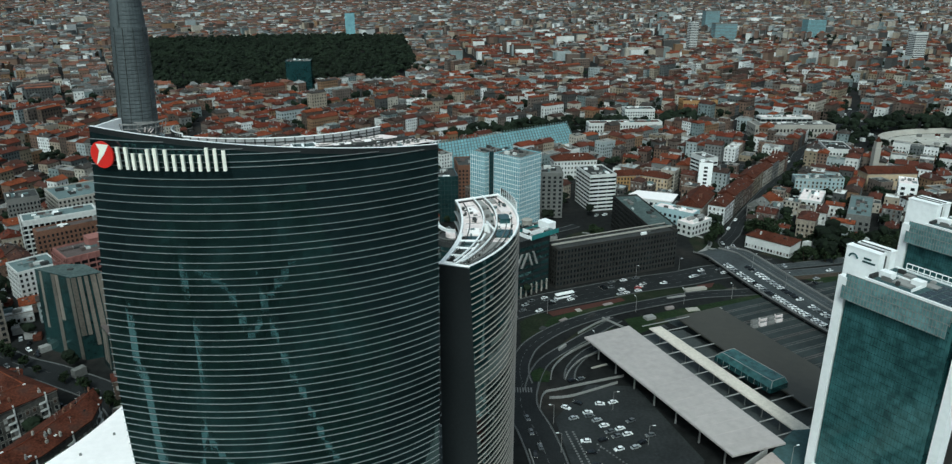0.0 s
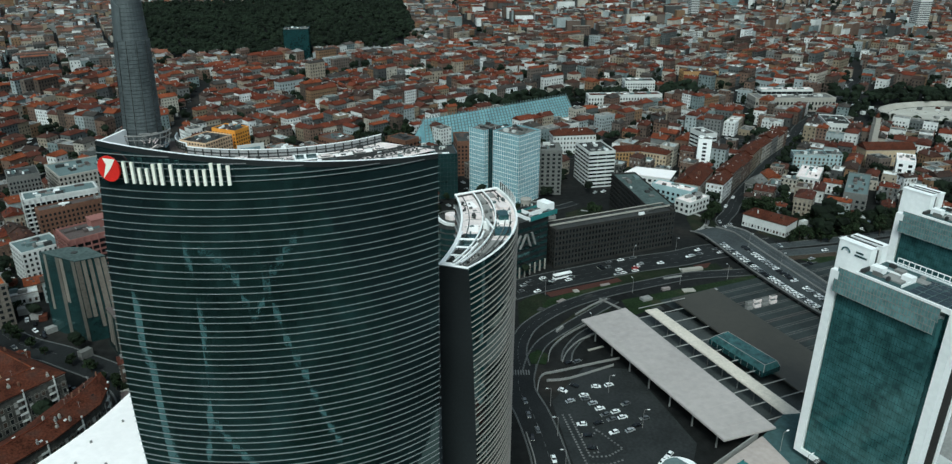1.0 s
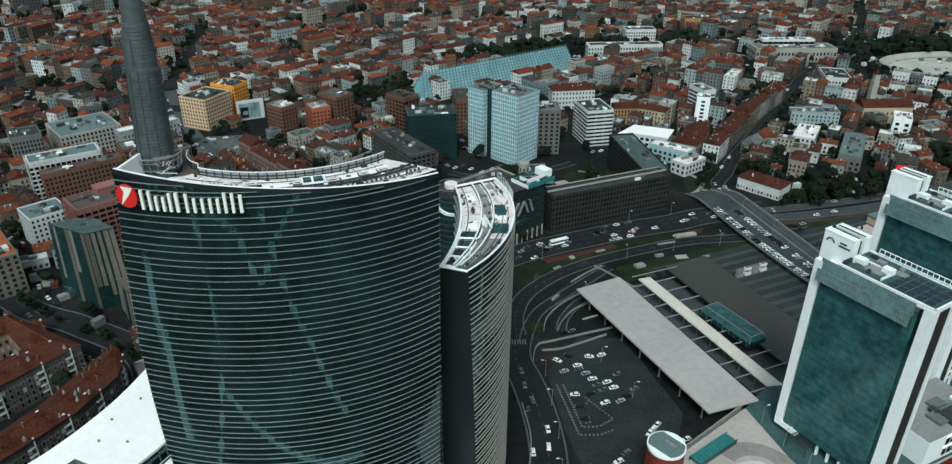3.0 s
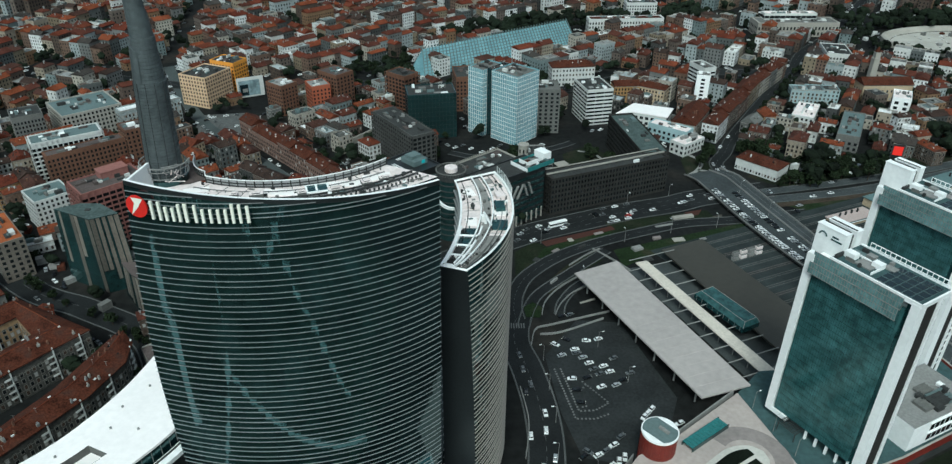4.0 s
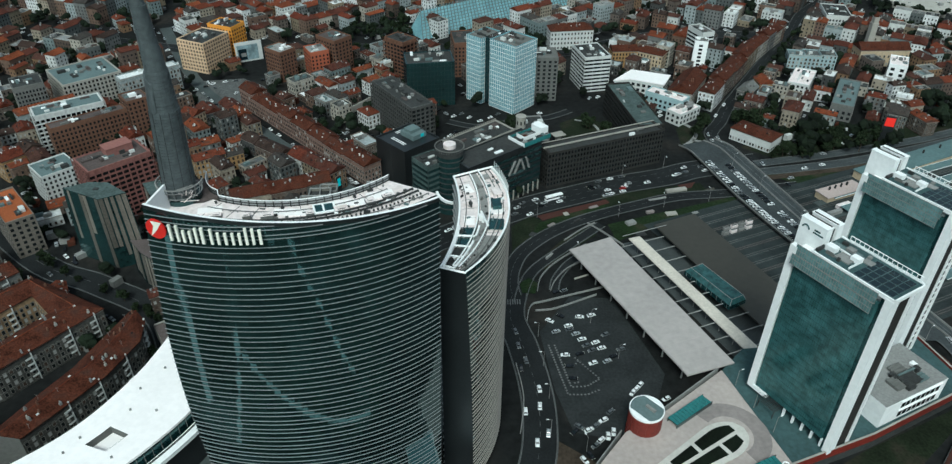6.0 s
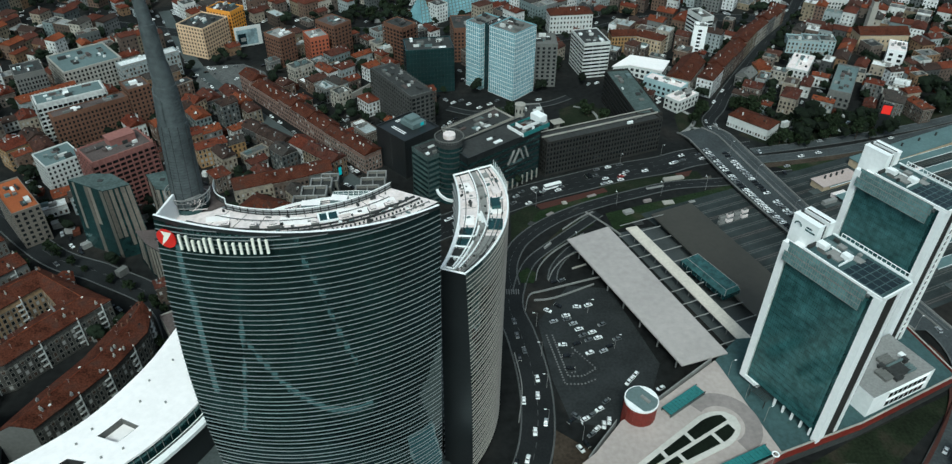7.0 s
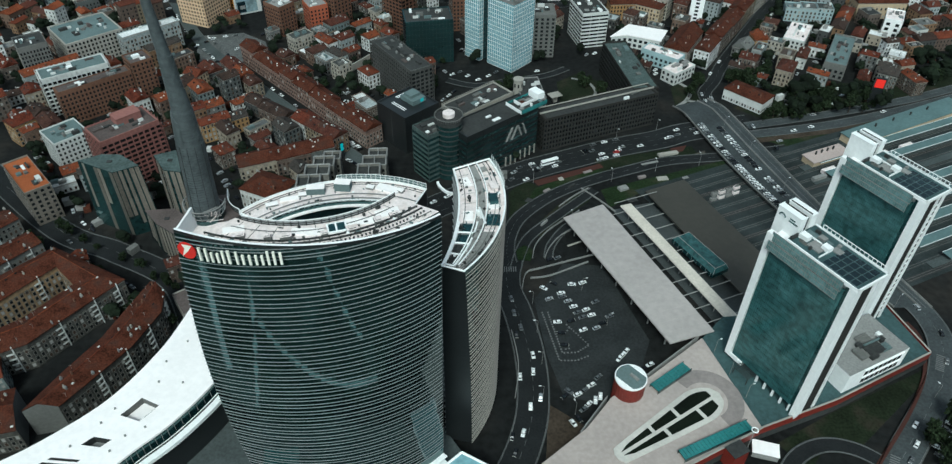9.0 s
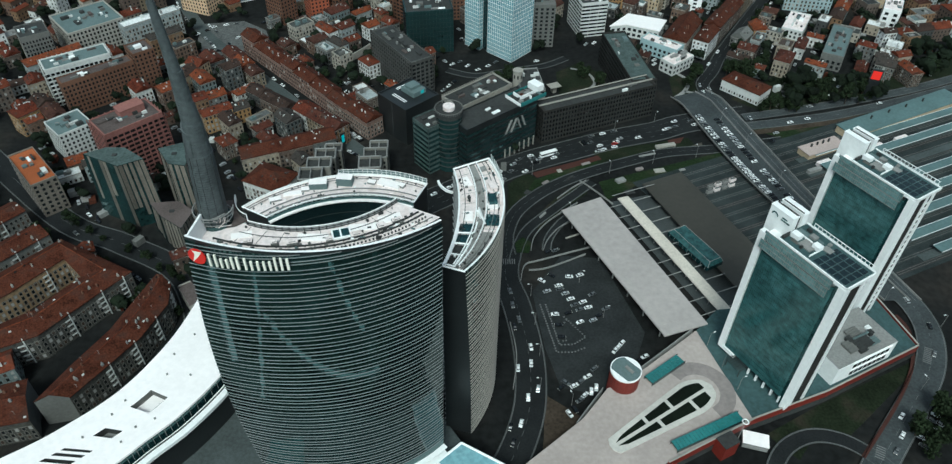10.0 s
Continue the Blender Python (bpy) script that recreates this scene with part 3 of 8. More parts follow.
mat_b.strip([(*(lerp(p[0], q[0], .42), lerp(p[1], q[1], .42)), 107.54) for p, q in zip(oi, ii)], [(*(lerp(p[0], q[0], .58), lerp(p[1], q[1], .58)), 107.54) for p, q in zip(oi, ii)])
part("track_bed", mat_b, concrete, tb, "grey bed between the rails")
mat_b = Mesh()
mat_b.strip([(*(lerp(p[0], q[0], .06), lerp(p[1], q[1], .06)), 107.54) for p, q in zip(oi[1:15], ii[1:15])], [(*(lerp(p[0], q[0], .36), lerp(p[1], q[1], .36)), 107.54) for p, q in zip(oi[1:15], ii[1:15])])
part("grey_mat", mat_b, concrete, tb, "grey roof mat near the tip")
def mix_b(f, k):
    i, w = min(int(k), 39), k - min(int(k), 39)
    return tuple(lerp(lerp(oi[i][c], oi[i + 1][c], w), lerp(ii[i][c], ii[i + 1][c], w), f) for c in (0, 1))
for k in (1, 5, 9, 13):
    pits = Mesh()
    q = [mix_b(0.56, k), mix_b(0.56, k + 3.8), mix_b(0.95, k + 3.8), mix_b(0.95, k)]
    # flat plate on the deck; the well's inner shade is put into its colour
    pits.prism(q, 107.5, 107.6, 0 if k < 9 else 1)
    part("roof_well", pits, [dark_concrete, teal_dark], tb, "flat plate darkened like a shaded roof well")
    pits = Mesh()
    a, b_ = mix_b(0.55, k), mix_b(0.98, k)
    pits.beam((*a, 108.2), (*b_, 108.2), 0.3)
    part("well_beam", pits, white, tb)
for f in (0.55, 0.98):
    pits = Mesh()
    pits.pipe([(*mix_b(f, k), 108.2) for k in range(1, 18)], .3)
    part("well_edge", pits, white, tb)
for f, k, w, d, h, m1 in ((0.25, 25, 3.2, 5.0, 1.8, teal_dark), (0.2, 18, 5.0, 6.0, 0.5, teal_dark), (0.2, 30, 3.0, 4.5, 1.4, roof_white), (0.55, 20, 1.6, 1.6, 2.2, white), (0.5, 12, 1.8, 2.6, 1.0, concrete),
                          (0.35, 7, 2.0, 1.4, 0.9, concrete), (0.3, 37, 3.0, 2.0, 1.2, concrete), (0.5, 34, 1.6, 2.0, 1.0, concrete), (0.75, 30, 1.2, .6, .4, concrete), (0.8, 26, 1.2, .6, .4, concrete),
                          (0.22, 23, 4.8, 3.5, 0.3, white_roof), (0.8, 20, 3.6, 5.5, 0.12, white_roof), (0.8, 34, 3.6, 6, 0.12, white_roof)):
    x, y = mix_b(f, k)
    u = Mesh()
    u.box(x, y, 107.5, w, d, h, (k - 20) * 1.6, 0)
    part("roof_unit", u, m1, tb)
crane = Mesh()
x, y = mix_b(0.5, 19)
crane.tube(x, y, 107.5, 110.5, 0.5, 0.4, 10)
crane.beam((x, y, 110.3), (x + 1.5, y - 7, 111.0), 0.3), crane.beam((x, y, 110.3), (x - .6, y + 3, 110.0), 0.3)
part("cleaning_crane", crane, white, tb, "white folded cleaning crane")
gs = Mesh()
ln = [p for p in out_b[29:40]]
gs.strip([(*p, 108.5) for p in ln], [(*p, 111.5) for p in ln], 0)
for p in ln:
    gs.beam((*p, 108.5), (*p, 111.7), 0.08, 1)
part("glass_screen", gs, [teal_dark, white], tb, "dark glass screen on the roof's edge")
arm = Mesh()
cl = smooth_line([(-7.2, 231.5, 99.0), (-10.0, 233.5, 98.6), (-12.5, 236.5, 98.9), (-13.4, 238.5, 99.6)], 5)
arm.pipe(cl, 0.45)
part("curved_fin", arm, white, tb, "white hooked fin on the facade")

# ---- lower crescent behind the square ----
out_c = arc3((-22.0, 292.0), (-66.0, 299.0), (-112.0, 273.0), 40)
in_c = arc3((-28.0, 277.0), (-66.0, 281.5), (-98.0, 265.0), 40)
tc, oc, ic = crescent("low_crescent_block", "lower crescent office block with a white roof and glass parapet", out_c, in_c, 55.0, 0.0, 15, fin_metal, dark_glass, inner_step=3)
lg = Mesh()
o1, o2 = offset(in_c, -.05), offset(in_c, -1.7)
lg.strip([(*p, 52.6) for p in o1], [(*p, 52.6) for p in o2]), lg.strip([(*p, 52.6) for p in o2], [(*p, 51.9) for p in o2])
part("inner_ledge", lg, white_roof, tc, "white ledge below the roof on the court side")
gp = Mesh()
gp.strip([(*p, 55.0) for p in out_c[:20]], [(*p, 58.0) for p in out_c[:20]], 0)
for p in out_c[:20]:
    gp.beam((*p, 55), (*p, 58.1), 0.08, 1)
for p, q in zip(out_c[:20], out_c[1:20]):
    gp.beam((*p, 58.0), (*q, 58.0), 0.1, 1), gp.beam((*p, 56.5), (*q, 56.5), 0.06, 1)
part("glass_screen", gp, [pale_roof, white], tc, "glazed screen with white posts")
for k, w, d, h, mt in ((18, 8, 5, 4.5, pale_roof), (24, 9, 4.5, 3.5, pale_roof), (8, 12, 5, 1.0, white_roof), (12, 4, 3, 1.2, concrete), (30, 9, 3, 0.5, white_roof), (34, 6, 3, 1.0, concrete), (27, 4, 3, 1.0, concrete), (5, 3, 3, 1.3, concrete)):
    x, y = lerp(oc[k][0], ic[k][0], .35), lerp(oc[k][1], ic[k][1], .35)
    u = Mesh()
    u.box(x, y, 54.0, w, d, h, 175 + (k - 18) * 1.6, 0, 1)
    part("roof_unit", u, [mt, white_roof], tc)
ta = Mesh()
ln = [(lerp(p[0], q[0], .7), lerp(p[1], q[1], .7)) for p, q in zip(oc, ic)]
rail_line(ln, 54.9, 0.2, ta), rail_line([(lerp(p[0], q[0], .9), lerp(p[1], q[1], .9)) for p, q in zip(oc, ic)], 54.6, 0.2, ta)
part("maintenance_track", ta, concrete, tc)

# ---- wide white roof of the low curved block ----
lowc = thing("low_curved_block", label="long low curved building with a plain bright white roof", category="office building")
left_e = smooth_line([(-127.5, 232.0), (-133.2, 207.2), (-145.5, 181.2), (-163.0, 162.2), (-180.7, 148.8), (-215.0, 128.0)], 12)
right_e = smooth_line([(-104.0, 205.0), (-105.7, 189.2), (-116.8, 169.5), (-127.4, 156.9), (-137.5, 145.0), (-165.0, 118.0)], 12)
N, V = len(left_e) - 1, 14
def at_w(i, j):
    return (lerp(left_e[i][0], right_e[i][0], j / V), lerp(left_e[i][1], right_e[i][1], j / V))
holes = [(22, 27, 5, 9), (34, 37, 6, 9), (43, 44, 5, 9), (45, 46, 5, 9), (47, 48, 5, 9)]
wr = Mesh()
for i in range(N):
    for j in range(V):
        q = [at_w(i, j), at_w(i + 1, j), at_w(i + 1, j + 1), at_w(i, j + 1)]
        if not any(a <= i < b and c <= j < d for a, b, c, d in holes):
            k = i * (V + 1) + j
            wr.f.append((k, k + V + 1, k + V + 2, k + 1))
wr.v = [(*at_w(i, j), 33.0) for i in range(N + 1) for j in range(V + 1)]
wr.m = [0] * len(wr.f)
wr_ob = part("roof", wr, white_roof, lowc, "bright white membrane roof with open wells")
for a, b_, c, d in holes:
    q = [at_w(a, c), at_w(b_, c), at_w(b_, d), at_w(a, d)]
    wl_ = Mesh()
    wl_.strip([(*p, 29.5) for p in q + q[:1]], [(*p, 33.0) for p in q + q[:1]], 1)
    wl_.face([(*p, 29.5) for p in q], 0)
    part("roof_well", wl_, [white_roof if a == 22 else concrete, grey_wall if a == 22 else dark_concrete], wr_ob, "open well in the roof")
for line in (left_e, right_e):
    ed = Mesh()
    ed.strip([(*p, 32.0) for p in line], [(*p, 33.0) for p in line], 0)
    part("roof_edge", ed, white_roof, wr_ob)
wa = Mesh()
wa.strip([(*p, 0) for p in offset(left_e, 0.8)], [(*p, 32.0) for p in offset(left_e, 0.8)], 0)
gi = offset(right_e, 1.0)
wa.strip([(*p, 0) for p in gi], [(*p, 32.0) for p in gi], 0)
wa.face([(*left_e[0], 0), (*right_e[0], 0), (*right_e[0], 32), (*left_e[0], 32)], 0)
for k in range(0, len(gi) - 1, 2):
    wa.beam((*gi[k], 26), (*gi[k], 32), 0.12, 1)
part("glass_wall", wa, [teal_dark, concrete], lowc, "dark glazing under the roof's edge")
te = Mesh()
o1, o2 = offset(right_e, -0.5), offset(right_e, -4.5)
te.strip([(*p, 27.0) for p in o1], [(*p, 27.0) for p in o2], 0), te.strip([(*p, 27.0) for p in o2], [(*p, 25.2) for p in o2], 0)
te.strip([(*p, 28.1) for p in offset(right_e, -1.8)], [(*p, 27.0) for p in offset(right_e, -1.8)], 1)
te.strip([(*p, 0) for p in offset(right_e, -2)], [(*p, 25.2) for p in offset(right_e, -2)], 1)
part("terrace", te, [white, black_wall], lowc, "white terrace ledge along the facade")
for i, j in ((8, 4), (14, 3), (18, 5), (26, 3), (30, 4), (38, 5), (16, 9), (28, 11), (32, 10), (38, 11)):
    v = Mesh()
    x, y = at_w(i, j)
    v.box(x, y, 33.0, 0.8, 0.8, 0.4, 30), v.box(x, y, 33.4, 0.5, 0.5, 0.3, 30)
    part("roof_vent", v, concrete, wr_ob)

# ---- raised square ----
pod = Mesh()
pod.prism([(-128, 150), (-100, 108), (-40, 100), (2, 128), (1, 166), (-12, 185), (-10, 245), (-28, 276), (-66, 281), (-98, 265), (-126, 232)][::1], 0, 8.0, 1, 0)
setting("raised_square", pod, [paving, dark_concrete], "grey paved square raised on a podium between the towers", "square")
can = thing("glass_canopy", label="pale blue glazed canopy with a white rim beside the tower", category="canopy")
q = Mesh()
cp = [(-13.0, 157.5), (-3.0, 166.5), (19.0, 154.0), (4.0, 138.0)]
q.prism(cp, 15.2, 16.0, 0, 1, True)
part("roof_panel", q, [white, blue_glass], can)
q = Mesh()
for a, b_ in zip(cp, cp[1:] + cp[:1]):
    q.beam((*a, 16.1), (*b_, 16.1), 0.45)
part("rim", q, white, can, "white rim")
for x, y in cp:
    q = Mesh()
    q.tube(lerp(x, 0, .12), lerp(y, 154, .12), 8 if x < 0 else 0, 15.2, .4, .4, 10)
    part("column", q, white, can)
q = Mesh()
q.prism([(-92, 128), (-88, 146), (-70, 132), (-72, 118)], 12.0, 12.5, 0, 0, True)
q.box(-82, 131, 8, 1, 1, 4)
tagged(part("glass_pavilion_roof", q, teal_roof), "low green glass roof on the raised square", "pavilion")

# ---- unseen park before the tower, mirrored in its glass ----
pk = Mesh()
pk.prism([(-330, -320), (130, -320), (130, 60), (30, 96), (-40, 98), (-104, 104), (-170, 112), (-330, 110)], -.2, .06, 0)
# pale patches added to the unseen lawn so the glass reflects mottled light
setting("park_lawn", pk, material("patchy_park_grass", (.030, .047, .030), .95, vary=.8, fine=.15, coarse=.018, dirt=(.075, .10, .095)), "dark unseen park lawn mirrored in the tower glass", "lawn")
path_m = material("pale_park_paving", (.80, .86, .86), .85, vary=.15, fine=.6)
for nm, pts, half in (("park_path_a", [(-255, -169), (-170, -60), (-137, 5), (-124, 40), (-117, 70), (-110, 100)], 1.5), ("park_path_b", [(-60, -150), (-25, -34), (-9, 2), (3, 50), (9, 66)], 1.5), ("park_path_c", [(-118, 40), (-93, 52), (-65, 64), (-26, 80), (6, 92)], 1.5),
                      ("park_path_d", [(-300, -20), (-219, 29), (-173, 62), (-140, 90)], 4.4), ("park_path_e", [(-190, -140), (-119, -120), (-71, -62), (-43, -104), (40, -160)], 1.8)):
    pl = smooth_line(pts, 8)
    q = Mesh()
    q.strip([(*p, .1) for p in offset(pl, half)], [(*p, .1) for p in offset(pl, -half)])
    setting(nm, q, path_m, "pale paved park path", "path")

# ---- two office slabs beside the railway ----
def slab_tower(name, x, y, label, base=8.0, signed=False):
    """White-framed slab with a green glass face; local x runs along the face, y into the building."""
    ob = thing(name, x, y, 0, -59.4, label, "office tower")
    L, D, H = 41.0, 16.5, 84.0
    core = Mesh()
    core.box(L / 2, D / 2 + 1.2, 11.8, L - 3.0, D - 3.4, H - 11.8, 0, 0)
    part("core", core, white, ob, "white concrete core")
    gl = Mesh()
    gl.box(L / 2 - .5, 1.15, 12.6, L - 8.0, 1.1, H - 13.4, 0, 0)
    part("glass_face", gl, teal_glass, ob, "green tinted curtain wall")
    mu = Mesh()
    for k in range(26):
        mu.box(L / 2 - .5, 0.58, 12.6 + k * (H - 13.4) / 25, L - 8.0, 0.06, 0.10, 0, 0)
    for k in range(34):
        mu.box(3.6 + k * (L - 8.2) / 33, 0.58, 12.6, 0.05, 0.06, H - 13.4, 0, 0)
    part("mullions", mu, teal_dark, ob, kind="stuff")
    for xx in (1.5,):
        p = Mesh()
        p.box(xx, 1.2, 11.8, 3.0, 2.6, H - 9.8, 0, 0)
        part("corner_pier", p, white, ob, "white pier")
    p = Mesh()
    p.box(5.0, 1.2, 10.2, 10.0, 2.4, 2.2, 0, 0)
    part("bottom_ledge", p, white, ob)
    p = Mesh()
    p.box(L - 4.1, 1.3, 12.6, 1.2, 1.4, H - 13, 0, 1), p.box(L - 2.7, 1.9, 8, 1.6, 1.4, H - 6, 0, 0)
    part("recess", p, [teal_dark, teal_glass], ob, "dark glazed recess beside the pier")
    # end wall: pier, dark slot, pier
    for yy, w in (((2.2, 4.4), (12.6, 2.0)) if signed else ((2.4, 4.8), (11.2, 1.5), (15.4, 1.8))):
        p = Mesh()
        p.box(L - .35, yy, base, 2.8, w, H - base + 3.4, 0, 0)
        part("end_pier", p, white, ob, "white end pier")
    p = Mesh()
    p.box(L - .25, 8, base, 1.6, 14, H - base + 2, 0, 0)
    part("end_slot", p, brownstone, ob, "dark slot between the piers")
    for k in range(0 if signed else 22):
        p = Mesh()
        p.box(L - .1, 13.2, 13 + k * 3.2, 1.8, 2.4, 0.8, 0, 0)
        part("landing", p, white, ob)
    # roof plate and glazed screen
    p = Mesh()
    p.box(L / 2 + 5.0, 9.2, H + 2.6, L - 7.0, 18.0, 1.2, 0, 0, 1)
    rp = part("roof_plate", p, [white, terrace_stone], ob, "dark flat roof with a white rim")
    p = Mesh()
    for dx, dy, lx, ly in ((L / 2 + 5.0, 0.5, L - 7.0, 0.7), (L / 2 + 5.0, 17.9, L - 7.0, 0.7), (L + 1.2, 9.2, 0.7, 18)):
        p.box(dx, dy, H + 3.8, lx, ly, 0.45, 0, 0)
    part("roof_rim", p, white, rp, "white roof rim")
    p = Mesh()
    for yy in (0.2, -1.2):
        z0 = H - 1.2 if yy > 0 else H - 5.0
        p.box(L / 2 - 1, yy, z0, L - 7.0, 0.08, 4.6, 0, 0)
        for k in range(34):
            p.box(2.6 + k * (L - 7.2) / 33, yy - .12, z0 - .2, 0.06, 0.2, 5.0, 0, 1)
        for k in range(3):
            p.box(L / 2 - 1, yy - .12, z0 + k * 2.27, L - 7.0, 0.2, 0.10, 0, 1)
    part("glazed_screen", p, [screen_glass, concrete], ob, "double glazed screen along the roof edge", "stuff")
    # lift overrun: two white slabs with a dark slot
    for yy, hh in ((9.2, 94.0), (15.6, 93.6)):
        p = Mesh()
        p.box(2.3, yy, H - 6, 11.6, 3.4, hh - H + 6, 0, 0)
        p.box(2.3, yy, hh, 12.0, 3.7, 0.35, 0, 0)
        part("overrun_slab", p, white, ob, "tall white slab of the lift housing")
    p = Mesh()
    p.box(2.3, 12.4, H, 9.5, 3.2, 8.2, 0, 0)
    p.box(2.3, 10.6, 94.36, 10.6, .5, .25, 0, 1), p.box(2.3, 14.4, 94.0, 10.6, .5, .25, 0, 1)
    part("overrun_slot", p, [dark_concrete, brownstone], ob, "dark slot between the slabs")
    if signed:
        p = Mesh()
        for k in range(10):
            a, c = radians(10 + k * 16), radians(26 + k * 16)
            p.beam((-0.6 + 1.5 * math.cos(a), 7.42, 90.2 + 1.6 * math.sin(a)), (-0.6 + 1.5 * math.cos(c), 7.42, 90.2 + 1.6 * math.sin(c)), .22)
        p.box(4.4, 7.42, 91.2, 2.6, .15, .6), p.box(5.0, 7.42, 90.0, 4.4, .15, .6)
        part("sign", p, teal_dark, ob, "small green arc and bars")
    # roof plant
    for dx, dy, lx, ly, lz, mt in ((12, 7, 4, 3, 2.2, white), (12, 11, 5, 4, .4, pale_roof), (21, 9, 3.5, 2.8, 2.0, white), (18, 7.5, 6, 6, .5, concrete), (24, 12, 4, 3, .5, concrete), (16, 13, 3, 2.5, 1.0, concrete)):
        p = Mesh()
        p.box(dx, dy, H + 3.8, lx, ly, lz, 0, 0)
        part("roof_unit", p, mt, rp)
    for r in range(4):
        for k in range(5):
            p = Mesh()
            p.box(26.4 + k * 3.15, 3.4 + r * 3.6, H + 3.82, 2.9, 3.2, .16, 0, 1), p.box(26.4 + k * 3.15, 3.4 + r * 3.6, H + 3.98, 2.75, 3.05, .06, 0, 0)
            part("solar_panel", p, [solar, pale_roof], rp, "dark blue solar panel in a pale frame")
    for dx, dy, lx, ly, lz, mt in ((9.5, 4.2, 1.2, 4.5, 1.1, dark_concrete), (13.6, 4.0, 3.4, .4, 1.3, grey_wall), (17.5, 3.6, 1.0, 1.0, 1.4, dark_concrete), (19.5, 12.6, 2.6, 1.2, 1.0, pale_roof), (15.5, 9.6, 5.0, .35, .9, white), (22.6, 5.0, .35, 5.0, .9, white), (12.4, 14.6, 2.2, 1.0, 1.2, dark_concrete), (22.4, 15.0, 1.4, 1.4, .8, concrete)):
        p = Mesh()
        p.box(dx, dy, H + 3.8, lx, ly, lz, 0, 0), p.box(dx, dy, H + 3.8 + lz, lx * .7, ly * .7, .15, 0, 0)
        part("roof_unit", p, mt, rp)
    p = Mesh()
    for k in range(16):
        p.beam((12 + k * 1.9, 17.6, H + 3.8), (12 + k * 1.9, 17.6, H + 6.6), .10)
    for z in (4.9, 6.6):
        p.beam((12, 17.6, H + z), (41, 17.6, H + z), .12)
    part("roof_railing", p, white, rp, "white railing along the far edge", "stuff")
    for k in range(5):
        p = Mesh()
        p.box(19 + k * 4.6, 1.4, base, .9, .9, 4.8, 0, 0)
        part("column", p, white, ob)
    p = Mesh()
    for k in range(7):
        p.box(14, -4.5 + k, 12.0, 9, .15, .2, 0, 0), p.box(10 + k * 1.35, -1.5, 12.0, .15, 6.2, .2, 0, 0)
    for k in (10, 18):
        p.box(k, -4.2, base, .3, .3, 4.0, 0, 0)
    part("entrance_pergola", p, dark_concrete, ob, "dark steel pergola over the entrance")
    return ob


slab_tower("office_slab", 121.2, 224.7, "white-framed office slab with green glass beside the station", 7.8, True)
slab_tower("office_slab", 171.7, 277.7, "white-framed office slab with green glass above the tracks", 0.0)

# low annex
an = thing("annex_building", 181.0, 221.5, 0, 25.8, "low white annex with window grid and roof plant", "building")
m = Mesh()
m.box(0, 0, 6, 38, 24, 14, 0, 0, 1)
part("body", m, [white, concrete], an)
m = Mesh()
for r in range(2):
    for k in range(8):
        m.box(-7 + k * 3.0, -12.02, 9.2 + r * 5.2, 2.4, .12, 3.6, 0, 0)
part("window_panes", m, pane, an, kind="stuff")
m = Mesh()
for r in range(2):
    m.box(3.5, -12.25, 13.2 + r * 5.2, 25, .5, .5)
part("sun_ledge", m, white, an)
for dx, dy, lx, ly, lz, mt in ((5, -2.5, 12, .5, 1.6, pale_roof), (3, 1, 7, 4, .9, grey_wall), (-1, -9, 4, 2, 1.5, dark_concrete), (-2, -1.5, 3, 3, 1.3, dark_concrete), (10, -3, 2.2, 2.2, 2.0, dark_concrete), (2, -6, 9, 5, 1.8, dark_concrete), (-5, -5, 5, 6, 1.2, grey_wall), (8, -7, 5, 3.5, 1.2, pale_roof), (12, 0, 2.5, 2, .9, white)):
    m = Mesh()
    m.box(dx, dy, 20, lx, ly, lz, 0, 0)
    for k in range(4):
        m.beam((dx - lx / 2, dy - ly / 2 + k * ly / 3, 20 + lz + .2), (dx + lx / 2, dy - ly / 2 + k * ly / 3, 20 + lz + .2), .18)
    part("roof_plant", m, mt, an)

# ---- paved deck beside the slabs ----
dk = Mesh()
edge_l = [(20, 158), (51.1, 183.8), (64.3, 200.1), (81.4, 209.9), (113.1, 234.9), (127.3, 249.1)]
dk.prism([(85.1, 162.4), (127.6, 184.1), (127.3 - 13.5, 234.9)] + [(113.1, 234.9), (81.4, 209.9), (64.3, 200.1), (51.1, 183.8), (20, 158), (36, 136)], 0, 7.7, 1, 0)
setting("pavement_deck", dk, [pink_paving, dark_concrete], "pale pink paved deck beside the station", "pavement")
dk = Mesh()
dk.prism([(127.6, 184.1), (165.8, 198.9), (220.6, 226.0), (212.6, 258.1), (127.3, 249.1), (113.6, 235.0)], 0, 7.7, 1, 0)
setting("pavement_terrace", dk, [terrace_stone, dark_concrete], "grey green paved terrace under the office slab", "pavement")
ring_ = Mesh()
cl = arc3((97.0, 207.5), (117.0, 207.0), (112.5, 187.0), 24)
ring_.strip([(*p, 7.72) for p in offset(cl, -3.6)], [(*p, 7.72) for p in offset(cl, 3.6)])
setting("pavement_band", ring_, band_stone, "curved rosy grey paving band", "pavement")
rw = Mesh()
pts = [(85.1, 162.4), (127.6, 184.1), (165.8, 198.9), (220.6, 226.0), (212.6, 258.1)]
for a, b_ in zip(pts, pts[1:]):
    n = offset([a, b_], .9)
    # lower 4.6 m coloured dark to stand for the shadow band under the wall
    rw.prism([a, n[0], n[1], b_], 4.6, 9.0, 0, 1, False), rw.prism([a, n[0], n[1], b_], 0, 4.6, 2, 2, False)
setting("wall_red", rw, [red_clad, stone, dark_concrete], "long red clad retaining wall with a pale coping", "wall")

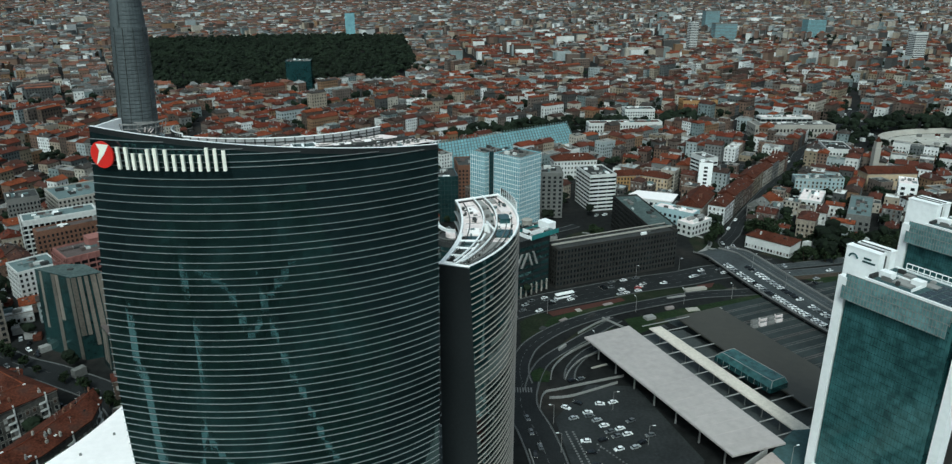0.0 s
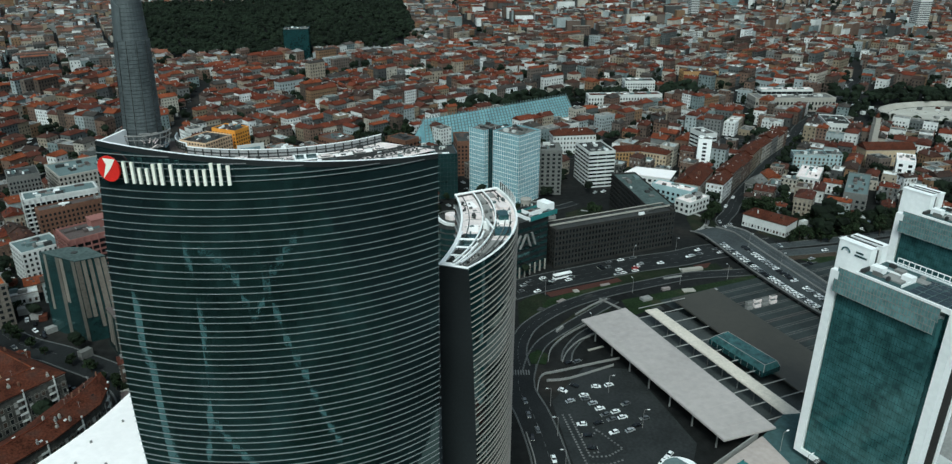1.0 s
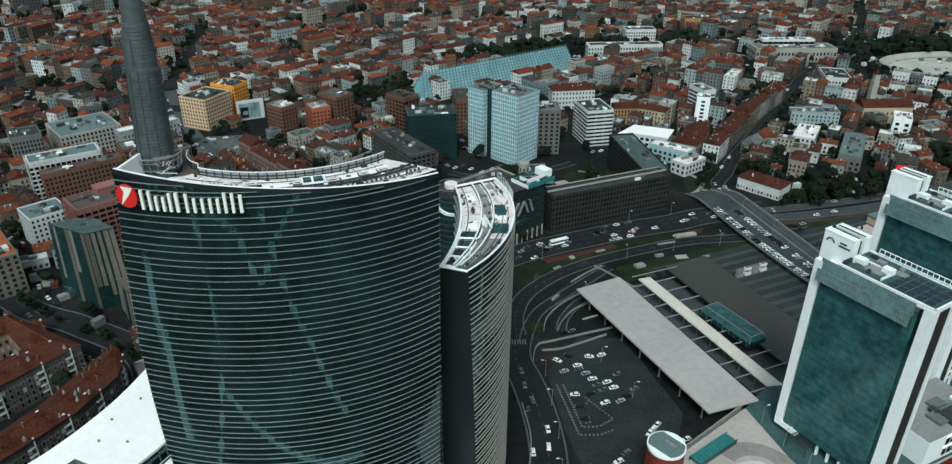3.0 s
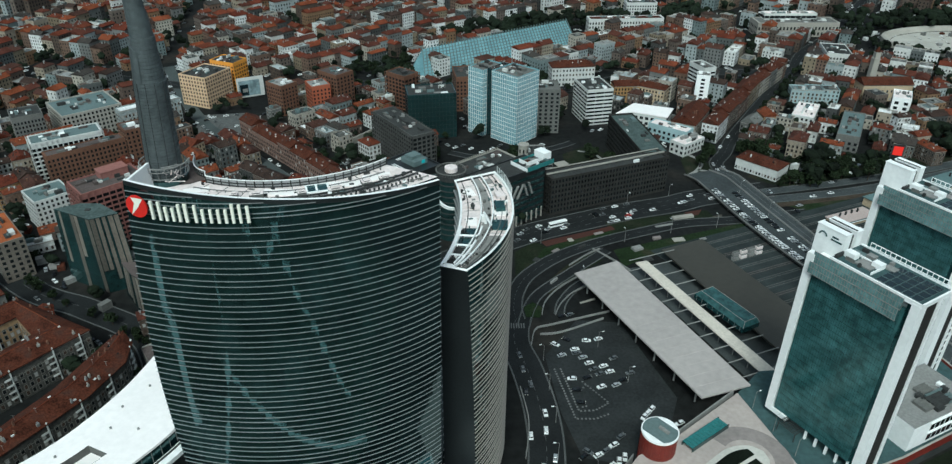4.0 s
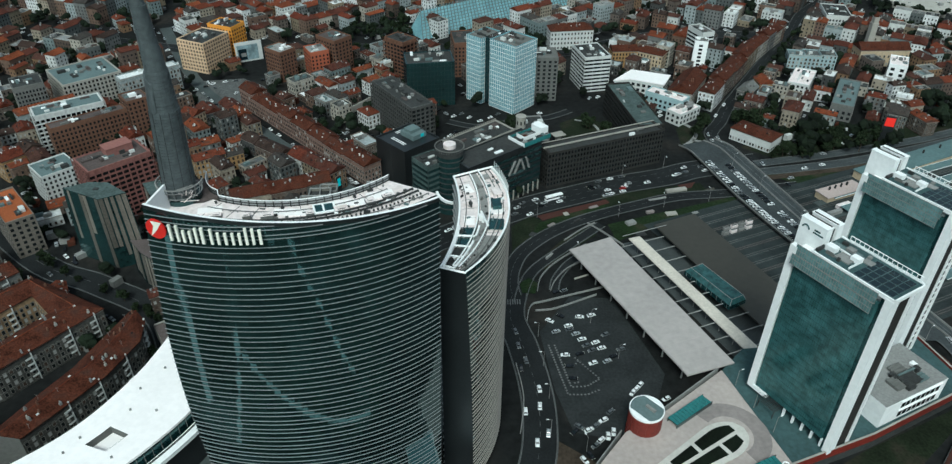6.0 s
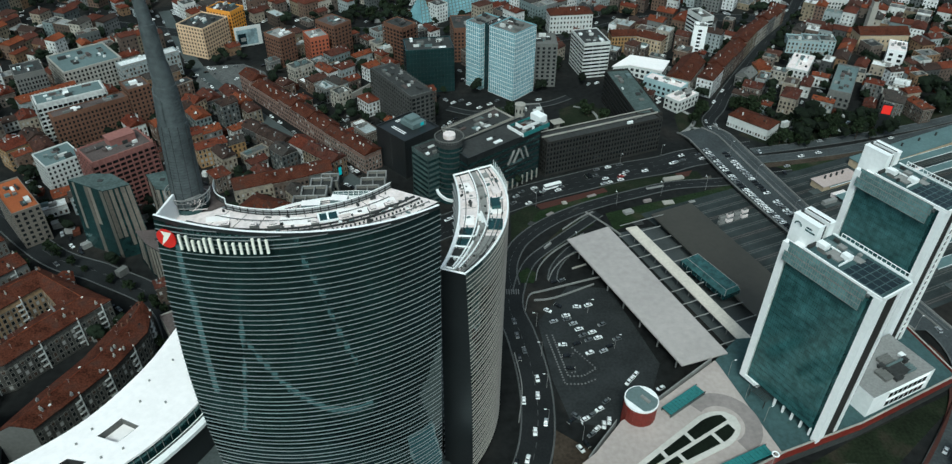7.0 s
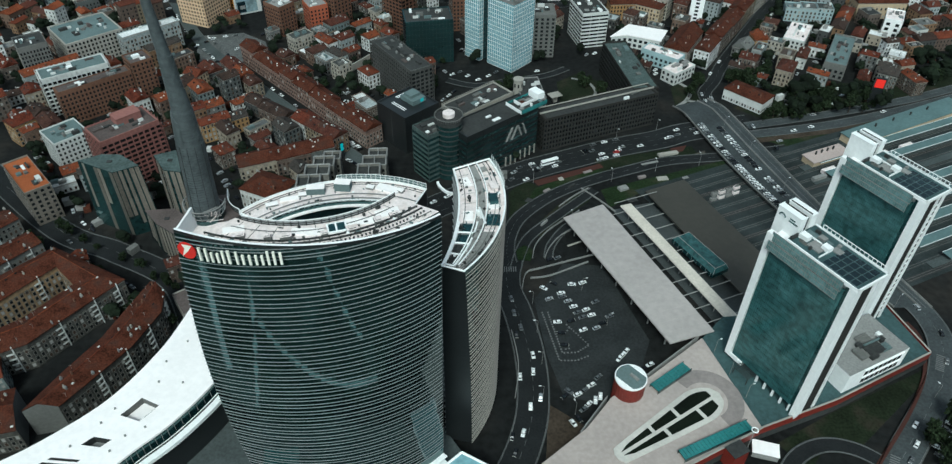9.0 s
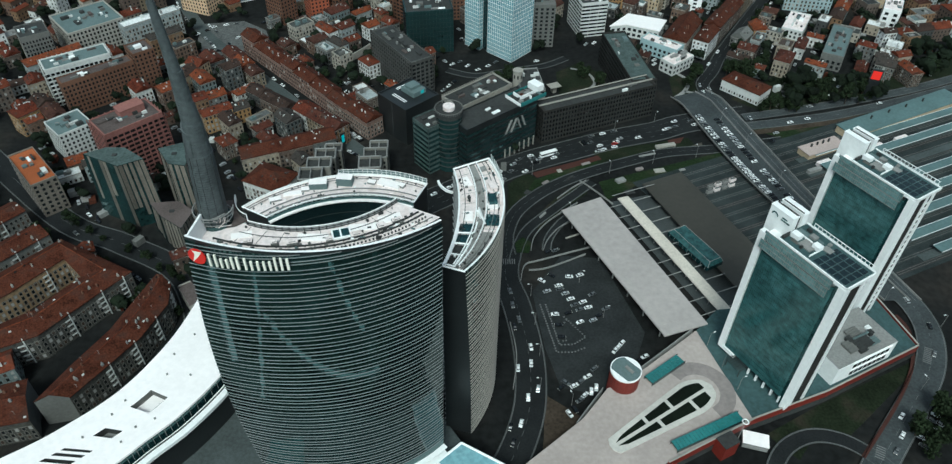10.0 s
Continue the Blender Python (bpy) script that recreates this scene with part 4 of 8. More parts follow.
# planter of five dark beds in a pale drop
drop = thing("drop_planter", 62.0, 169.2, 7.7, 32.6, "drop-shaped pale kerb with five dark planted beds", "planter")
m = Mesh()
def drop_half(u):
    return (4.2 + 6.6 * u ** 0.9) * min(1, (u / .03 + .15) ** .5) if u < 0.78 else 9.45 * math.sqrt(max(1 - ((u - 0.78) / 0.22) ** 2, 0)) + 0.01
us = [i / 40 for i in range(41)]
X0, LEN = 0.0, 61.0
lo = [(X0 + LEN * u, -drop_half(u) * 0.92) for u in us]
hi = [(X0 + LEN * u, drop_half(u) * 0.92) for u in us]
m.prism(lo + hi[::-1], 0, 0.45, 0)
part("kerb", m, pale_kerb, drop, "pale stone kerb")
for u0, u1, s in ((.05, .34, 1), (.05, .42, -1), (.37, .585, 1), (.45, .74, -1), (.615, .93, 1), (.77, .91, -1)):
    m = Mesh()
    uu = [lerp(u0, u1, i / 10) for i in range(11)]
    skew = .05
    a = [(X0 + LEN * u, s * 0.8) for u in uu]
    b_ = [(X0 + LEN * (u + skew * 0), s * max(drop_half(u) * 0.92 - 2.3, 1.2) if u > .12 else s * (.9 + (u - .05) * 22)) for u in uu]
    poly = a + b_[::-1] if s > 0 else (a[::-1] + b_)
    if all(abs(q[1]) > .85 for q in b_):
        m.prism(poly[::-1] if s > 0 else poly[::-1], .4, .5, 0)
        part("planted_bed", m, planting, drop, "dark planted bed")
for x, y, L_, W_, ang in ((92.9, 210.2, 22.5, 5.0, 36), (105.6, 177.0, 37, 4.8, 25)):
    ob = thing("long_skylight", x, y, 7.7, ang, "long green glass skylight on the paved deck", "skylight", "skylights")
    m = Mesh()
    for k in range(int(L_ / 1.8)):
        m.box(-L_ / 2 + 1.8 * k + .9, 0, 2.2, 1.65, W_, .12, 0, 0)
    part("glass_panes", m, teal_roof, ob, kind="stuff")
    m = Mesh()
    for k in range(int(L_ / 1.8) + 1):
        m.box(-L_ / 2 + 1.8 * k, 0, 2.05, .14, W_ + .2, .15, 0, 0)
    for s in (-1, 1):
        m.box(0, s * W_ / 2, 0, L_, .2, 2.2, 0, 0)
    part("frame", m, teal_dark, ob)

# round red kiosk
ki = thing("round_red_pavilion", 72.2, 203.8, 0, 0, "round red pavilion with a pale grey roof", "pavilion")
m = Mesh()
m.tube(0, 0, 0, 16.6, 6.9, 6.9, 40, 0)
drum = part("drum", m, red_clad, ki, "red clad drum")
for k in range(26):
    a = 2 * math.pi * k / 26
    m = Mesh()
    m.box(6.95 * math.cos(a), 6.95 * math.sin(a), 1, .2, .18, 15.4, math.degrees(a))
    part("rib", m, red_clad, drum)
m = Mesh()
m.tube(0, 0, 16.6, 17.6, 7.2, 7.2, 40, 0, 0)
part("roof_rim", m, white, ki, "white rim")
m = Mesh()
m.prism([(max(min(6.75 * math.cos(radians(k * 7.5)), 4.7), -4.7), 6.75 * math.sin(radians(k * 7.5))) for k in range(48)], 17.61, 17.7)
rd = part("roof_disc", m, pale_roof, ki, "pale grey roof between two white segments")
rd.matrix_basis = pose(0, 0, 0, 0, 0, 42)
m = Mesh()
m.box(1.4, -.5, 17.7, 4.6, 1.3, .8, -50), m.box(1.4, -.5, 18.5, 4.0, .8, .2, -50)
part("roof_unit", m, concrete, ki)

# ---- station canopies ----
st = thing("station_canopy", label="long plain grey metal canopy over the station forecourt", category="canopy")
m = Mesh()
cq = [(54.0, 324.3), (96.6, 230.0), (119.8, 238.0), (78.6, 336.6)]
m.prism(cq, 8.9, 9.7, 0, 0, True)
st_roof = part("roof", m, grey_metal, st, "plain grey metal roof")
m = Mesh()
for k in range(1, 16):
    t = k / 16
    a = (lerp(54.0, 96.6, t), lerp(324.3, 230.0, t), 9.72)
    b_ = (lerp(78.6, 119.8, t), lerp(336.6, 238.0, t), 9.72)
    m.beam(a, b_, 0.035)
part("roof_seams", m, grey_metal, st_roof, kind="stuff")
for k in range(7):
    for s in (.15, .85):
        t = (k + .5) / 7
        m = Mesh()
        m.tube(lerp(lerp(54.0, 96.6, t), lerp(78.6, 119.8, t), s), lerp(lerp(324.3, 230, t), lerp(336.6, 238, t), s), 0, 8.9, .45, .35, 10)
        part("column", m, concrete, st)
wk = thing("covered_walkway", label="long narrow pale walkway roof between the canopies", category="walkway")
m = Mesh()
m.prism([(89.4, 338.2), (130.0, 244.8), (136.4, 247.4), (96.0, 340.4)], 6.9, 7.5, 0, 0, True)
part("roof", m, material("pale_sand_roofing", (.58, .52, .45), .8, vary=.15, fine=1.0), wk, "pale sand-coloured roof")
for k in range(10):
    t = (k + .5) / 10
    m = Mesh()
    m.tube(lerp(92.7, 133.2, t), lerp(339.3, 246.1, t), 0, 6.9, .3, .3, 8)
    part("column", m, concrete, wk)
    a = Mesh()
    x, y = lerp(92.7, 133.2, t), lerp(339.3, 246.1, t)
    a.beam((x - 14.5, y - 6.0, 7.0), (x + 15.5, y + 6.5, 7.0), .22)
    part("cross_beam", a, concrete, wk, "thin white cross beam")
m = Mesh()
m.beam((86.5, 341, 7), (114, 352.5, 7), .22)
part("end_beam", m, concrete, wk)
dc = thing("dark_platform_canopy", label="broad dark brown platform canopy", category="canopy")
m = Mesh()
m.prism([(107.4, 354.2), (142.5, 266.6), (170.0, 279.0), (134.0, 366.5)], 5.2, 6.0, 0, 0, True)
part("roof", m, brown_roof, dc, "dark brown metal roof")
for k in range(6):
    t = (k + .5) / 6
    m = Mesh()
    m.tube(lerp(120, 156, t), lerp(360, 272, t), 0, 5.2, .4, .4, 8)
    part("column", m, dark_concrete, dc)
gb = thing("glass_lantern", 126.5, 295.5, 6.0, -61.5, "green glass lantern with a sloping roof on the platform canopy", "lantern")
m = Mesh()
L_, W_ = 33, 11
m.prism([(-L_ / 2, -W_ / 2), (L_ / 2, -W_ / 2), (L_ / 2, W_ / 2), (-L_ / 2, W_ / 2)], 0, 2.6, 0)
part("glass_sides", m, teal_dark, gb)
m = Mesh()
a, b_ = [(-L_ / 2, -W_ / 2, 2.6), (L_ / 2, -W_ / 2, 2.6), (L_ / 2, W_ / 2, 2.6), (-L_ / 2, W_ / 2, 2.6)], [(-L_ / 2 + 2, -W_ / 2 + 2.2, 5.0), (L_ / 2 - 1.5, -W_ / 2 + 2.2, 5.0), (L_ / 2 - 1.5, W_ / 2 - 1, 5.0), (-L_ / 2 + 2, W_ / 2 - 1, 5.0)]
m.strip(a + a[:1], b_ + b_[:1], 0), m.face(b_, 0)
part("glass_roof", m, lantern_glass, gb, "green glass roof")
m = Mesh()
for p, q in zip(a + b_, b_ + b_[1:] + b_[:1]):
    m.beam(p, q, .12)
for k in range(9):
    m.box(-L_ / 2 + L_ * (k + .5) / 9, -W_ / 2 - .05, 0, .12, .1, 2.6)
part("glazing_frame", m, concrete, gb)

# ---- houses ----
rng = random.Random(7)


def corners(x, y, L, D, ang):
    c, s = math.cos(radians(ang)), math.sin(radians(ang))
    return [(x + c * u - s * w, y + s * u + c * w) for u, w in ((-L / 2, -D / 2), (L / 2, -D / 2), (L / 2, D / 2), (-L / 2, D / 2))]


def walls_of(W, q, z0, z1, m=0):
    k = len(W.v)
    W.v += [(*p, z0) for p in q] + [(*p, z1) for p in q]
    n = len(q)
    for i in range(n):
        j = (i + 1) % n
        W.f.append((k + i, k + j, k + n + j, k + n + i))
        W.m.append(m)


def pitched(T, x, y, L, D, ang, h, rise, hip, over=0.5, m=0):
    """A gabled or hipped roof whose slopes, gables and fascia are one piece."""
    if D > L:
        L, D, ang = D, L, ang + 90
    q = corners(x, y, L + 2 * over, D + 2 * over, ang)
    r = corners(x, y, L + 2 * over - (D if hip else 0.0), 0.0, ang)
    k = len(T.v)
    T.v += [(*p, h - 0.25) for p in q] + [(*p, h) for p in q] + [(*r[0], h + rise), (*r[1], h + rise)]
    T.f += [(k + 4, k + 5, k + 9, k + 8), (k + 6, k + 7, k + 8, k + 9), (k + 5, k + 6, k + 9), (k + 7, k + 4, k + 8)]
    T.f += [(k + i, k + (i + 1) % 4, k + 4 + (i + 1) % 4, k + 4 + i) for i in range(4)] + [(k + 3, k + 2, k + 1, k)]
    T.m += [m] * 9


def flat_roof(F, W, q, h, m=0):
    """A parapet and a sunken flat roof."""
    cx, cy = sum(p[0] for p in q) / len(q), sum(p[1] for p in q) / len(q)
    i_ = [(cx + (p[0] - cx) * 0.955, cy + (p[1] - cy) * 0.955) for p in q]
    k, n = len(W.v), len(q)
    W.v += [(*p, h) for p in q] + [(*p, h) for p in i_] + [(*p, h - 0.8) for p in i_]
    for a in range(n):
        b = (a + 1) % n
        W.f += [(k + a, k + b, k + n + b, k + n + a), (k + n + a, k + n + b, k + 2 * n + b, k + 2 * n + a)]
        W.m += [m, m]
    F.face([(*p, h - 0.79) for p in i_], 0)


def windows_on(P, q, z0, h, floor=3.3, bay=2.7, w=1.3, t=1.95, out=0.05, m=0, sill=None, skip=0.0, r=None, mixed=(), trim=None):
    """Panes on every side of a footprint; with sill, a ledge under each; with trim, a pale surround; mixed gives other fillings."""
    wr = random.Random(int(h * 97 + len(q)))
    nf = int((h - z0 - 0.7) / floor)
    for a, b in zip(q, q[1:] + q[:1]):
        ln = math.hypot(b[0] - a[0], b[1] - a[1])
        n = int(ln / bay)
        if n < 1:
            continue
        ux, uy = (b[0] - a[0]) / ln, (b[1] - a[1]) / ln
        ox, oy = uy * out, -ux * out
        for k in range(n):
            s = (k + 0.5) * ln / n
            x0, y0, x1, y1 = a[0] + ux * (s - w / 2) + ox, a[1] + uy * (s - w / 2) + oy, a[0] + ux * (s + w / 2) + ox, a[1] + uy * (s + w / 2) + oy
            for f in range(nf):
                if skip and r.random() < skip:
                    continue
                z = z0 + 1.1 + f * floor
                P.face([(x0, y0, z), (x1, y1, z), (x1, y1, z + t), (x0, y0, z + t)], wr.choice(mixed) if mixed else m)
                if trim is not None:
                    ex, ey, bx, by = ux * .22, uy * .22, ox * .4, oy * .4
                    P.face([(x0 - ex - bx, y0 - ey - by, z - .1), (x1 + ex - bx, y1 + ey - by, z - .1), (x1 + ex - bx, y1 + ey - by, z + t + .3), (x0 - ex - bx, y0 - ey - by, z + t + .3)], trim)
                if sill is not None:
                    P.face([(x0, y0, z - .12), (x1, y1, z - .12), (x1 + ox * 4, y1 + oy * 4, z - .02), (x0 + ox * 4, y0 + oy * 4, z - .02)], sill)


occupied = []


def keep_free(x, y, L, D, ang, margin=3.0):
    c, s = math.cos(radians(ang)), math.sin(radians(ang))
    occupied.append((x, y, c, s, L / 2 + margin, D / 2 + margin))


def taken(x, y, pad=0.0):
    for cx, cy, c, s, a, b in occupied:
        dx, dy = x - cx, y - cy
        if abs(c * dx + s * dy) < a + pad and abs(c * dy - s * dx) < b + pad:
            return True
    return False


def house(x, y, L, D, ang, h, roof="gable", wall=None, label="", rise=None, roof_mat=None, name="house", category="house", group="old town houses", floor=3.3, bay=2.7, chimneys=2, z0=0.0):
    """A town house as a thing: walls, roof, windows, chimneys."""
    ob = thing(name, x, y, z0, ang, label or "plastered town house with a clay tile roof", category, group)
    W, T, P = Mesh(), Mesh(), Mesh()
    q = corners(0, 0, L, D, 0)
    walls_of(W, q, 0, h)
    windows_on(P, q, 0, h, floor, bay, sill=1, mixed=(0, 0, 0, 0, 2, 2, 3), trim=1 if int(x + y) % 3 == 0 else None)
    walls_of(P, corners(0, 0, L + .3, D + .3, 0), h - .85, h - .3, 1)
    rise = rise if rise is not None else min(L, D) * 0.27
    if roof == "flat":
        flat_roof(T, W, q, h)
        part("outer_wall", W, wall or wall_mix, ob)
        rf = part("roof", T, roof_mat or flat_mix, ob)
        for k in range(chimneys + 1):
            c = Mesh()
            cx, cy = rng.uniform(-.35, .35) * L, rng.uniform(-.32, .32) * D
            sx, sy, sz = rng.uniform(1.2, 4.5), rng.uniform(1.2, 3), rng.uniform(.7, 2.4)
            c.box(cx, cy, h - .8, sx, sy, sz), c.box(cx, cy, h - .8 + sz, sx * .7, sy * .7, .25)
            part("roof_box", c, rng.choice([white_wall, concrete, grey_wall, pale_roof]), rf)
    else:
        pitched(T, 0, 0, L, D, 0, h, rise, roof == "hip")
        part("outer_wall", W, wall or wall_mix, ob)
        rf = part("roof", T, roof_mat or tile_mix, ob)
        for k in range(chimneys):
            c = Mesh()
            cx, cy = rng.uniform(-.4, .4) * L, rng.uniform(-.3, .3) * D
            c.box(cx, cy, h + .2, .8, .6, rise * .75 + .9), c.box(cx, cy, h + rise * .75 + 1.1, 1.0, .8, .15)
            part("chimney", c, rng.choice([concrete, white_wall, brick_wall]), rf)
        c = Mesh()
        for k in range(rng.randint(3, 8)):
            u, s = rng.uniform(-.42, .42) * L, rng.choice((-1, 1))
            v = rng.uniform(.12, .34)
            long_x = L >= D
            zz = h + rise * (1 - 2 * v) + .1
            px, py = (u, s * v * D) if long_x else (s * v * L, rng.uniform(-.42, .42) * D)
            c.box(px, py, zz - .3, rng.uniform(.5, 1.5), rng.uniform(.5, 1.1), rng.uniform(.45, .9), 0, (0, 1, 2, 3, 4, 1, 4)[rng.randrange(7)])
        part("roof_clutter", c, [white_wall, dark_concrete, concrete, pane_far, taupe_roof], rf, kind="stuff")
    part("window_panes", P, [pane_far, stone, shutter, blind], ob, kind="stuff")
    keep_free(x, y, L, D, ang)
    return ob


def row(x0, y0, x1, y1, depth, h, group, seed, roof="gable", label="", bay=2.7, wall=None, roof_mat=None, lengths=(13, 20), side=1):
    """Houses side by side along a street front from (x0, y0) to (x1, y1); they stand to the left of that way."""
    r = random.Random(seed)
    L = math.hypot(x1 - x0, y1 - y0)
    ang = math.degrees(math.atan2(y1 - y0, x1 - x0))
    ux, uy = (x1 - x0) / L, (y1 - y0) / L
    s = 0.0
    while s < L - 4:
        w = min(r.uniform(*lengths), L - s)
        if L - s - w < 7:
            w = L - s
        d = depth + r.uniform(-1, 1)
        cx, cy = x0 + ux * (s + w / 2) - uy * d / 2 * side, y0 + uy * (s + w / 2) + ux * d / 2 * side
        house(cx, cy, w - .06, d, ang, h + r.uniform(-2, 2), roof, wall, label, None, roof_mat, group=group, bay=bay, chimneys=r.randint(1, 3))
        s += w


def office(name, label, x, y, L, D, ang, h, wall, glass, style="punched", roof=None, floor=3.6, bay=3.0, category="office building", crown=0, z0=0.0, units=None):
    """A modern block: punched windows, ribbon windows, a balcony grid or a curtain wall."""
    ob = thing(name, x, y, z0, ang, label, category)
    W, R = Mesh(), Mesh()
    q = corners(0, 0, L, D, 0)
    walls_of(W, q, 0, h)
    flat_roof(R, W, q, h)
    part("outer_wall", W, wall if style != "curtain" else glass, ob)
    rf = part("roof", R, roof or flat_mix, ob)
    nf = int((h - 1) / floor)
    if style == "punched":
        P = Mesh()
        windows_on(P, q, 0.6, h, floor, bay, bay * .5, floor * .55, .06, sill=1)
        part("window_panes", P, [glass, dark_frame if wall is brownstone else stone], ob, kind="stuff")
    elif style == "ribbon":
        for f in range(nf):
            P = Mesh()
            o = corners(0, 0, L + .12, D + .12, 0)
            walls_of(P, o, f * floor + 1.3, f * floor + floor * .88)
            part("ribbon_window", P, glass, ob)
        P = Mesh()
        for a, b in zip(q, q[1:] + q[:1]):
            ln = math.hypot(b[0] - a[0], b[1] - a[1])
            n = max(int(ln / bay), 1)
            for k in range(n + 1):
                P.box(lerp(a[0], b[0], k / n), lerp(a[1], b[1], k / n), 0, .3, .3, h, 0)
        part("wall_post_grid", P, wall, ob, kind="stuff")
    elif style == "grid":
        # dark panes laid on the wall stand in for the shade inside the loggias
        P = Mesh()
        windows_on(P, q, -.45, h - .4, floor, bay, bay * .86, floor * .74, .05)
        part("loggia_shadow", P, glass, ob, "flat dark panes painted as loggia shade", "stuff")
        for f in range(1, nf + 1):
            P = Mesh()
            walls_of(P, corners(0, 0, L + 1.9, D + 1.9, 0), f * floor - .2, f * floor + .5)
            walls_of(P, corners(0, 0, L + 1.6, D + 1.6, 0), f * floor, f * floor + .5)
            P.face([(*p, f * floor) for p in corners(0, 0, L + 1.7, D + 1.7, 0)], 1)
            P.face([(*p, f * floor - .2) for p in corners(0, 0, L + 1.9, D + 1.9, 0)][::-1])
            part("balcony_band", P, [wall, dark_concrete], ob)
        P = Mesh()
        for a, b in zip(q, q[1:] + q[:1]):
            ln = math.hypot(b[0] - a[0], b[1] - a[1])
            n = max(int(ln / bay), 1)
            for k in range(n + 1):
                P.box(lerp(a[0], b[0], k / n) * (1 + 1.5 / L), lerp(a[1], b[1], k / n) * (1 + 1.5 / D), 0, .5, .5, h, 0)
        part("wall_post_grid", P, wall, ob, kind="stuff")
    else:
        P = Mesh()
        for f in range(nf + 1):
            walls_of(P, corners(0, 0, L + .24, D + .24, 0), f * floor, f * floor + .35)
        for a, b in zip(q, q[1:] + q[:1]):
            ln = math.hypot(b[0] - a[0], b[1] - a[1])
            n = max(int(ln / bay), 1)
            for k in range(n + 1):
                P.box(lerp(a[0], b[0], k / n), lerp(a[1], b[1], k / n), 0, .22, .22, h, 0)
        part("mullions", P, wall, ob, kind="stuff")
    r = random.Random(int(x * 7 + y))
    for k in range(max(crown, min(int(L * D / 50), 18), 4) if units is None else units):
        c = Mesh()
        cx, cy = r.uniform(-.36, .36) * L, r.uniform(-.34, .34) * D
        sx, sy, sz = r.uniform(1.0, min(6, L * .35)), r.uniform(.8, min(3.5, D * .35)), r.uniform(.5, 2.2)
        c.box(cx, cy, h - .8, sx, sy, sz)
        part("roof_unit", c, r.choice([white_wall, concrete, grey_wall, pale_roof, white, dark_concrete, taupe_roof, dark_concrete]), rf)
    keep_free(x, y, L, D, ang)
    return ob

# ---- buildings round the square and the station ----
office("black_cube_office", "black cube-shaped office with dark glass", -41.3, 421.2, 29, 29, -46.2, 28, dark_frame, black_wall, "curtain", black_wall, 28.5, 14.5, units=0)
cr = thing("rooftop_lantern", -38.0, 425.0, 27.2, -46, "pale glazed plant room with a cyan panel on the black roof", "plant room")
m = Mesh()
m.box(0, 0, 0, 13, 11, 3.2), m.box(-1, 0, 3.2, 7, 8, 2.0)
part("housing", m, pale_roof, cr)
m = Mesh()
m.box(6.7, 2, 1.0, .3, 2.6, 2.2)
part("lit_panel", m, screen_cyan, cr, "glowing cyan panel")
for k in range(4):
    m = Mesh()
    m.box((-10.5, -9, 0, 0)[k], (0, 0, -11.5, -13)[k], 0, (.5, .5, 13, 13)[k], (13, 13, .5, .5)[k], .35)
    part("white_duct", m, white, cr)

office("glass_corner_office", "dark green glass office with pale fins", 14.8, 394.8, 59, 19, 39.3, 35, black_wall, smoked_glass, "ribbon", dark_concrete, 3.9, 6.0, units=4)
cy_ = thing("round_office_tower", -13.1, 380.5, 0, 0, "round dark glass office tower with a ring roof", "office building")
m = Mesh()
m.tube(0, 0, 0, 39, 8.2, 8.2, 36, 0)
part("drum", m, smoked_glass, cy_)
for k in range(10):
    m = Mesh()
    m.tube(0, 0, 3.6 + k * 3.6, 4.3 + k * 3.6, 8.4, 8.4, 36)
    part("floor_band", m, dark_frame, cy_)
m = Mesh()
m.tube(0, 0, 39, 42, 8.6, 8.6, 36, 1, 1), m.tube(0, 0, 42.01, 42.5, 6.6, 6.6, 30, 1, 1), m.tube(0, 0, 42.5, 45, 3.7, 3.7, 24, 0, 0)
part("roof_ring", m, [roof_white, dark_concrete], cy_, "pale round plant housing on a dark roof")
m = Mesh()
for k in range(36):
    a, b = radians(k * 10), radians(k * 10 + 10)
    m.beam((8.6 * math.cos(a), 8.6 * math.sin(a), 43.6), (8.6 * math.cos(b), 8.6 * math.sin(b), 43.6), .25)
    m.beam((8.6 * math.cos(a), 8.6 * math.sin(a), 42), (8.6 * math.cos(a), 8.6 * math.sin(a), 43.6), .1)
part("ring_rail", m, grey_wall, cy_)
office("banded_office_wing", "dark office wing with pale floor bands", -24.5, 381.0, 16, 16, 39.3, 35, moss_roof, smoked_glass, "ribbon", dark_concrete, 3.6, 20)
tt = thing("roof_terrace", 36.0, 408.5, 34.3, 39.3, "white-walled roof terrace on the glass office", "terrace")
for dx, dy, lx, ly, lz, mt in ((0, -7.5, 22, .4, 2.8, teal_roof), (0, 7.5, 22, .3, 1.6, teal_roof), (11.5, 3, 6, 9, 4.4, white), (-11, 0, .4, 15, 2.2, white), (-3, 1, 3, 3, 2.2, clay), (3, 2, 4, 2, 1.4, concrete), (-7, -3, 3, 2, 1.2, concrete),
                               (1, -1, 14, .4, 2.6, white), (-5, 3, .4, 7, 2.4, white), (5, -4, 3, 2.4, 1.6, dark_concrete), (0, 4.5, 5, 2, 1.2, grey_wall), (7.5, -4.5, 2, 3, 2.2, pale_roof)):
    m = Mesh()
    m.box(dx, dy, 0, lx, ly, lz)
    part("terrace_wall", m, mt, tt)
sg = thing("facade_sign", 29.0, 394.6, 18.5, 39.3, "slanting pale grey strokes on dark glass", "sign")
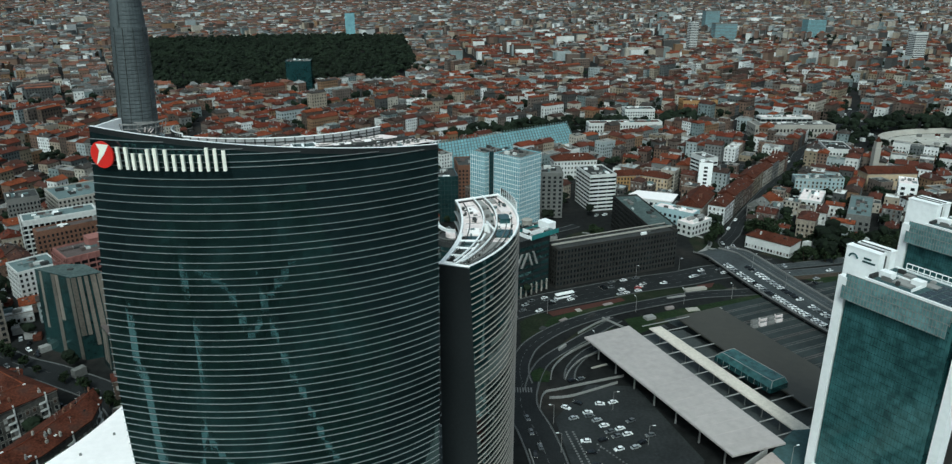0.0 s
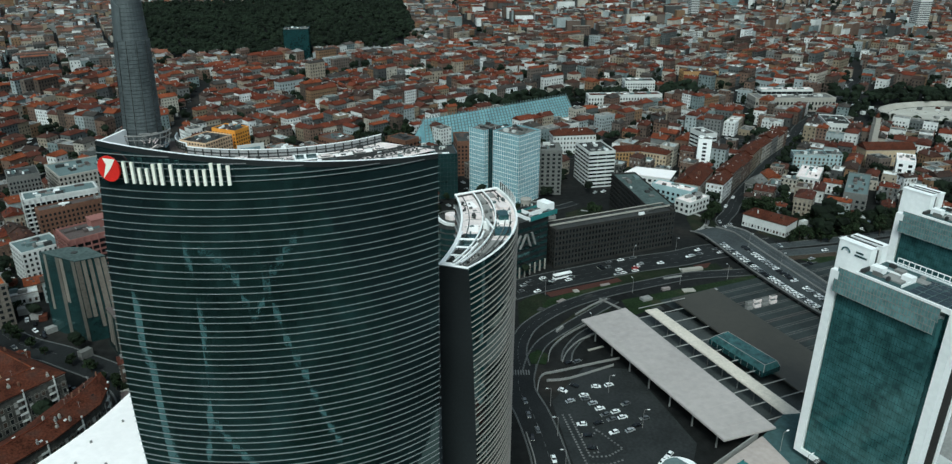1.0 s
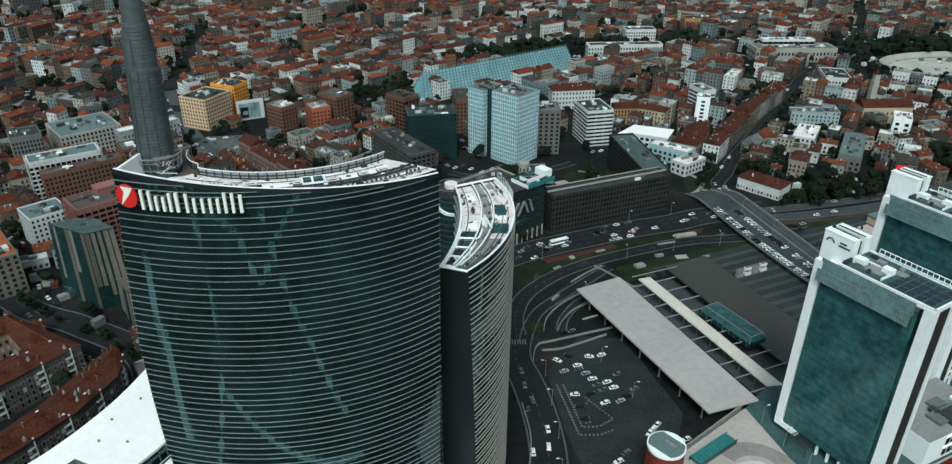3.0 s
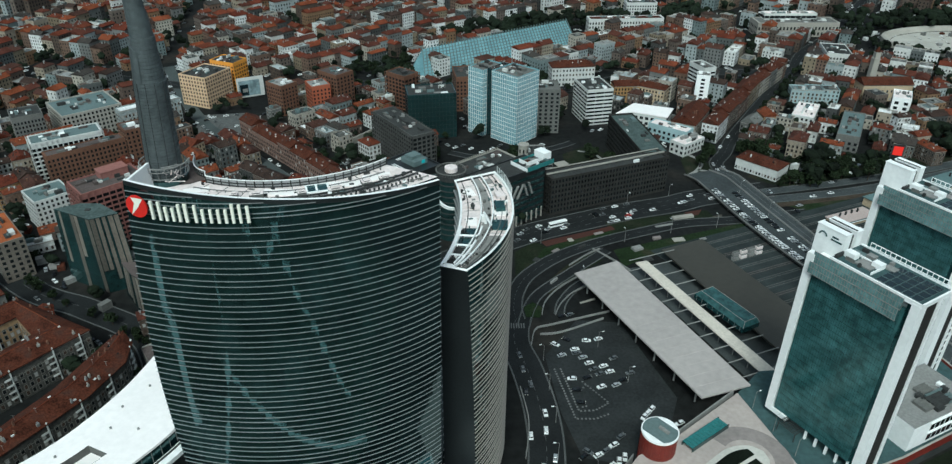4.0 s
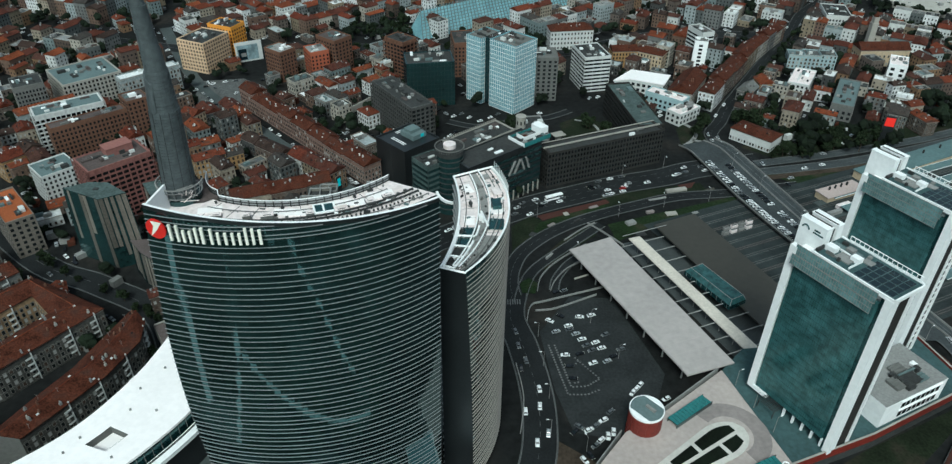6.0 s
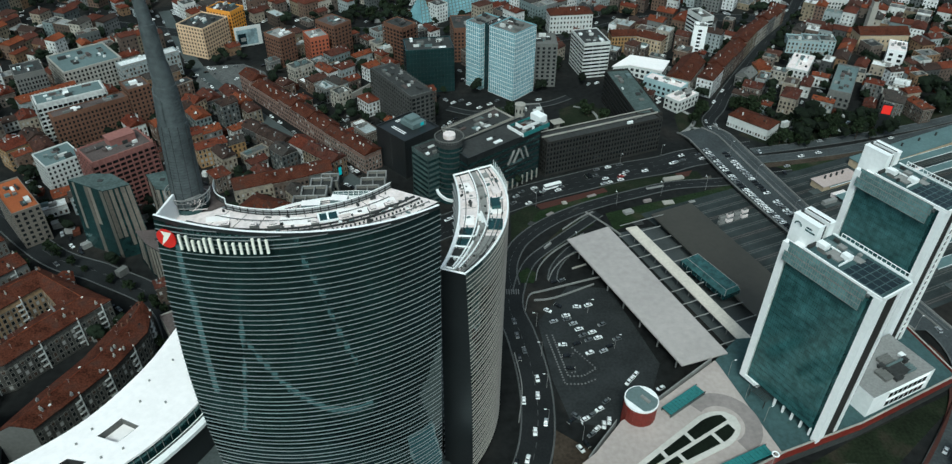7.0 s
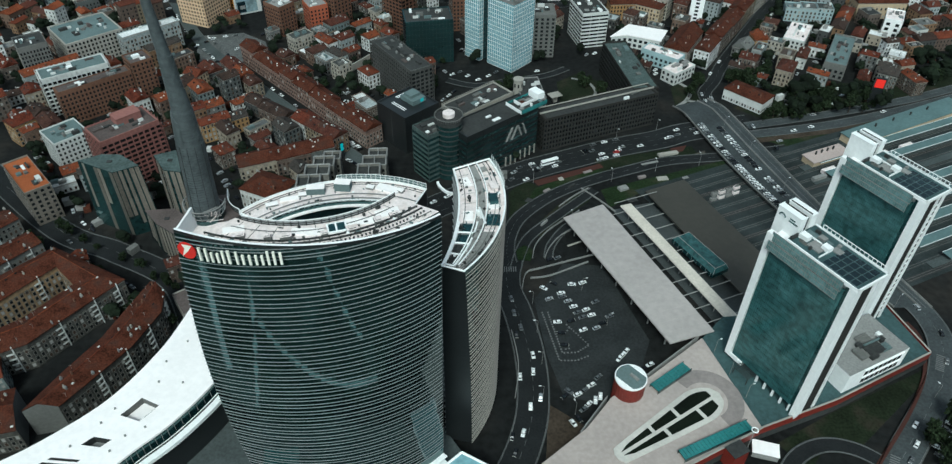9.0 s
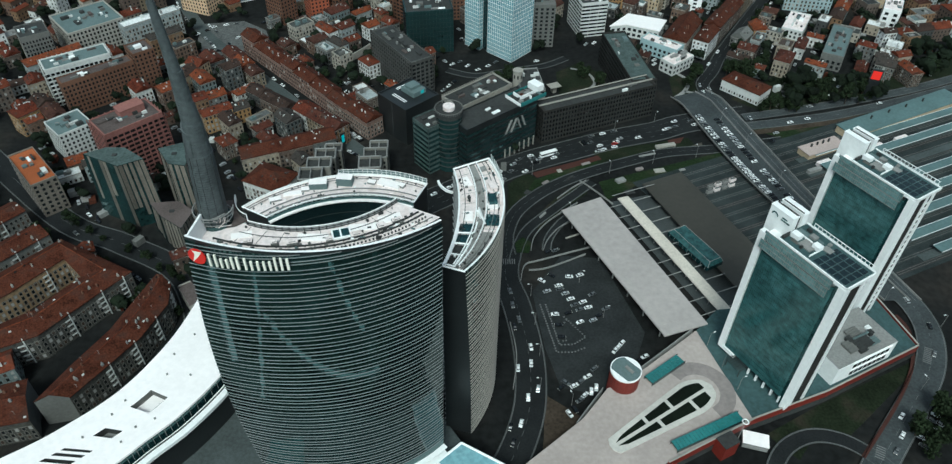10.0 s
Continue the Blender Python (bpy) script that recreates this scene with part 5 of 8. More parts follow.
for dx, tilt in ((-6.0, 30), (-1.6, 30), (2.6, -22), (6.6, -22)):
    a = math.tan(radians(tilt)) * 4
    m = Mesh()
    q = [(dx - a - .6, -1.35, 0), (dx - a + .6, -1.35, 0), (dx + a + .6, -1.35, 8.6), (dx + a - .6, -1.35, 8.6)]
    m.strip(q + q[:1], [(p[0], -.4, p[2]) for p in q + q[:1]]), m.face(q)
    part("stroke", m, concrete, sg)
for k in range(7):
    m = Mesh()
    c, w = math.cos(radians(39.3)), math.sin(radians(39.3))
    u = 2 + k * 4.2
    m.box(14.8 + c * u + w * 10.6, 394.8 + w * u - c * 10.6, 0, .7, .7, 7, 39.3)
    tagged(part("facade_column", m, stone), "pale column before the glass office", "column", "office columns")
m = Mesh()
m.box(39.0, 406.0, 0, .8, 1.6, 36.5, 39.3)
tagged(part("corner_strip", m, white), "white vertical strip on the office corner", "strip")

# pale block with a comb of pilasters, turret and car deck behind it
office("pilaster_block", "pale old office with a comb of pilasters under a cluttered roof", 5.0, 438.0, 48, 19, 41.4, 21, stone, pane_far, "punched", dark_concrete, 3.6, 2.4, units=26)
m = Mesh()
for u in range(27):
    for v in (-9.9, 9.9):
        c, w = math.cos(radians(41.4)), math.sin(radians(41.4))
        m.box(5.0 + c * (u - 13) * 1.8 - w * v, 438.0 + w * (u - 13) * 1.8 + c * v, 15.5, .6, .5, 6.4, 41.4)
tagged(part("pilaster_comb", m, stone), "row of pale pilasters along the cornice", "pilasters", kind="stuff")
office("parking_block", "dark multi-storey block with pale floor edges", 42.0, 455.0, 17, 29, 8, 20, concrete, pane_far, "ribbon", dark_concrete, 3.0, 5.0, crown=4)
tu = thing("round_turret", 33.5, 453.5, 0, 0, "round pale stair turret with dark slots", "turret")
m = Mesh()
m.tube(0, 0, 0, 27, 3.4, 3.4, 24), m.tube(0, 0, 27, 27.6, 3.7, 3.7, 24)
part("shaft", m, stone, tu)
for k in range(8):
    m = Mesh()
    a = radians(k * 45)
    m.box(3.42 * math.cos(a), 3.42 * math.sin(a), 22, .1, 1.0, 2.6, k * 45)
    part("slot", m, pane_far, tu)
m = Mesh()
m.box(62, 470, 5.2, 9, 7, .4, 25), m.box(62, 470, 0, 3, 3, 5.2, 25)
tagged(part("kiosk", m, stone), "small kiosk with a pale flat roof", "kiosk")

# brown stone block with a bent plan
office("brown_stone_office", "long brown stone office with deep square windows", 86.0, 428.2, 88, 13.5, 23.4, 25.5, brownstone, pane, "punched", dark_concrete, 3.4, 2.3, units=4)
office("brown_stone_wing", "brown stone office wing with a grey flat roof", 115.5, 480.0, 72, 18, 99.4, 25.7, brownstone, pane, "punched", moss_roof, 3.4, 2.3, units=9)
m = Mesh()
m.box(86.0, 428.2, 25.5, 88.5, .8, .9, 23.4), m.box(83.3, 434.2, 25.5, 88, .6, .5, 23.4)
tagged(part("roof_coping", m, stone), "pale stone coping on the brown office roof", "coping")

# slim glass tower in two slabs
for nm, x, y, L, D, h in (("blue_glass_tower", 31.0, 530.0, 25, 25, 54), ("blue_glass_tower", 9.0, 545.0, 15, 23, 53)):
    office(nm, "slim tower of pale blue glass with a white rim", x, y, L, D, -42, h, white, blue_glass, "curtain", grey_wall, 3.3, 2.0, "tower", crown=4)
office("tower_core", "dark recessed core between the glass slabs", 18.5, 540.5, 5, 20, -42, 53.5, black_wall, dark_glass, "curtain", dark_concrete, 3.3, 2.0, "tower", crown=1)
office("grey_slab_block", "grey panelled slab block with tall dark slots", 58.0, 549.0, 17, 22, 1, 36, grey_wall, pane_far, "punched", grey_wall, 3.3, 4.0)
office("white_grille_office", "office with white floor bands and dark ribbon windows", 97.0, 571.0, 30, 22, -76.5, 30, white_wall, pane, "ribbon", dark_concrete, 3.1, 6)
office("grey_frame_office", "dark grey office with a regular frame of windows", -50.1, 481.8, 57, 17, -55.3, 32.5, material("weathered_grey_frame", (.085, .084, .08), .85, vary=.3, fine=.8), pane_far, "grid", dark_concrete, 3.1, 3.0, crown=16)
office("green_glass_block", "dark green glass block with crowded roof plant", -33.5, 538.0, 37, 24, 9.8, 36, black_wall, smoked_glass, "curtain", dark_concrete, 3.6, 2.5, crown=14)
office("brown_apartment_block", "tall brown apartment block with balconies", -60.0, 592.0, 16, 22, 50, 32, brick_wall, pane_far, "grid", dark_concrete, 3.2, 3.5, "apartment block")
office("brown_apartment_block", "tall brown apartment block with pale corners", -8.0, 600.0, 18, 30, 8, 30, brick_wall, pane_far, "punched", dark_concrete, 3.2, 3.0, "apartment block")
# cream_wall made brighter and warmer: the light on this block is in its colour
corner_cream = material("lit_cream_render", (.66, .46, .30), .9, vary=.12, fine=.7)
corner_ochre = material("bright_ochre_render", (.70, .30, .05), .9, vary=.12, fine=.7)
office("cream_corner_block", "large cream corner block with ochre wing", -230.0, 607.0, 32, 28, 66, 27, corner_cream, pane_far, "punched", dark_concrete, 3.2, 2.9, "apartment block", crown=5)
office("ochre_corner_block", "ochre apartment block with dark windows", -217.5, 634.0, 18, 26, 66, 29, corner_ochre, pane_far, "punched", dark_concrete, 3.2, 2.9, "apartment block")
office("brick_tower_block", "narrow brick-coloured apartment tower", -159.4, 583.0, 16, 20, 51.9, 26, brick_wall, pane_far, "punched", concrete, 3.2, 2.7, "apartment block")
office("red_tower_block", "narrow red apartment tower", -131.0, 590.0, 16, 18, 29.8, 23, material("red_render", (.34, .10, .055), .9, vary=.15), pane_far, "punched", concrete, 3.2, 2.7, "apartment block")
office("tan_tower_block", "tan apartment tower with vertical strips", -118.0, 604.0, 19, 24, 50.1, 29, brick_wall, pane_far, "punched", taupe_roof, 3.2, 3.4, "apartment block")
office("white_office_slab", "white slab office with a dark side", 203.0, 633.0, 22, 12, -70, 27, white_wall, pane, "ribbon", grey_wall, 3.3, 6)
office("white_office_slab", "tall plain white slab with dark windows", 193.5, 597.0, 11, 9, -15, 30, white, pane_far, "punched", grey_wall, 3.3, 6)

# low white complex with a courtyard
wh = thing("white_hall", label="low white hall with a wide bright roof", category="hall")
q = [(115, 554), (129, 557), (153, 546), (162, 565), (133, 576)]
m = Mesh()
walls_of(m, q, 0, 10.3)
part("outer_wall", m, white_wall, wh)
m = Mesh()
m.prism([(138.4 + (x - 138.4) * 1.05, 559.6 + (y - 559.6) * 1.05) for x, y in q], 10.3, 11.0, 0, 0, True)
part("roof", m, white_roof, wh, "bright white roof")
m = Mesh()
windows_on(m, q, .5, 10, 4.2, 4.0, 2.6, 2.4)
part("window_panes", m, pane_far, wh, kind="stuff")
keep_free(138, 560, 48, 26, -12)
pale_blue = material("pale_blue_panels", (.34, .45, .47), .8, vary=.12)
office("pale_blue_hall", "low pale blue hall with a cluttered white roof", 152.0, 527.0, 32, 12, -39, 12, pale_blue, pane_far, "punched", roof_white, 4.0, 4.0, "hall", crown=8)
office("white_hall", "low white hall with roof plant", 160.0, 506.0, 24, 13, 39, 10, white_wall, pane_far, "punched", roof_white, 4.0, 4.0, "hall", crown=7)
house(172, 546, 42, 19, 60, 13, "gable", stone, "long house with a red tile roof and bare gable", 6.5, clay, "house", "house", "", 3.6, 3.0, 3)
row(186, 519, 253, 622, 13, 16.5, "long street front", 41, "gable", "tall street house with pale cornice and red roof", roof_mat=clay, lengths=(22, 34), bay=2.5)
row(253, 622, 298, 680, 13, 16, "long street front", 42, "gable", "tall street house with pale cornice and red roof", roof_mat=clay, lengths=(18, 30), bay=2.5)
office("grey_flat_hall", "long grey hall with a plain flat roof", 293.0, 530.0, 56, 16, 61, 13, grey_wall, pane_far, "punched", pale_roof, 4.0, 4.0, "hall", crown=3)
office("white_box_building", "plain white block with few windows", 361.0, 588.0, 24, 14, 62, 16, white, pane_far, "punched", roof_white, 4.4, 6.0, crown=4)
office("low_white_office", "low white building with a crowded pale roof", 274.0, 570.0, 36, 17, 60, 9, white_wall, pane_far, "punched", roof_white, 3.6, 3.4, crown=9)
office("white_palazzo", "white four-storey block with dark windows", 363.0, 724.0, 24, 38, -12, 15, white_wall, pane_far, "punched", dark_concrete, 3.6, 3.0, "palazzo")
house(238, 558, 12, 14, 4, 10, "gable", ochre_wall, "orange gabled house with a dark roof", 3.5, None, chimneys=1)
house(221, 545, 16, 12, 52, 9, "gable", grey_wall, "grey gabled house with a slate-grey roof", 4.5, grey_wall, chimneys=1)
house(90, 658, 40, 16, 8, 18, "hip", white_wall, "white arcaded palace with a red tile roof", 4.5, clay, "palace", "palace", "", 4.2, 3.0, 4)
house(132, 614, 22, 13, 5, 15, "gable", ochre_wall, "orange house with a red tile roof", None, clay)
house(155, 609, 25, 13, -32, 15, "hip", cream_wall, "cream house with tall windows and a tile roof", None, clay)

# left side: hotel, gabled front, slabs and the pink block
office("pink_apartment_block", "pink apartment block with a grid of balconies", -209.0, 374.0, 36, 22, 44.5, 40, pink_wall, pane_far, "grid", taupe_roof, 3.1, 3.6, "apartment block", crown=2)
m = Mesh()
m.box(-208, 380, 39.2, 15, 9, 4.5, 44.5), m.box(-208, 380, 43.7, 15.5, 9.5, .4, 44.5)
tagged(part("pink_penthouse", m, pink_wall), "pink penthouse on the apartment block roof", "penthouse")
office("white_hotel", "white hotel with dark windows and a terrace roof", -259.0, 395.0, 22, 22, 46, 21, white_wall, pane_far, "punched", pale_roof, 3.2, 2.6, "hotel")
row(-299, 407, -283, 428, 13, 16, "ochre fronts", 3, "gable", "ochre fronted town house with a tile roof", wall=ochre_wall)
office("white_terrace_block", "white apartment block with roof terraces", -280.0, 465.0, 44, 17, 35, 29, white_wall, pane, "grid", pale_roof, 3.2, 3.0, "apartment block")
office("brown_terrace_block", "brown apartment block with stepped bays", -262.0, 453.0, 50, 10, 41, 26, brick_wall, pane_far, "punched", taupe_roof, 3.2, 2.6, "apartment block")
office("brown_terrace_tower", "brown apartment block end with flat roof", -238.0, 476.0, 15, 17, 41, 31, brick_wall, pane_far, "punched", taupe_roof, 3.2, 2.6, "apartment block")
office("beige_office_block", "beige office block round a glazed court", -300.0, 534.0, 43, 40, 42, 25, stone, pane, "punched", pale_roof, 3.3, 2.8, crown=16)
office("grey_corner_office", "grey office with narrow vertical windows", -327.0, 503.0, 20, 22, 36, 30, grey_wall, pane, "punched", dark_concrete, 3.2, 2.2)
office("orange_roof_block", "beige slab block with an orange flat roof", -259.0, 345.0, 39, 14.5, -47, 24, beige_clad, pane_far, "punched", material("orange_roofing", (.30, .09, .035), .9, vary=.2, fine=1.2), 3.2, 3.4, "apartment block", crown=2)


taupe_panel = material("taupe_timber_panels", (.10, .088, .075), .8, vary=.3, fine=1.2)


def facet_block(x, y, ang, pts, h, label, roof=None):
    """A block with sloping facets, strips of beige panels and dark slots."""
    ob = thing("faceted_residence", x, y, 0, ang, label, "apartment block", "faceted residences")
    top = [(p[0] * .9, p[1] * .9) for p in pts]
    n = len(pts)
    m = Mesh()
    for i in range(n):
        j = (i + 1) % n
        m.face([(*pts[i], 0), (*pts[j], 0), (*top[j], h), (*top[i], h)])
    part("glass_skin", m, smoked_glass, ob, "dark glass skin")
    m = Mesh()
    m.face([(*p, h + .05) for p in top])
    part("roof", m, roof or moss_roof, ob, "dull green-grey flat roof")
    m = Mesh()
    m.box(0, 0, h + .05, 2.6, 2.0, .5, 0, 0)
    part("roof_hatch", m, dark_concrete, ob)
    r = random.Random(int(x))
    for i in range(n):
        j = (i + 1) % n
        ln = math.hypot(pts[j][0] - pts[i][0], pts[j][1] - pts[i][1])
        k = max(int(ln / 2.9), 1)
        glassy = i == 0
        ox, oy = (pts[j][1] - pts[i][1]) / ln * .12, -(pts[j][0] - pts[i][0]) / ln * .12
        for a in range(k):
            if glassy and r.random() < .3:
                continue
            f0, f1 = (a + .08) / k, (a + .08 + r.uniform(.55, .86)) / k
            b0, b1 = [(lerp(pts[i][0], pts[j][0], f) + ox, lerp(pts[i][1], pts[j][1], f) + oy) for f in (f0, f1)]
            t0, t1 = [(lerp(top[i][0], top[j][0], f) + ox, lerp(top[i][1], top[j][1], f) + oy) for f in (f0, f1)]
            z0 = r.choice((0, h * .06, h * .16, h * .3, h * .45))
            g0 = z0 / h
            P = Mesh()
            q = [(lerp(b0[0], t0[0], g0), lerp(b0[1], t0[1], g0), z0), (lerp(b1[0], t1[0], g0), lerp(b1[1], t1[1], g0), z0), (*t1, h - .3), (*t0, h - .3)]
            P.face(q)
            P.strip([q[0], q[3]], [(q[0][0] - ox, q[0][1] - oy, q[0][2]), (q[3][0] - ox, q[3][1] - oy, q[3][2])])
            P.strip([q[2], q[1]], [(q[2][0] - ox, q[2][1] - oy, q[2][2]), (q[1][0] - ox, q[1][1] - oy, q[1][2])])
            part("facade_panel", P, r.choice((beige_clad, beige_clad, taupe_panel)), ob)
    keep_free(x, y, 34, 30, ang)
    return ob


facet_block(-198.0, 329.0, 0, [(-20, 1), (5.5, -11), (19, -3.5), (3.5, 8), (-8, 8)], 44, "faceted residence with beige panels and a pale roof")
facet_block(-166.0, 332.0, 0, [(-12, 5.5), (-1, -10), (10, -12), (11, 2), (2, 12)], 43, "faceted residence with grey panels, partly behind the mast")
facet_block(-166.0, 308.0, 0, [(-16.5, 8), (-5.5, -4.5), (10, -15.5), (13, 1), (1, 10)], 21, "low faceted residence with a taupe roof", taupe_roof)

# courtyard blocks with red tile roofs
sooty_wall = material("sooty_grey_render", (.078, .074, .067), .9, vary=.35, fine=.9, coarse=.2, dirt=(.035, .033, .03))
worn_trim = material("worn_stone_trim", (.20, .19, .17), .9, vary=.25)


def bent_block(label, outer, inner, h, rise, wall, court_wall, bays=(), seed=1):
    """A street block that follows two bent lines, with a pitched roof between them."""
    ob = thing("courtyard_block", label=label, category="apartment block", group="red roofed courtyard blocks")
    n = len(outer)
    for nm, line, mt in (("street_wall", outer, wall), ("court_wall", inner[::-1], court_wall)):
        for a, b in zip(line, line[1:]):
            m = Mesh()
            m.face([(*a, 0), (*b, 0), (*b, h), (*a, h)])
            part(nm, m, mt, ob)
    ridge = [((a[0] + b[0]) / 2, (a[1] + b[1]) / 2) for a, b in zip(outer, inner)]
    oe, ie = offset(outer, .6), offset(inner, -.6)
    for e in (0, -1):
        m = Mesh()
        m.face([(*outer[e], 0), (*inner[e], 0), (*inner[e], h), (*ridge[e], h + rise - .1), (*outer[e], h)])
        part("gable_wall", m, grey_wall, ob, "bare grey gable wall")
    m = Mesh()
    m.grid([[(*a, h - .4), (*a, h), (*c, h + rise), (*b, h), (*b, h - .4)] for a, c, b in zip(oe, ridge, ie)])
    rf = part("roof", m, clay, ob, "long red-brown clay tile roof")
    m = Mesh()
    m.pipe([(*p, h + rise + .05) for p in ridge], .18)
    part("ridge_cap", m, tile_mix, rf)
    for line, mt in ((outer, (0, 0, 0, 2, 3)), (inner[::-1], (0, 0, 0, 0, 2, 3, 3))):
        for a, b in zip(line, line[1:]):
            P = Mesh()
            L = math.hypot(b[0] - a[0], b[1] - a[1])
            w = ((b[1] - a[1]) / L * .1, -(b[0] - a[0]) / L * .1)
            windows_on(P, [a, b], .2, h - .6, 3.3, 2.7, 1.25, 2.05, .07, 0, 1, 0, None, mt, 1)
            P.f, P.m = P.f[:len(P.f) // 2], P.m[:len(P.m) // 2]
            for z0, z1 in ((4.1, 4.4), (h - 4.3, h - 4.0), (h - .9, h - .45)):
                P.face([(a[0] + w[0], a[1] + w[1], z0), (b[0] + w[0], b[1] + w[1], z0), (b[0] + w[0], b[1] + w[1], z1), (a[0] + w[0], a[1] + w[1], z1)], 1)
            part("window_front", P, [pane_far, worn_trim, shutter, blind], ob, "dark windows with pale surrounds", "stuff")
    for i, t, side in bays:
        line = outer if side > 0 else inner[::-1]
        a, b = line[i], line[i + 1]
        L = math.hypot(b[0] - a[0], b[1] - a[1])
        u, w = ((b[0] - a[0]) / L, (b[1] - a[1]) / L), ((b[1] - a[1]) / L, -(b[0] - a[0]) / L)
        x, y, g = lerp(a[0], b[0], t), lerp(a[1], b[1], t), math.degrees(math.atan2(u[1], u[0]))
        for f in range(1, int(h / 3.3)):
            m = Mesh()
            m.box(x + w[0] * .5, y + w[1] * .5, f * 3.3 + .2, 3.0, 1.0, .15, g), m.box(x + w[0] * .95, y + w[1] * .95, f * 3.3 + .35, 3.0, .12, .85, g)
            part("balcony", m, white_wall, ob, "white balcony")
        m = Mesh()
        m.box(x + u[0] * 1.6 + w[0] * .2, y + u[1] * 1.6 + w[1] * .2, 0, .5, .5, h + .8, g)
        part("downpipe_pier", m, white_wall, ob)
    r = random.Random(seed)
    for k in range(10 + 5 * n):
        i = r.randrange(n - 1)
        t, v = r.random(), r.uniform(-.85, .85)
        side = oe if v > 0 else ie
        p = [lerp(lerp(ridge[i][c], ridge[i + 1][c], t), lerp(side[i][c], side[i + 1][c], t), abs(v)) for c in (0, 1)]
        z = h + rise * (1 - abs(v))
        m = Mesh()
        kind = r.random()
        g = math.degrees(math.atan2(ridge[i + 1][1] - ridge[i][1], ridge[i + 1][0] - ridge[i][0]))
        if kind < .45:
            m.box(p[0], p[1], z - .6, r.uniform(.6, 1.2), .7, r.uniform(1.5, 2.3), g), m.box(p[0], p[1], z + 1.6, .5, .5, .4, g)
            part("chimney", m, r.choice((concrete, brick_wall, stone)), rf)
        elif kind < .75:
            m.box(p[0], p[1], z - .25, 1.1, .8, .45, g)
            part("skylight", m, r.choice((white_wall, pane_far)), rf)
        else:
            m.beam((p[0], p[1], z), (p[0], p[1], z + 2.6), .05), m.beam((p[0] - .7, p[1], z + 2.4), (p[0] + .7, p[1], z + 2.4), .04)
            part("aerial", m, concrete, rf)
    for a, b in zip(ridge, ridge[1:]):
        keep_free((a[0] + b[0]) / 2, (a[1] + b[1]) / 2, math.hypot(b[0] - a[0], b[1] - a[1]) + 10, math.hypot(outer[0][0] - inner[0][0], outer[0][1] - inner[0][1]), math.degrees(math.atan2(b[1] - a[1], b[0] - a[0])), 2)
    return ob


bent_block("large courtyard block with a red tile roof and cream court", [(-236, 206), (-219, 215.3), (-205.3, 222.6), (-190, 245), (-175.3, 264.7), (-221, 288.6), (-241.7, 263.3), (-262, 238)],
           [(-241, 219), (-225.4, 228.9), (-213, 238.6), (-206, 250), (-199, 261.4), (-213.7, 274.6), (-231, 250), (-252, 226)], 17, 3.6, sooty_wall, material("ochre_court_render", (.30, .205, .12), .9, vary=.3, fine=.9, coarse=.2, dirt=(.10, .07, .045)),
           ((2, .55, 1), (3, .25, 1), (3, .75, 1), (1, .5, 1), (1, .6, -1), (0, .5, -1)), 3)
keep_free(-222, 252, 40, 18, 50, 0)
keep_free(-180, 228, 76, 20, 58, 0)
keep_free(-205, 196, 34, 14, 35, 0)
keep_free(-150, 205, 80, 30, 62, 0)
bent_block("long street block with ornate grey front and red roof", [(-176, 188), (-168.4, 200.7), (-156.3, 221.8), (-149.9, 243), (-152.5, 256)],
           [(-189.8, 185), (-181.5, 205), (-171.5, 226), (-166, 246), (-161, 263.5)], 17, 3.4, sooty_wall, sooty_wall, ((1, .2, 1), (1, .8, 1), (2, .5, 1), (3, .6, 1)), 5)
bent_block("narrow street block with white balconies and a red roof", [(-262, 250), (-246, 272), (-229.6, 293.3)], [(-273, 258), (-257, 280), (-240.5, 301)], 17, 3.2, grey_wall, sooty_wall, ((0, .6, 1), (1, .25, 1), (1, .7, 1)), 7)
bent_block("low red roofed block with a bare grey gable", [(-240, 168), (-214, 172), (-190, 178)], [(-243, 186), (-220, 192), (-200, 199)], 14.5, 3.0, sooty_wall, grey_wall, (), 9)
bent_block("red roofed street block beside the dark road", [(-284, 268), (-270, 290), (-252, 314)], [(-295, 275), (-281, 297), (-263, 321)], 16, 3.0, grey_wall, sooty_wall, ((0, .5, 1), (1, .5, 1)), 11)
m = Mesh()
m.prism([(-152.8, 263), (-147, 267), (-137, 254), (-142.5, 249)], 0, 8.5, 0, 1)
m.prism([(-152.2, 262.8), (-147.1, 266.4), (-146.8, 265.9), (-151.9, 262.3)], 8.5, 9.1, 0, 0)
tagged(part("flat_roofed_annex", m, [stone, taupe_roof]), "low flat-roofed annex behind the street block", "annex")

# rows along the pedestrian street
cc = "street row of town houses"
rosy_wall = material("rosy_render", (.22, .145, .12), .9, vary=.3, fine=.9, coarse=.2, dirt=(.09, .06, .05))
row(-179, 524, -69, 407, 13, 14.5, cc, 11, label="rosy plastered street house with a red tile roof", wall=rosy_wall, roof_mat=clay, lengths=(14, 24), bay=2.4, side=1)
row(-142, 366, -87, 390, 14, 13, cc, 12, label="long low house with a dark red tile roof", roof_mat=clay, lengths=(18, 28))
row(-137, 345, -113, 334, 20, 13, cc, 13, "hip", "red roofed courtyard house", roof_mat=clay, lengths=(24, 30))
row(-121, 424, -89, 396, 13, 13, cc, 14, label="narrow street house with a dark tile roof", side=1)
row(-178, 412, -152, 430, 11, 13, cc, 15, wall=ochre_wall, label="ochre house with a tile roof")
row(-206, 462, -194, 486, 12, 14, cc, 16, wall=cream_wall, label="cream house with a red tile roof")
row(-196, 428, -172, 446, 10, 11, cc, 17)
row(-160, 452, -128, 428, 11, 11, cc, 18)
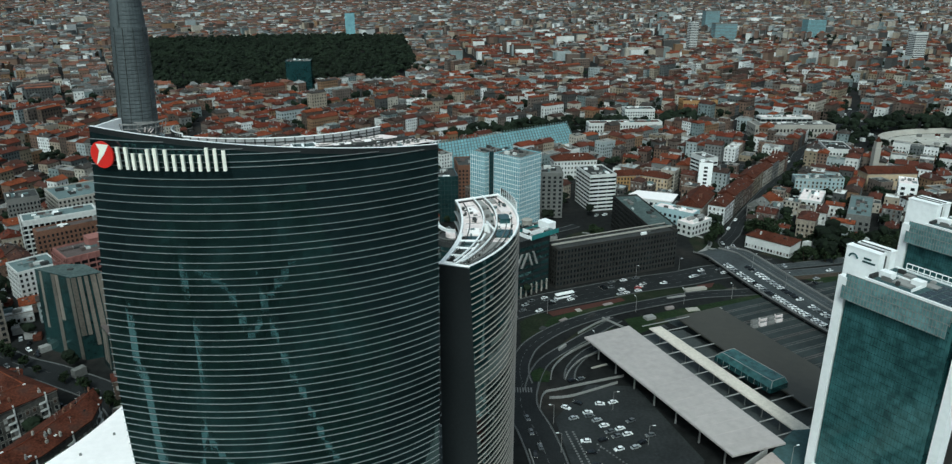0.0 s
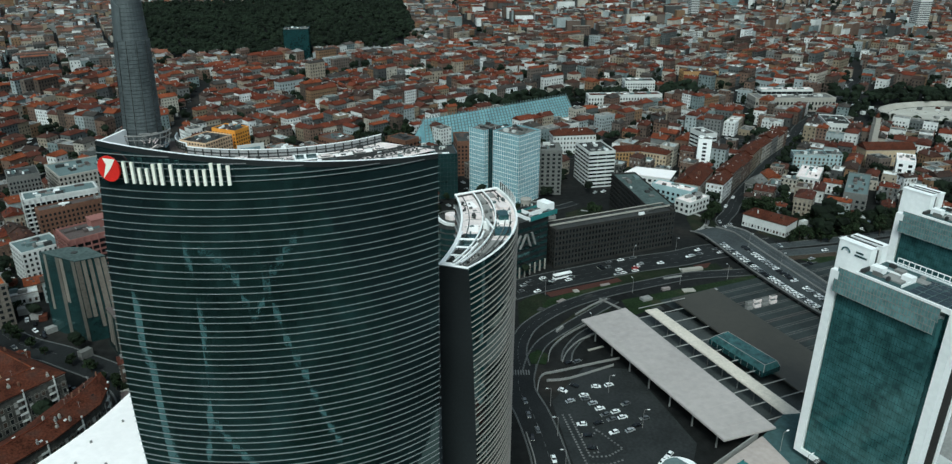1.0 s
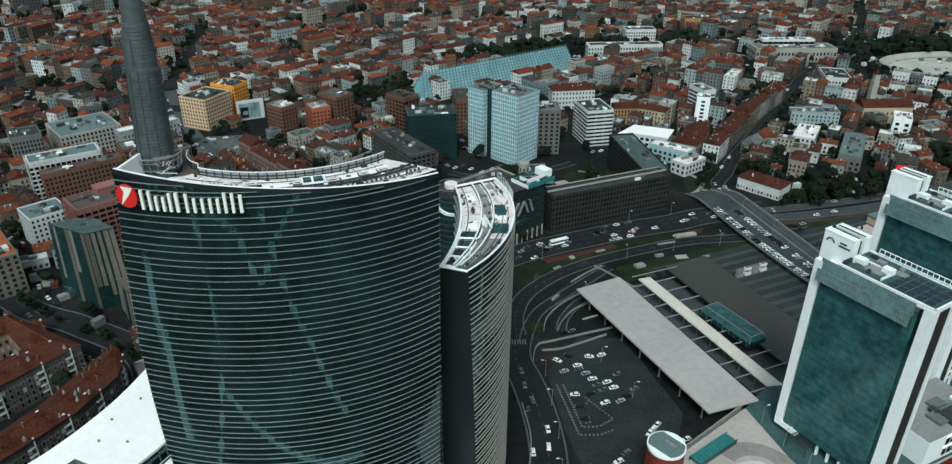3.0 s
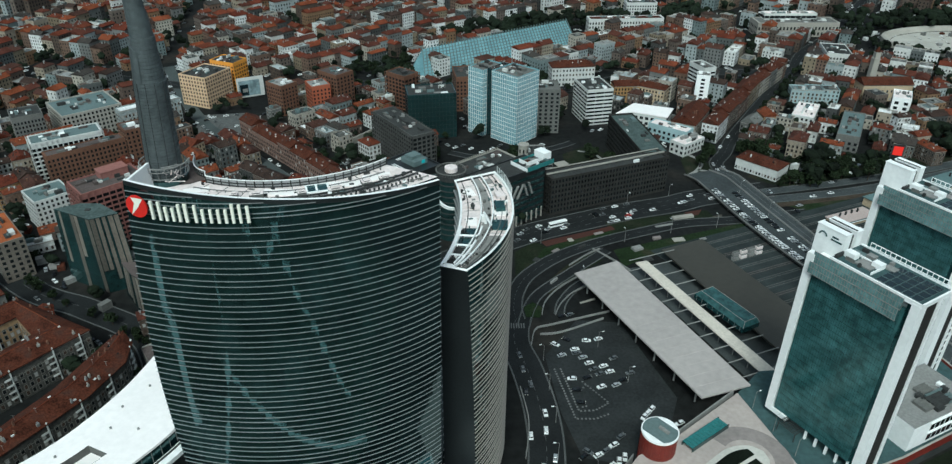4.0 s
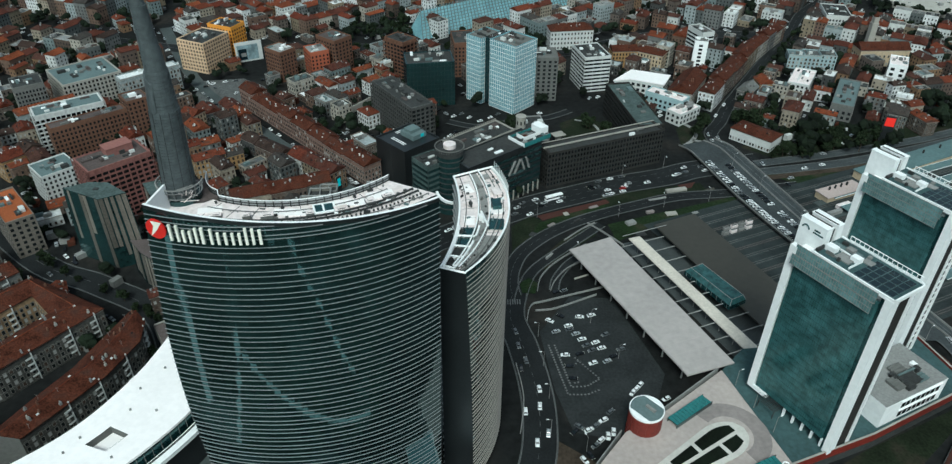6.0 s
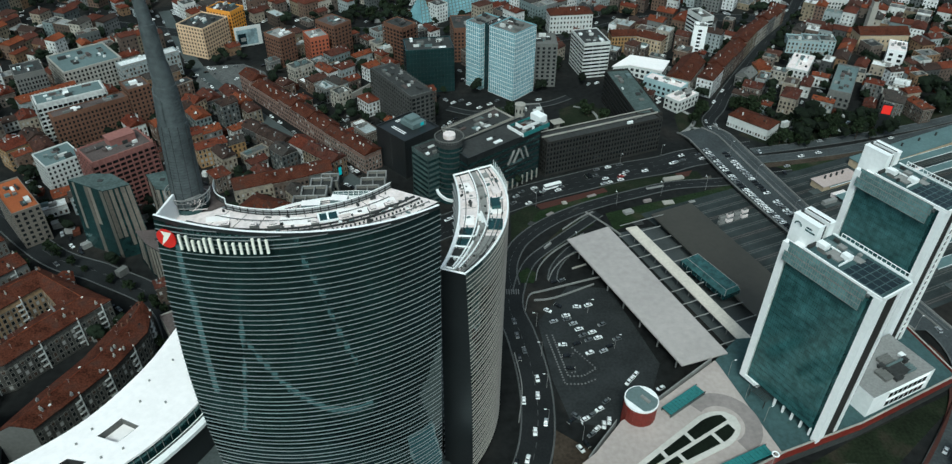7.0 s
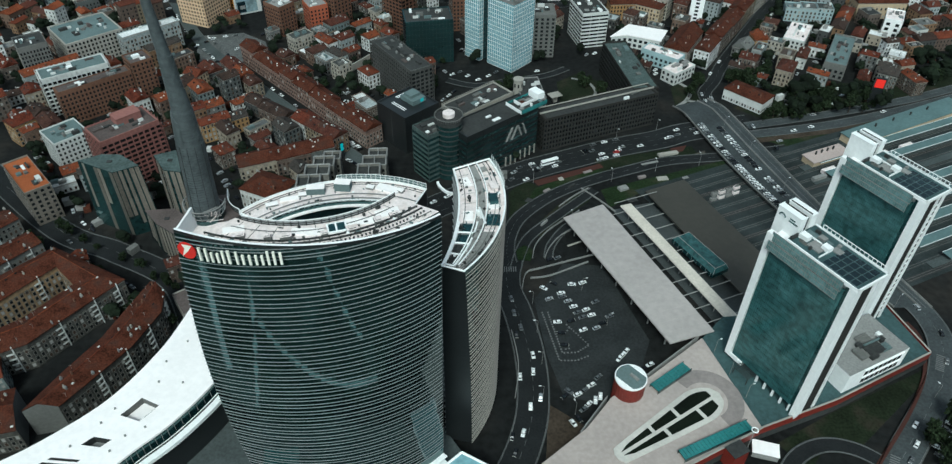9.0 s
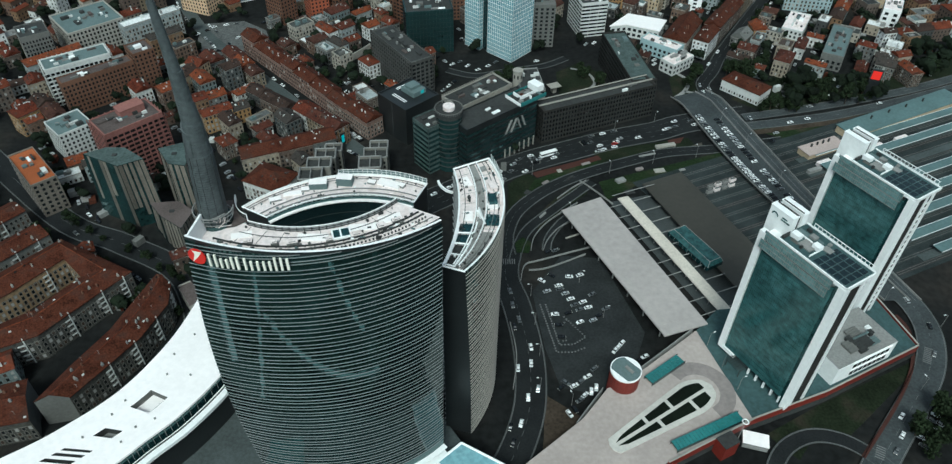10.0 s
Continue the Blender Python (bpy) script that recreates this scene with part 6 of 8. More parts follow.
row(-190, 505, -160, 470, 11, 12, cc, 19, side=1)

# stepped pale houses with roof terraces behind the crescent
for x, y, L, D, h in ((-93, 337, 13, 11, 26), (-90, 349, 14, 10, 25), (-88, 360.5, 12, 10, 23), (-85, 371, 10, 8, 20), (-60, 351, 13, 11, 24), (-58, 363, 14, 10, 22), (-57, 374, 11, 9, 20)):
    ob = thing("terrace_house", x, y, 0, 4, "stepped pale house with framed roof terrace", "house", "stepped houses")
    m, f = Mesh(), Mesh()
    q = corners(0, 0, L, D, 0)
    walls_of(m, q, 0, h)
    f.face([(*p, h - 2.0) for p in q])
    part("outer_wall", m, worn_trim, ob)
    part("terrace_floor", f, dark_concrete, ob)
    m = Mesh()
    for a, b in zip(q, q[1:] + q[:1]):
        m.beam((*a, h), (*b, h), .35)
    m.box(0, 0, h - 2, .5, D, 2.2)
    part("terrace_frame", m, concrete, ob, "pale frame round the terrace")
    m = Mesh()
    windows_on(m, q, 2, h - 2, 3.4, 3.0)
    part("window_panes", m, pane_far, ob, kind="stuff")
    keep_free(x, y, L, D, 4)

# long glass prism building
gp_ = thing("glass_prism_building", -54.0, 682.0, 0, 36.5, "long prism of pale green glass under a sharp pitched roof", "building")
L_, W_, H_ = 196.0, 26.0, 23.0
m = Mesh()
m.face([(0, -W_ / 2, 0), (L_, -W_ / 2, 0), (L_ - 6, 0, H_), (6, 0, H_)]), m.face([(L_, W_ / 2, 0), (0, W_ / 2, 0), (6, 0, H_), (L_ - 6, 0, H_)])
m.face([(0, W_ / 2, 0), (0, -W_ / 2, 0), (6, 0, H_)]), m.face([(L_, -W_ / 2, 0), (L_, W_ / 2, 0), (L_ - 6, 0, H_)])
part("glass_skin", m, blue_glass, gp_)
m = Mesh()
for k in range(50):
    u = k / 49
    for s in (-1, 1):
        m.beam((lerp(0, L_, u), s * W_ / 2, 0), (lerp(6, L_ - 6, u), s * .1, H_ + 2.2), .35)
for z in range(1, 9):
    t = z / 9
    for s in (-1, 1):
        m.beam((6 * t, s * W_ / 2 * (1 - t), H_ * t), (L_ - 6 * t, s * W_ / 2 * (1 - t), H_ * t), .25)
part("roof_ribs", m, pale_roof, gp_, "pale ribs that stand above the ridge", "stuff")
keep_free(50, 758, 200, 40, 36.5)

# palace row, church and campanile, villa, far blocks
office("white_palace_row", "long white palace front with tall dark windows", 171.0, 836.0, 86, 14, 5, 17, white_wall, pane_far, "punched", clay, 4.5, 3.2, "palace", crown=3)
office("grey_palace", "wide grey stone palace with a pale attic", 362.0, 832.0, 92, 26, 1.5, 16, stone, pane_far, "punched", grey_wall, 6.0, 4.0, "palace", crown=4)
office("palace_attic", "pale recessed attic storey of the palace", 358.0, 842.0, 60, 12, 1.5, 22, white_wall, pane_far, "ribbon", roof_white, 5.0, 6, "palace", crown=2)
house(362, 622, 44, 16, 2, 15, "gable", cream_wall, "church with a long red tile roof", 5, clay, "church", "church", "", 7, 4, 0)
ca = thing("campanile", 352.0, 628.0, 0, 2, "slim pale brick bell tower", "bell tower")
m = Mesh()
m.box(0, 0, 0, 5.2, 5.2, 34)
part("shaft", m, stone, ca)
m = Mesh()
m.box(0, 0, 34, 5.8, 5.8, .6), m.box(0, 0, 34.6, 4.4, 4.4, 5), m.box(0, 0, 39.6, 5, 5, .5)
part("belfry", m, stone, ca)
m = Mesh()
m.tube(0, 0, 40.1, 44.5, 2.6, .2, 8)
part("cap", m, clay, ca)
house(204, 470, 31, 17, -45.7, 9, "hip", white_wall, "white villa with columns under a red hipped roof", 3.2, clay, "villa", "villa", "", 4.5, 2.2, 2)
row(276, 609, 315, 602, 14, 13, "pale blue terrace", 31, "flat", "pale blue terraced house with dark windows", wall=material("pale_blue_render", (.32, .40, .41), .9, vary=.12), side=1)
office("orange_palazzo", "orange palazzo with regular windows", 296.0, 975.0, 46, 20, 2, 19, ochre_wall, pane_far, "punched", clay, 3.6, 3.0, "palazzo")
office("white_house_block", "white apartment house with dark windows", 197.0, 884.0, 36, 18, 2, 24, white_wall, pane_far, "punched", dark_concrete, 3.4, 3.0, "apartment block")
for x, y, L, D, h, mt, gl, st_ in ((898, 1530, 26, 22, 62, white_wall, pane_far, "ribbon"), (-278, 1168, 38, 30, 48, teal_dark, teal_dark, "curtain"), (488, 1700, 18, 18, 70, white_wall, pane_far, "ribbon"),
                                  (-354, 2130, 26, 22, 66, blue_glass, blue_glass, "curtain"), (739, 2390, 46, 26, 62, grey_wall, blue_glass, "ribbon"), (650, 1980, 60, 24, 50, grey_wall, blue_glass, "ribbon"), (960, 2150, 55, 30, 48, pale_roof, blue_glass, "ribbon")):
    office("distant_tower", "distant high-rise block above the roofs", x, y, L, D, 8, h, mt, gl, st_, grey_wall, 3.6, 4.0, "tower", crown=2)
# glowing advertising screens
for x, y, z, w, h_, mt, ang, lb in ((295, 466, 15, 6, 6.5, screen_red, -20, "glowing red advertising screen on a dark frame"), (-83.5, 396, 6, 2.2, 5.5, screen_cyan, 45, "small glowing cyan shop screen")):
    ob = thing("advertising_screen", x, y, 0, ang, lb, "screen")
    m = Mesh()
    m.box(0, .4, 0, w * 1.2, .6, z + h_ * 1.2)
    part("frame", m, black_wall, ob)
    m = Mesh()
    m.box(0, 0, z, w, .1, h_)
    part("lit_panel", m, mt, ob)

# hoarding beside the ochre block
hb = thing("advertising_hoarding", -195.0, 614.0, 0, 28, "large white hoarding with dark blue picture panel", "hoarding")
m = Mesh()
m.box(0, 0, 1.5, 23, .8, 17.5)
part("board", m, white_wall, hb)
m = Mesh()
m.box(-1.0, -.45, 2.8, 18, .1, 13.5)
part("picture_panel", m, material("faded_blue_print", (.20, .27, .29), .7, vary=.4, fine=.4, coarse=.12), hb, "faded blue picture panel")
m = Mesh()
m.box(-5.5, -.54, 3.5, 7, .06, 9.5)
part("picture_patch", m, solar, hb, "dark picture patch")
m = Mesh()
m.box(-4.8, -.62, 6.2, 4.5, .06, 3.2)
part("picture_bar", m, concrete, hb)
for dx in (-9, -3, 3, 9):
    m = Mesh()
    m.box(dx, .8, 0, .5, .6, 15)
    part("post", m, dark_concrete, hb)
keep_free(-192, 612, 21, 4, 48, 5)
keep_free(-186, 596, 20, 24, 48, 3)
# curved pale ramp wall behind the street row
m = Mesh()
cw = smooth_line([(-110, 513), (-104, 506), (-94, 512), (-86, 522), (-80, 531)], 6)
m.grid([[(*p, 0), (*p, 5.5), (*q, 5.5), (*q, 0)] for p, q in zip(offset(cw, .5), offset(cw, -.5))], 0)
tagged(part("ramp_wall", m, stone), "curved pale ramp wall between the houses", "wall", kind="structure")
keep_free(-95, 515, 34, 9, 42, 0)

# ---- the town beyond ----
lanes = []


def lane(half, *pts):
    for a, b in zip(pts, pts[1:]):
        lanes.append((a, b, half))


lane(9, (-60, 385), (-77, 398), (-186, 517), (-235, 580), (-300, 700), (-360, 1000))
lane(10, (-330, 400), (-225, 318), (-150, 262), (-128, 235))
lane(6, (177, 462), (176, 482), (188, 502), (206, 536), (264, 628), (313, 702), (346, 759), (420, 850), (520, 1000), (640, 1250))
lane(13, (-420, 690), (-235, 640), (-60, 655), (70, 640), (180, 690), (300, 690))
lane(10, (-235, 580), (-420, 560))
lane(10, (60, 640), (95, 600), (60, 500), (45, 440))
lane(14, (-150, 1050), (120, 1000), (420, 870), (560, 930))
lane(9, (-260, 440), (-215, 415), (-180, 395), (-130, 320))
lane(8, (-20, 440), (-10, 470), (-20, 640))


def near_lane(x, y, pad=0.0):
    for (ax, ay), (bx, by), half in lanes:
        dx, dy = bx - ax, by - ay
        t = min(max(((x - ax) * dx + (y - ay) * dy) / (dx * dx + dy * dy), 0), 1)
        if math.hypot(x - ax - t * dx, y - ay - t * dy) < half + pad:
            return True
    return False


def inside(x, y, poly):
    hit_ = False
    for (x0, y0), (x1, y1) in zip(poly, poly[1:] + poly[:1]):
        if (y0 > y) != (y1 > y) and x < (x1 - x0) * (y - y0) / (y1 - y0) + x0:
            hit_ = not hit_
    return hit_


piazza = [(-226, 572), (-192, 578), (-170, 562), (-160, 534), (-178, 528), (-190, 520), (-212, 520), (-222, 545)]
open_land = [piazza, [(-100, 330), (-100, 366), (-84, 384), (-62, 412), (-40, 400), (-18, 388), (0, 345), (-25, 308), (-75, 312)], [(-27, 440), (-5, 400), (38, 397), (120, 424), (133, 445), (128, 500), (108, 545), (70, 535), (20, 515), (-8, 522), (-26, 500)],
             [(-150, -2000), (-150, 120), (-140, 240), (-122, 295), (-75, 312), (-25, 308), (0, 345), (38, 398), (120, 425), (132, 445), (128, 500), (168, 512), (185, 506), (215, 492), (225, 462), (310, 470), (440, 520), (1200, 820), (3000, 1500), (3000, -2000)]]
parks = [[(-900, 1950), (-560, 1180), (-330, 1150), (-140, 1290), (-120, 1500), (-200, 2050), (-420, 2100)], [(-95, 655), (-52, 690), (-52, 720), (-120, 690)], [(222, 443), (300, 457), (296, 478), (250, 490), (232, 478)],
         [(400, 730), (640, 700), (700, 860), (560, 900), (430, 880)], [(-30, 800), (60, 800), (300, 880), (280, 920), (0, 850)], [(330, 480), (420, 520), (400, 545), (350, 530)], [(1000, 1350), (1500, 1500), (1400, 1700), (1000, 1600)]]


def buildable(x, y, pad=0.0):
    return not (any(inside(x, y, p) for p in open_land) or any(inside(x, y, p) for p in parks) or near_lane(x, y, pad) or taken(x, y, pad))


def in_view(x, y, pad=60):
    return y > 150 and abs(x) < 0.70 * y + pad + 40


W, T, TF, F, P, FW = Mesh(), Mesh(), Mesh(), Mesh(), Mesh(), Mesh()      # joined houses farther off
B, BF = Mesh(), Mesh()
near_houses = 0
seeds = [(rng.uniform(-2800, 2800), rng.uniform(200, 4300), rng.choice((42, 46, 38, 50, 8, 14, 70, 62, 30))) for _ in range(90)]
seeds += [(-300, 480, 43), (-150, 480, 44), (0, 560, 40), (150, 620, 58), (260, 640, 58), (-200, 760, 45), (100, 800, 36), (350, 700, 57)]


town_cells = {}


def clear_of_town(x, y, L, D, ang):
    """Whether a footprint's sample points miss every house set so far."""
    pts = [p for f in (1.0, .55) for p in corners(x, y, L * f, D * f, ang)] + [(x, y)]
    for px, py in pts:
        for cx, cy, c, s, a, b in town_cells.get((int(px // 25), int(py // 25)), ()):
            dx, dy = px - cx, py - cy
            if abs(c * dx + s * dy) < a and abs(c * dy - s * dx) < b:
                return False
    return True


def one_house(x, y, L, D, ang, h, r, far):
    """Adds a house to the joined town, or as a thing of its own where it is near."""
    global near_houses
    if not in_view(x, y):
        return
    q = corners(x, y, L, D, ang)
    if not buildable(x, y, 1) or any(not buildable(px, py, -2.5) for px, py in q):
        return
    c_, s_ = math.cos(radians(ang)), math.sin(radians(ang))
    entry = (x, y, c_, s_, L / 2 - .2, D / 2 - .2)
    for cell in {(int((x + i * 12) // 25), int((y + j * 12) // 25)) for i in (-1, 0, 1) for j in (-1, 0, 1)}:
        town_cells.setdefault(cell, []).append(entry)
    d = math.hypot(x, y)
    style = r.random()
    if d < 640 and near_houses < 190 and L > 7:
        near_houses += 1
        house(x, y, L, D, ang, h, "flat" if style > .7 else ("hip" if style < .12 else "gable"), None,
              "flat-roofed plastered town house" if style > .7 else "plastered town house with a clay tile roof", chimneys=r.randint(1, 3))
        return
    walls_of(W, q, 0, h)
    if style > (.66 if d > 1300 else .78) - (.16 if x > 60 else 0):
        flat_roof(F, FW, q, h)
        for _ in range(r.randint(1, 3)):
            bx, by = lerp(q[0][0], q[2][0], r.uniform(.25, .75)), lerp(q[1][1], q[3][1], r.uniform(.25, .75))
            B.box(bx, by, h - .8, r.uniform(1.5, 4), r.uniform(1.5, 3), r.uniform(.8, 2.6), ang, 0, None, False)
    else:
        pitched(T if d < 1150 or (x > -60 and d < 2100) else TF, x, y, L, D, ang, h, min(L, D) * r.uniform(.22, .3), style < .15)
        if d < 1800:
            for _ in range(r.randint(1, 3)):
                t, s = r.uniform(.1, .9), r.uniform(.3, .7)
                bx = lerp(lerp(q[0][0], q[1][0], t), lerp(q[3][0], q[2][0], t), s)
                by = lerp(lerp(q[0][1], q[1][1], t), lerp(q[3][1], q[2][1], t), s)
                B.box(bx, by, h + .5, .9, .9, min(L, D) * .2 + 1.0, ang, 0, None, False)
    if d < 1500:
        big = 1.0 if d < 900 else 1.25
        windows_on(P, q, 0, h, 3.3 * big, 2.9 * big, 1.15 * big, 1.75 * big, .06, skip=.06, r=r)


def town_block(bx, by, bw, bd, ang, r):
    d = math.hypot(bx, by)
    c, s = math.cos(radians(ang)), math.sin(radians(ang))
    def put(u, v, L, D, h, turn=0):
        one_house(bx + c * u - s * v, by + s * u + c * v, L, D, ang + turn, h, r, d > 900)
    kind = r.random()
    base = r.uniform(12, 18) if d < 1500 else r.uniform(11, 17)
    if kind < (.10 if d < 900 else .16) + (.12 if bx > 150 and d > 800 else 0):
        # free-standing modern slabs
        n = r.randint(1, 3)
        for k in range(n):
            put(0, -bd / 2 + (k + .5) * bd / n, bw * r.uniform(.35, .7), min(bd / n * .5, 12), r.uniform(17, 27))
        return
    dep = r.uniform(10.5, 13)
    step = 1.0 if d < 2400 else 1.6
    for v in (-bd / 2 + dep / 2, bd / 2 - dep / 2):
        u = -bw / 2
        while u < bw / 2 - 5:
            w = min(r.uniform(11, 19) * step, bw / 2 - u)
            put(u + w / 2, v, w - .05, dep, base + r.uniform(-3.5, 3.5))
            u += w
    for u in (-bw / 2 + dep / 2, bw / 2 - dep / 2):
        v = -bd / 2 + dep
        while v < bd / 2 - dep - 5:
            w = min(r.uniform(11, 19) * step, bd / 2 - dep - v)
            put(u, v + w / 2, dep, w - .05, base + r.uniform(-3.5, 3.5))
            v += w
    if d < 2200:
        for _ in range(r.randint(1, 3)):
            put(r.uniform(-.22, .22) * bw, r.uniform(-.15, .15) * bd, r.uniform(6, 15), r.uniform(5, 9), r.uniform(4, 11))


placed = []
grid = {}
for si, (sx, sy, ang) in enumerate(seeds):
    c, s = math.cos(radians(ang)), math.sin(radians(ang))
    span = 9 if sy < 1000 else 13
    for i in range(-span, span + 1):
        for j in range(-span, span + 1):
            r = random.Random(si * 10007 + i * 131 + j)
            bw, bd = r.uniform(52, 70), r.uniform(40, 54)
            u, v = i * 76 + r.uniform(-3, 3), j * 60 + r.uniform(-3, 3)
            x, y = sx + c * u - s * v, sy + s * u + c * v
            if not (170 < y < 4350) or not in_view(x, y, 90):
                continue
            if min(range(len(seeds)), key=lambda k: (seeds[k][0] - x) ** 2 + (seeds[k][1] - y) ** 2) != si:
                continue
            if any(inside(x, y, p) for p in open_land):
                continue
            cell = (int(x // 80), int(y // 80))
            if any(math.hypot(px - x, py - y) < 56 for a in (-1, 0, 1) for b in (-1, 0, 1) for px, py in grid.get((cell[0] + a, cell[1] + b), ())):
                continue
            grid.setdefault(cell, []).append((x, y))
            placed.append((x, y, bw, bd, ang, si * 10007 + i * 131 + j))
for x, y, bw, bd, ang, sd in sorted(placed, key=lambda b: math.hypot(b[0], b[1])):
    town_block(x, y, bw, bd, ang, random.Random(sd + 5))
frng = random.Random(21)
for _ in range(7500):
    y = 230 + 1000 * frng.random() ** 1.3
    x = frng.uniform(-.72, .72) * y
    if any(inside(x, y, p) for p in open_land):
        continue
    k = min(range(len(seeds)), key=lambda i: (seeds[i][0] - x) ** 2 + (seeds[i][1] - y) ** 2)
    L, D, ang = frng.uniform(9, 19), frng.uniform(7, 12), seeds[k][2] + frng.choice((0, 90)) + frng.uniform(-4, 4)
    if clear_of_town(x, y, L + 2.5, D + 2.5, ang):
        one_house(x, y, L, D, ang, frng.uniform(5, 16), frng, False)
town = thing("distant_town", label="dense old town of plastered houses with red tile roofs", category="town", kind="stuff")
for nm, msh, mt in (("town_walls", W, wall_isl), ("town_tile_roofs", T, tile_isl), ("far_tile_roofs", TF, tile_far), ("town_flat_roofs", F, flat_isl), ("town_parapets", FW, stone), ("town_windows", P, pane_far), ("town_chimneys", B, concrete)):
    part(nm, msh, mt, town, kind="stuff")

# ---- roads, lawns, tracks and the bridge ----
kerb_stone = material("dull_kerb_stone", (.085, .088, .086), .9, vary=.25)


def ribbon(line, w0, w1, z):
    m = Mesh()
    m.strip([(*p, z) for p in offset(line, w0)], [(*p, z) for p in offset(line, w1)])
    return m


def road(name, pts, half, z, label, lines=(0.0,), edge=True, mat_=None, steps=8):
    ln = smooth_line(pts, steps)
    setting(name, ribbon(ln, half, -half, z), mat_ or asphalt, label, "road")
    m = Mesh()
    for o in lines:
        c = offset(ln, o)
        for k in range(0, len(c) - 1, 2):
            m.strip([(*p, z + .03) for p in offset(c[k:k + 2], .07)], [(*p, z + .03) for p in offset(c[k:k + 2], -.07)])
    if edge:
        for o in (half - .4, -half + .4):
            c = offset(ln, o)
            m.strip([(*p, z + .03) for p in offset(c, .1)], [(*p, z + .03) for p in offset(c, -.1)])
    if m.f:
        setting(name + "_marking", m, lane_paint, "white road markings", "marking")
    k = Mesh()
    for o in (half, -half):
        c = offset(ln, o)
        a, b = offset(c, .2), offset(c, -.2)
        k.strip([(*p, z + .14) for p in a], [(*p, z + .14) for p in b]), k.strip([(*p, z - .1) for p in a], [(*p, z + .14) for p in a]), k.strip([(*p, z + .14) for p in b], [(*p, z - .1) for p in b])
    setting(name + "_kerb", k, kerb_stone, "raised concrete kerbs", "kerb")


def patch(name, poly, z, mt, label, cat):
    m = Mesh()
    m.prism(poly, z - .3, z, 0)
    setting(name, m, mt, label, cat)


def ccw(poly):
    a = sum(p[0] * q[1] - q[0] * p[1] for p, q in zip(poly, poly[1:] + poly[:1]))
    return poly if a > 0 else poly[::-1]


patch("lawn_station", ccw([(82, 363), (108, 373), (169, 396), (173, 372), (142, 366), (129, 370), (106, 360), (85, 345)]), .12, grass_m, "dark green lawn beside the platforms", "lawn")
patch("lawn_boulevard", ccw([(32, 344), (41, 364), (74, 386), (147, 409), (154, 402), (90, 381), (60, 365), (40, 343)]), .12, grass_m, "dark lawn between the roads", "lawn")
patch("lawn_island", ccw([(27, 298), (34, 298), (36, 306), (31, 311), (26, 306)]), .3, grass_m, "small green traffic island", "lawn")
patch("lawn_ramp", ccw([(146, 168), (157, 181), (170, 178), (214, 213), (219, 222), (165, 197), (135, 181)]), .12, turf, "dark green slope below the red wall", "lawn")
patch("lawn_park", ccw([(150, 462), (170, 468), (172, 480), (160, 500), (152, 490)]), .1, turf, "dark lawn beside the bridge head", "lawn")
patch("lawn_villa", ccw([(192, 462), (215, 442), (300, 462), (420, 520), (400, 535), (300, 500), (235, 495)]), .1, turf, "dark park lawn beyond the bridge", "lawn")
patch("lawn_tracks", ccw([(195, 424), (260, 436), (360, 470), (350, 462), (262, 424), (215, 412)]), .1, grass_m, "dark grass strip beside the tracks", "lawn")
patch("lawn_corner", ccw([(23, 322), (24, 360), (36, 372), (50, 361), (36, 346), (28, 330)]), .09, turf, "dark turf between the boulevard and the ramp", "lawn")
patch("lawn_inner", ccw([(34, 322), (54, 348), (68, 359), (74, 352), (56, 336), (42, 318)]), .105, turf, "dark turf inside the bus ramp", "lawn")
patch("lawn_bridge", ccw([(82, 395), (133, 408), (150, 412), (152, 404), (116, 391), (84, 383)]), .135, turf, "dark turf beside the boulevard", "lawn")
patch("earth_bridge", ccw([(135, 395), (158, 407), (157, 397), (128, 391)]), .15, material("pale_dry_earth", (.085, .078, .066), .95, vary=.4, fine=.6), "pale dry earth by the bridge", "earth")
patch("earth_red", ccw([(135, 409), (147, 413), (143, 406), (135, 404)]), .15, red_brick, "red-brown earth by the bridge", "earth")
patch("earth_strip", ccw([(40, 372), (85, 391), (87, 387), (43, 367)]), .16, red_brick, "red-brown earth strip", "path")
patch("earth_site", ccw([(36, 202), (52, 190), (42, 170), (31, 160), (34, 180)]), .1, earth, "bare brown building earth", "earth")
patch("forecourt", ccw([(34, 268), (52, 296), (74, 294), (90, 240), (80, 215), (62, 202), (44, 206), (38, 230)]), .08, material("car_park_asphalt", (.026, .028, .0285), .85, vary=.3, fine=.8, coarse=.08), "asphalt car park before the station", "car park")
patch("platform_floor", ccw([(86, 343), (128, 246), (168, 262), (130, 356)]), .2, material("dark_platform", (.05, .056, .056), .7, vary=.3), "dark platform floor between the canopies", "platform")
road("road_tower", [(22, 300), (20, 279), (25, 259), (29, 235), (30, 212), (27, 189), (17, 164), (0, 140), (-40, 85)], 7.5, .10, "curving two-way road below the tower", (0.0,))
road("road_ramp", [(22, 296), (21, 306), (23, 320), (30, 336), (48, 355), (73, 371), (107, 386), (132, 395), (168, 400), (215, 410)], 4.5, .16, "curving ramp road round the lawns", (0.0,))
road("road_loop", [(25, 290), (29, 306), (36, 320), (54, 339), (67, 352), (78, 363)], 3.2, .18, "inner bus ramp", ())
road("road_loop_inner", [(44, 300), (47, 312), (58, 328), (76, 340)], 2.6, .18, "narrow bus lane by the forecourt", ())
road("road_boulevard", [(-60, 318), (-20, 346), (6, 364), (22, 375), (42, 386), (67, 397), (98, 410), (129, 420), (152, 430), (200, 442)], 10.5, .12, "wide boulevard before the offices", (-5.2, 0.0, 5.2))
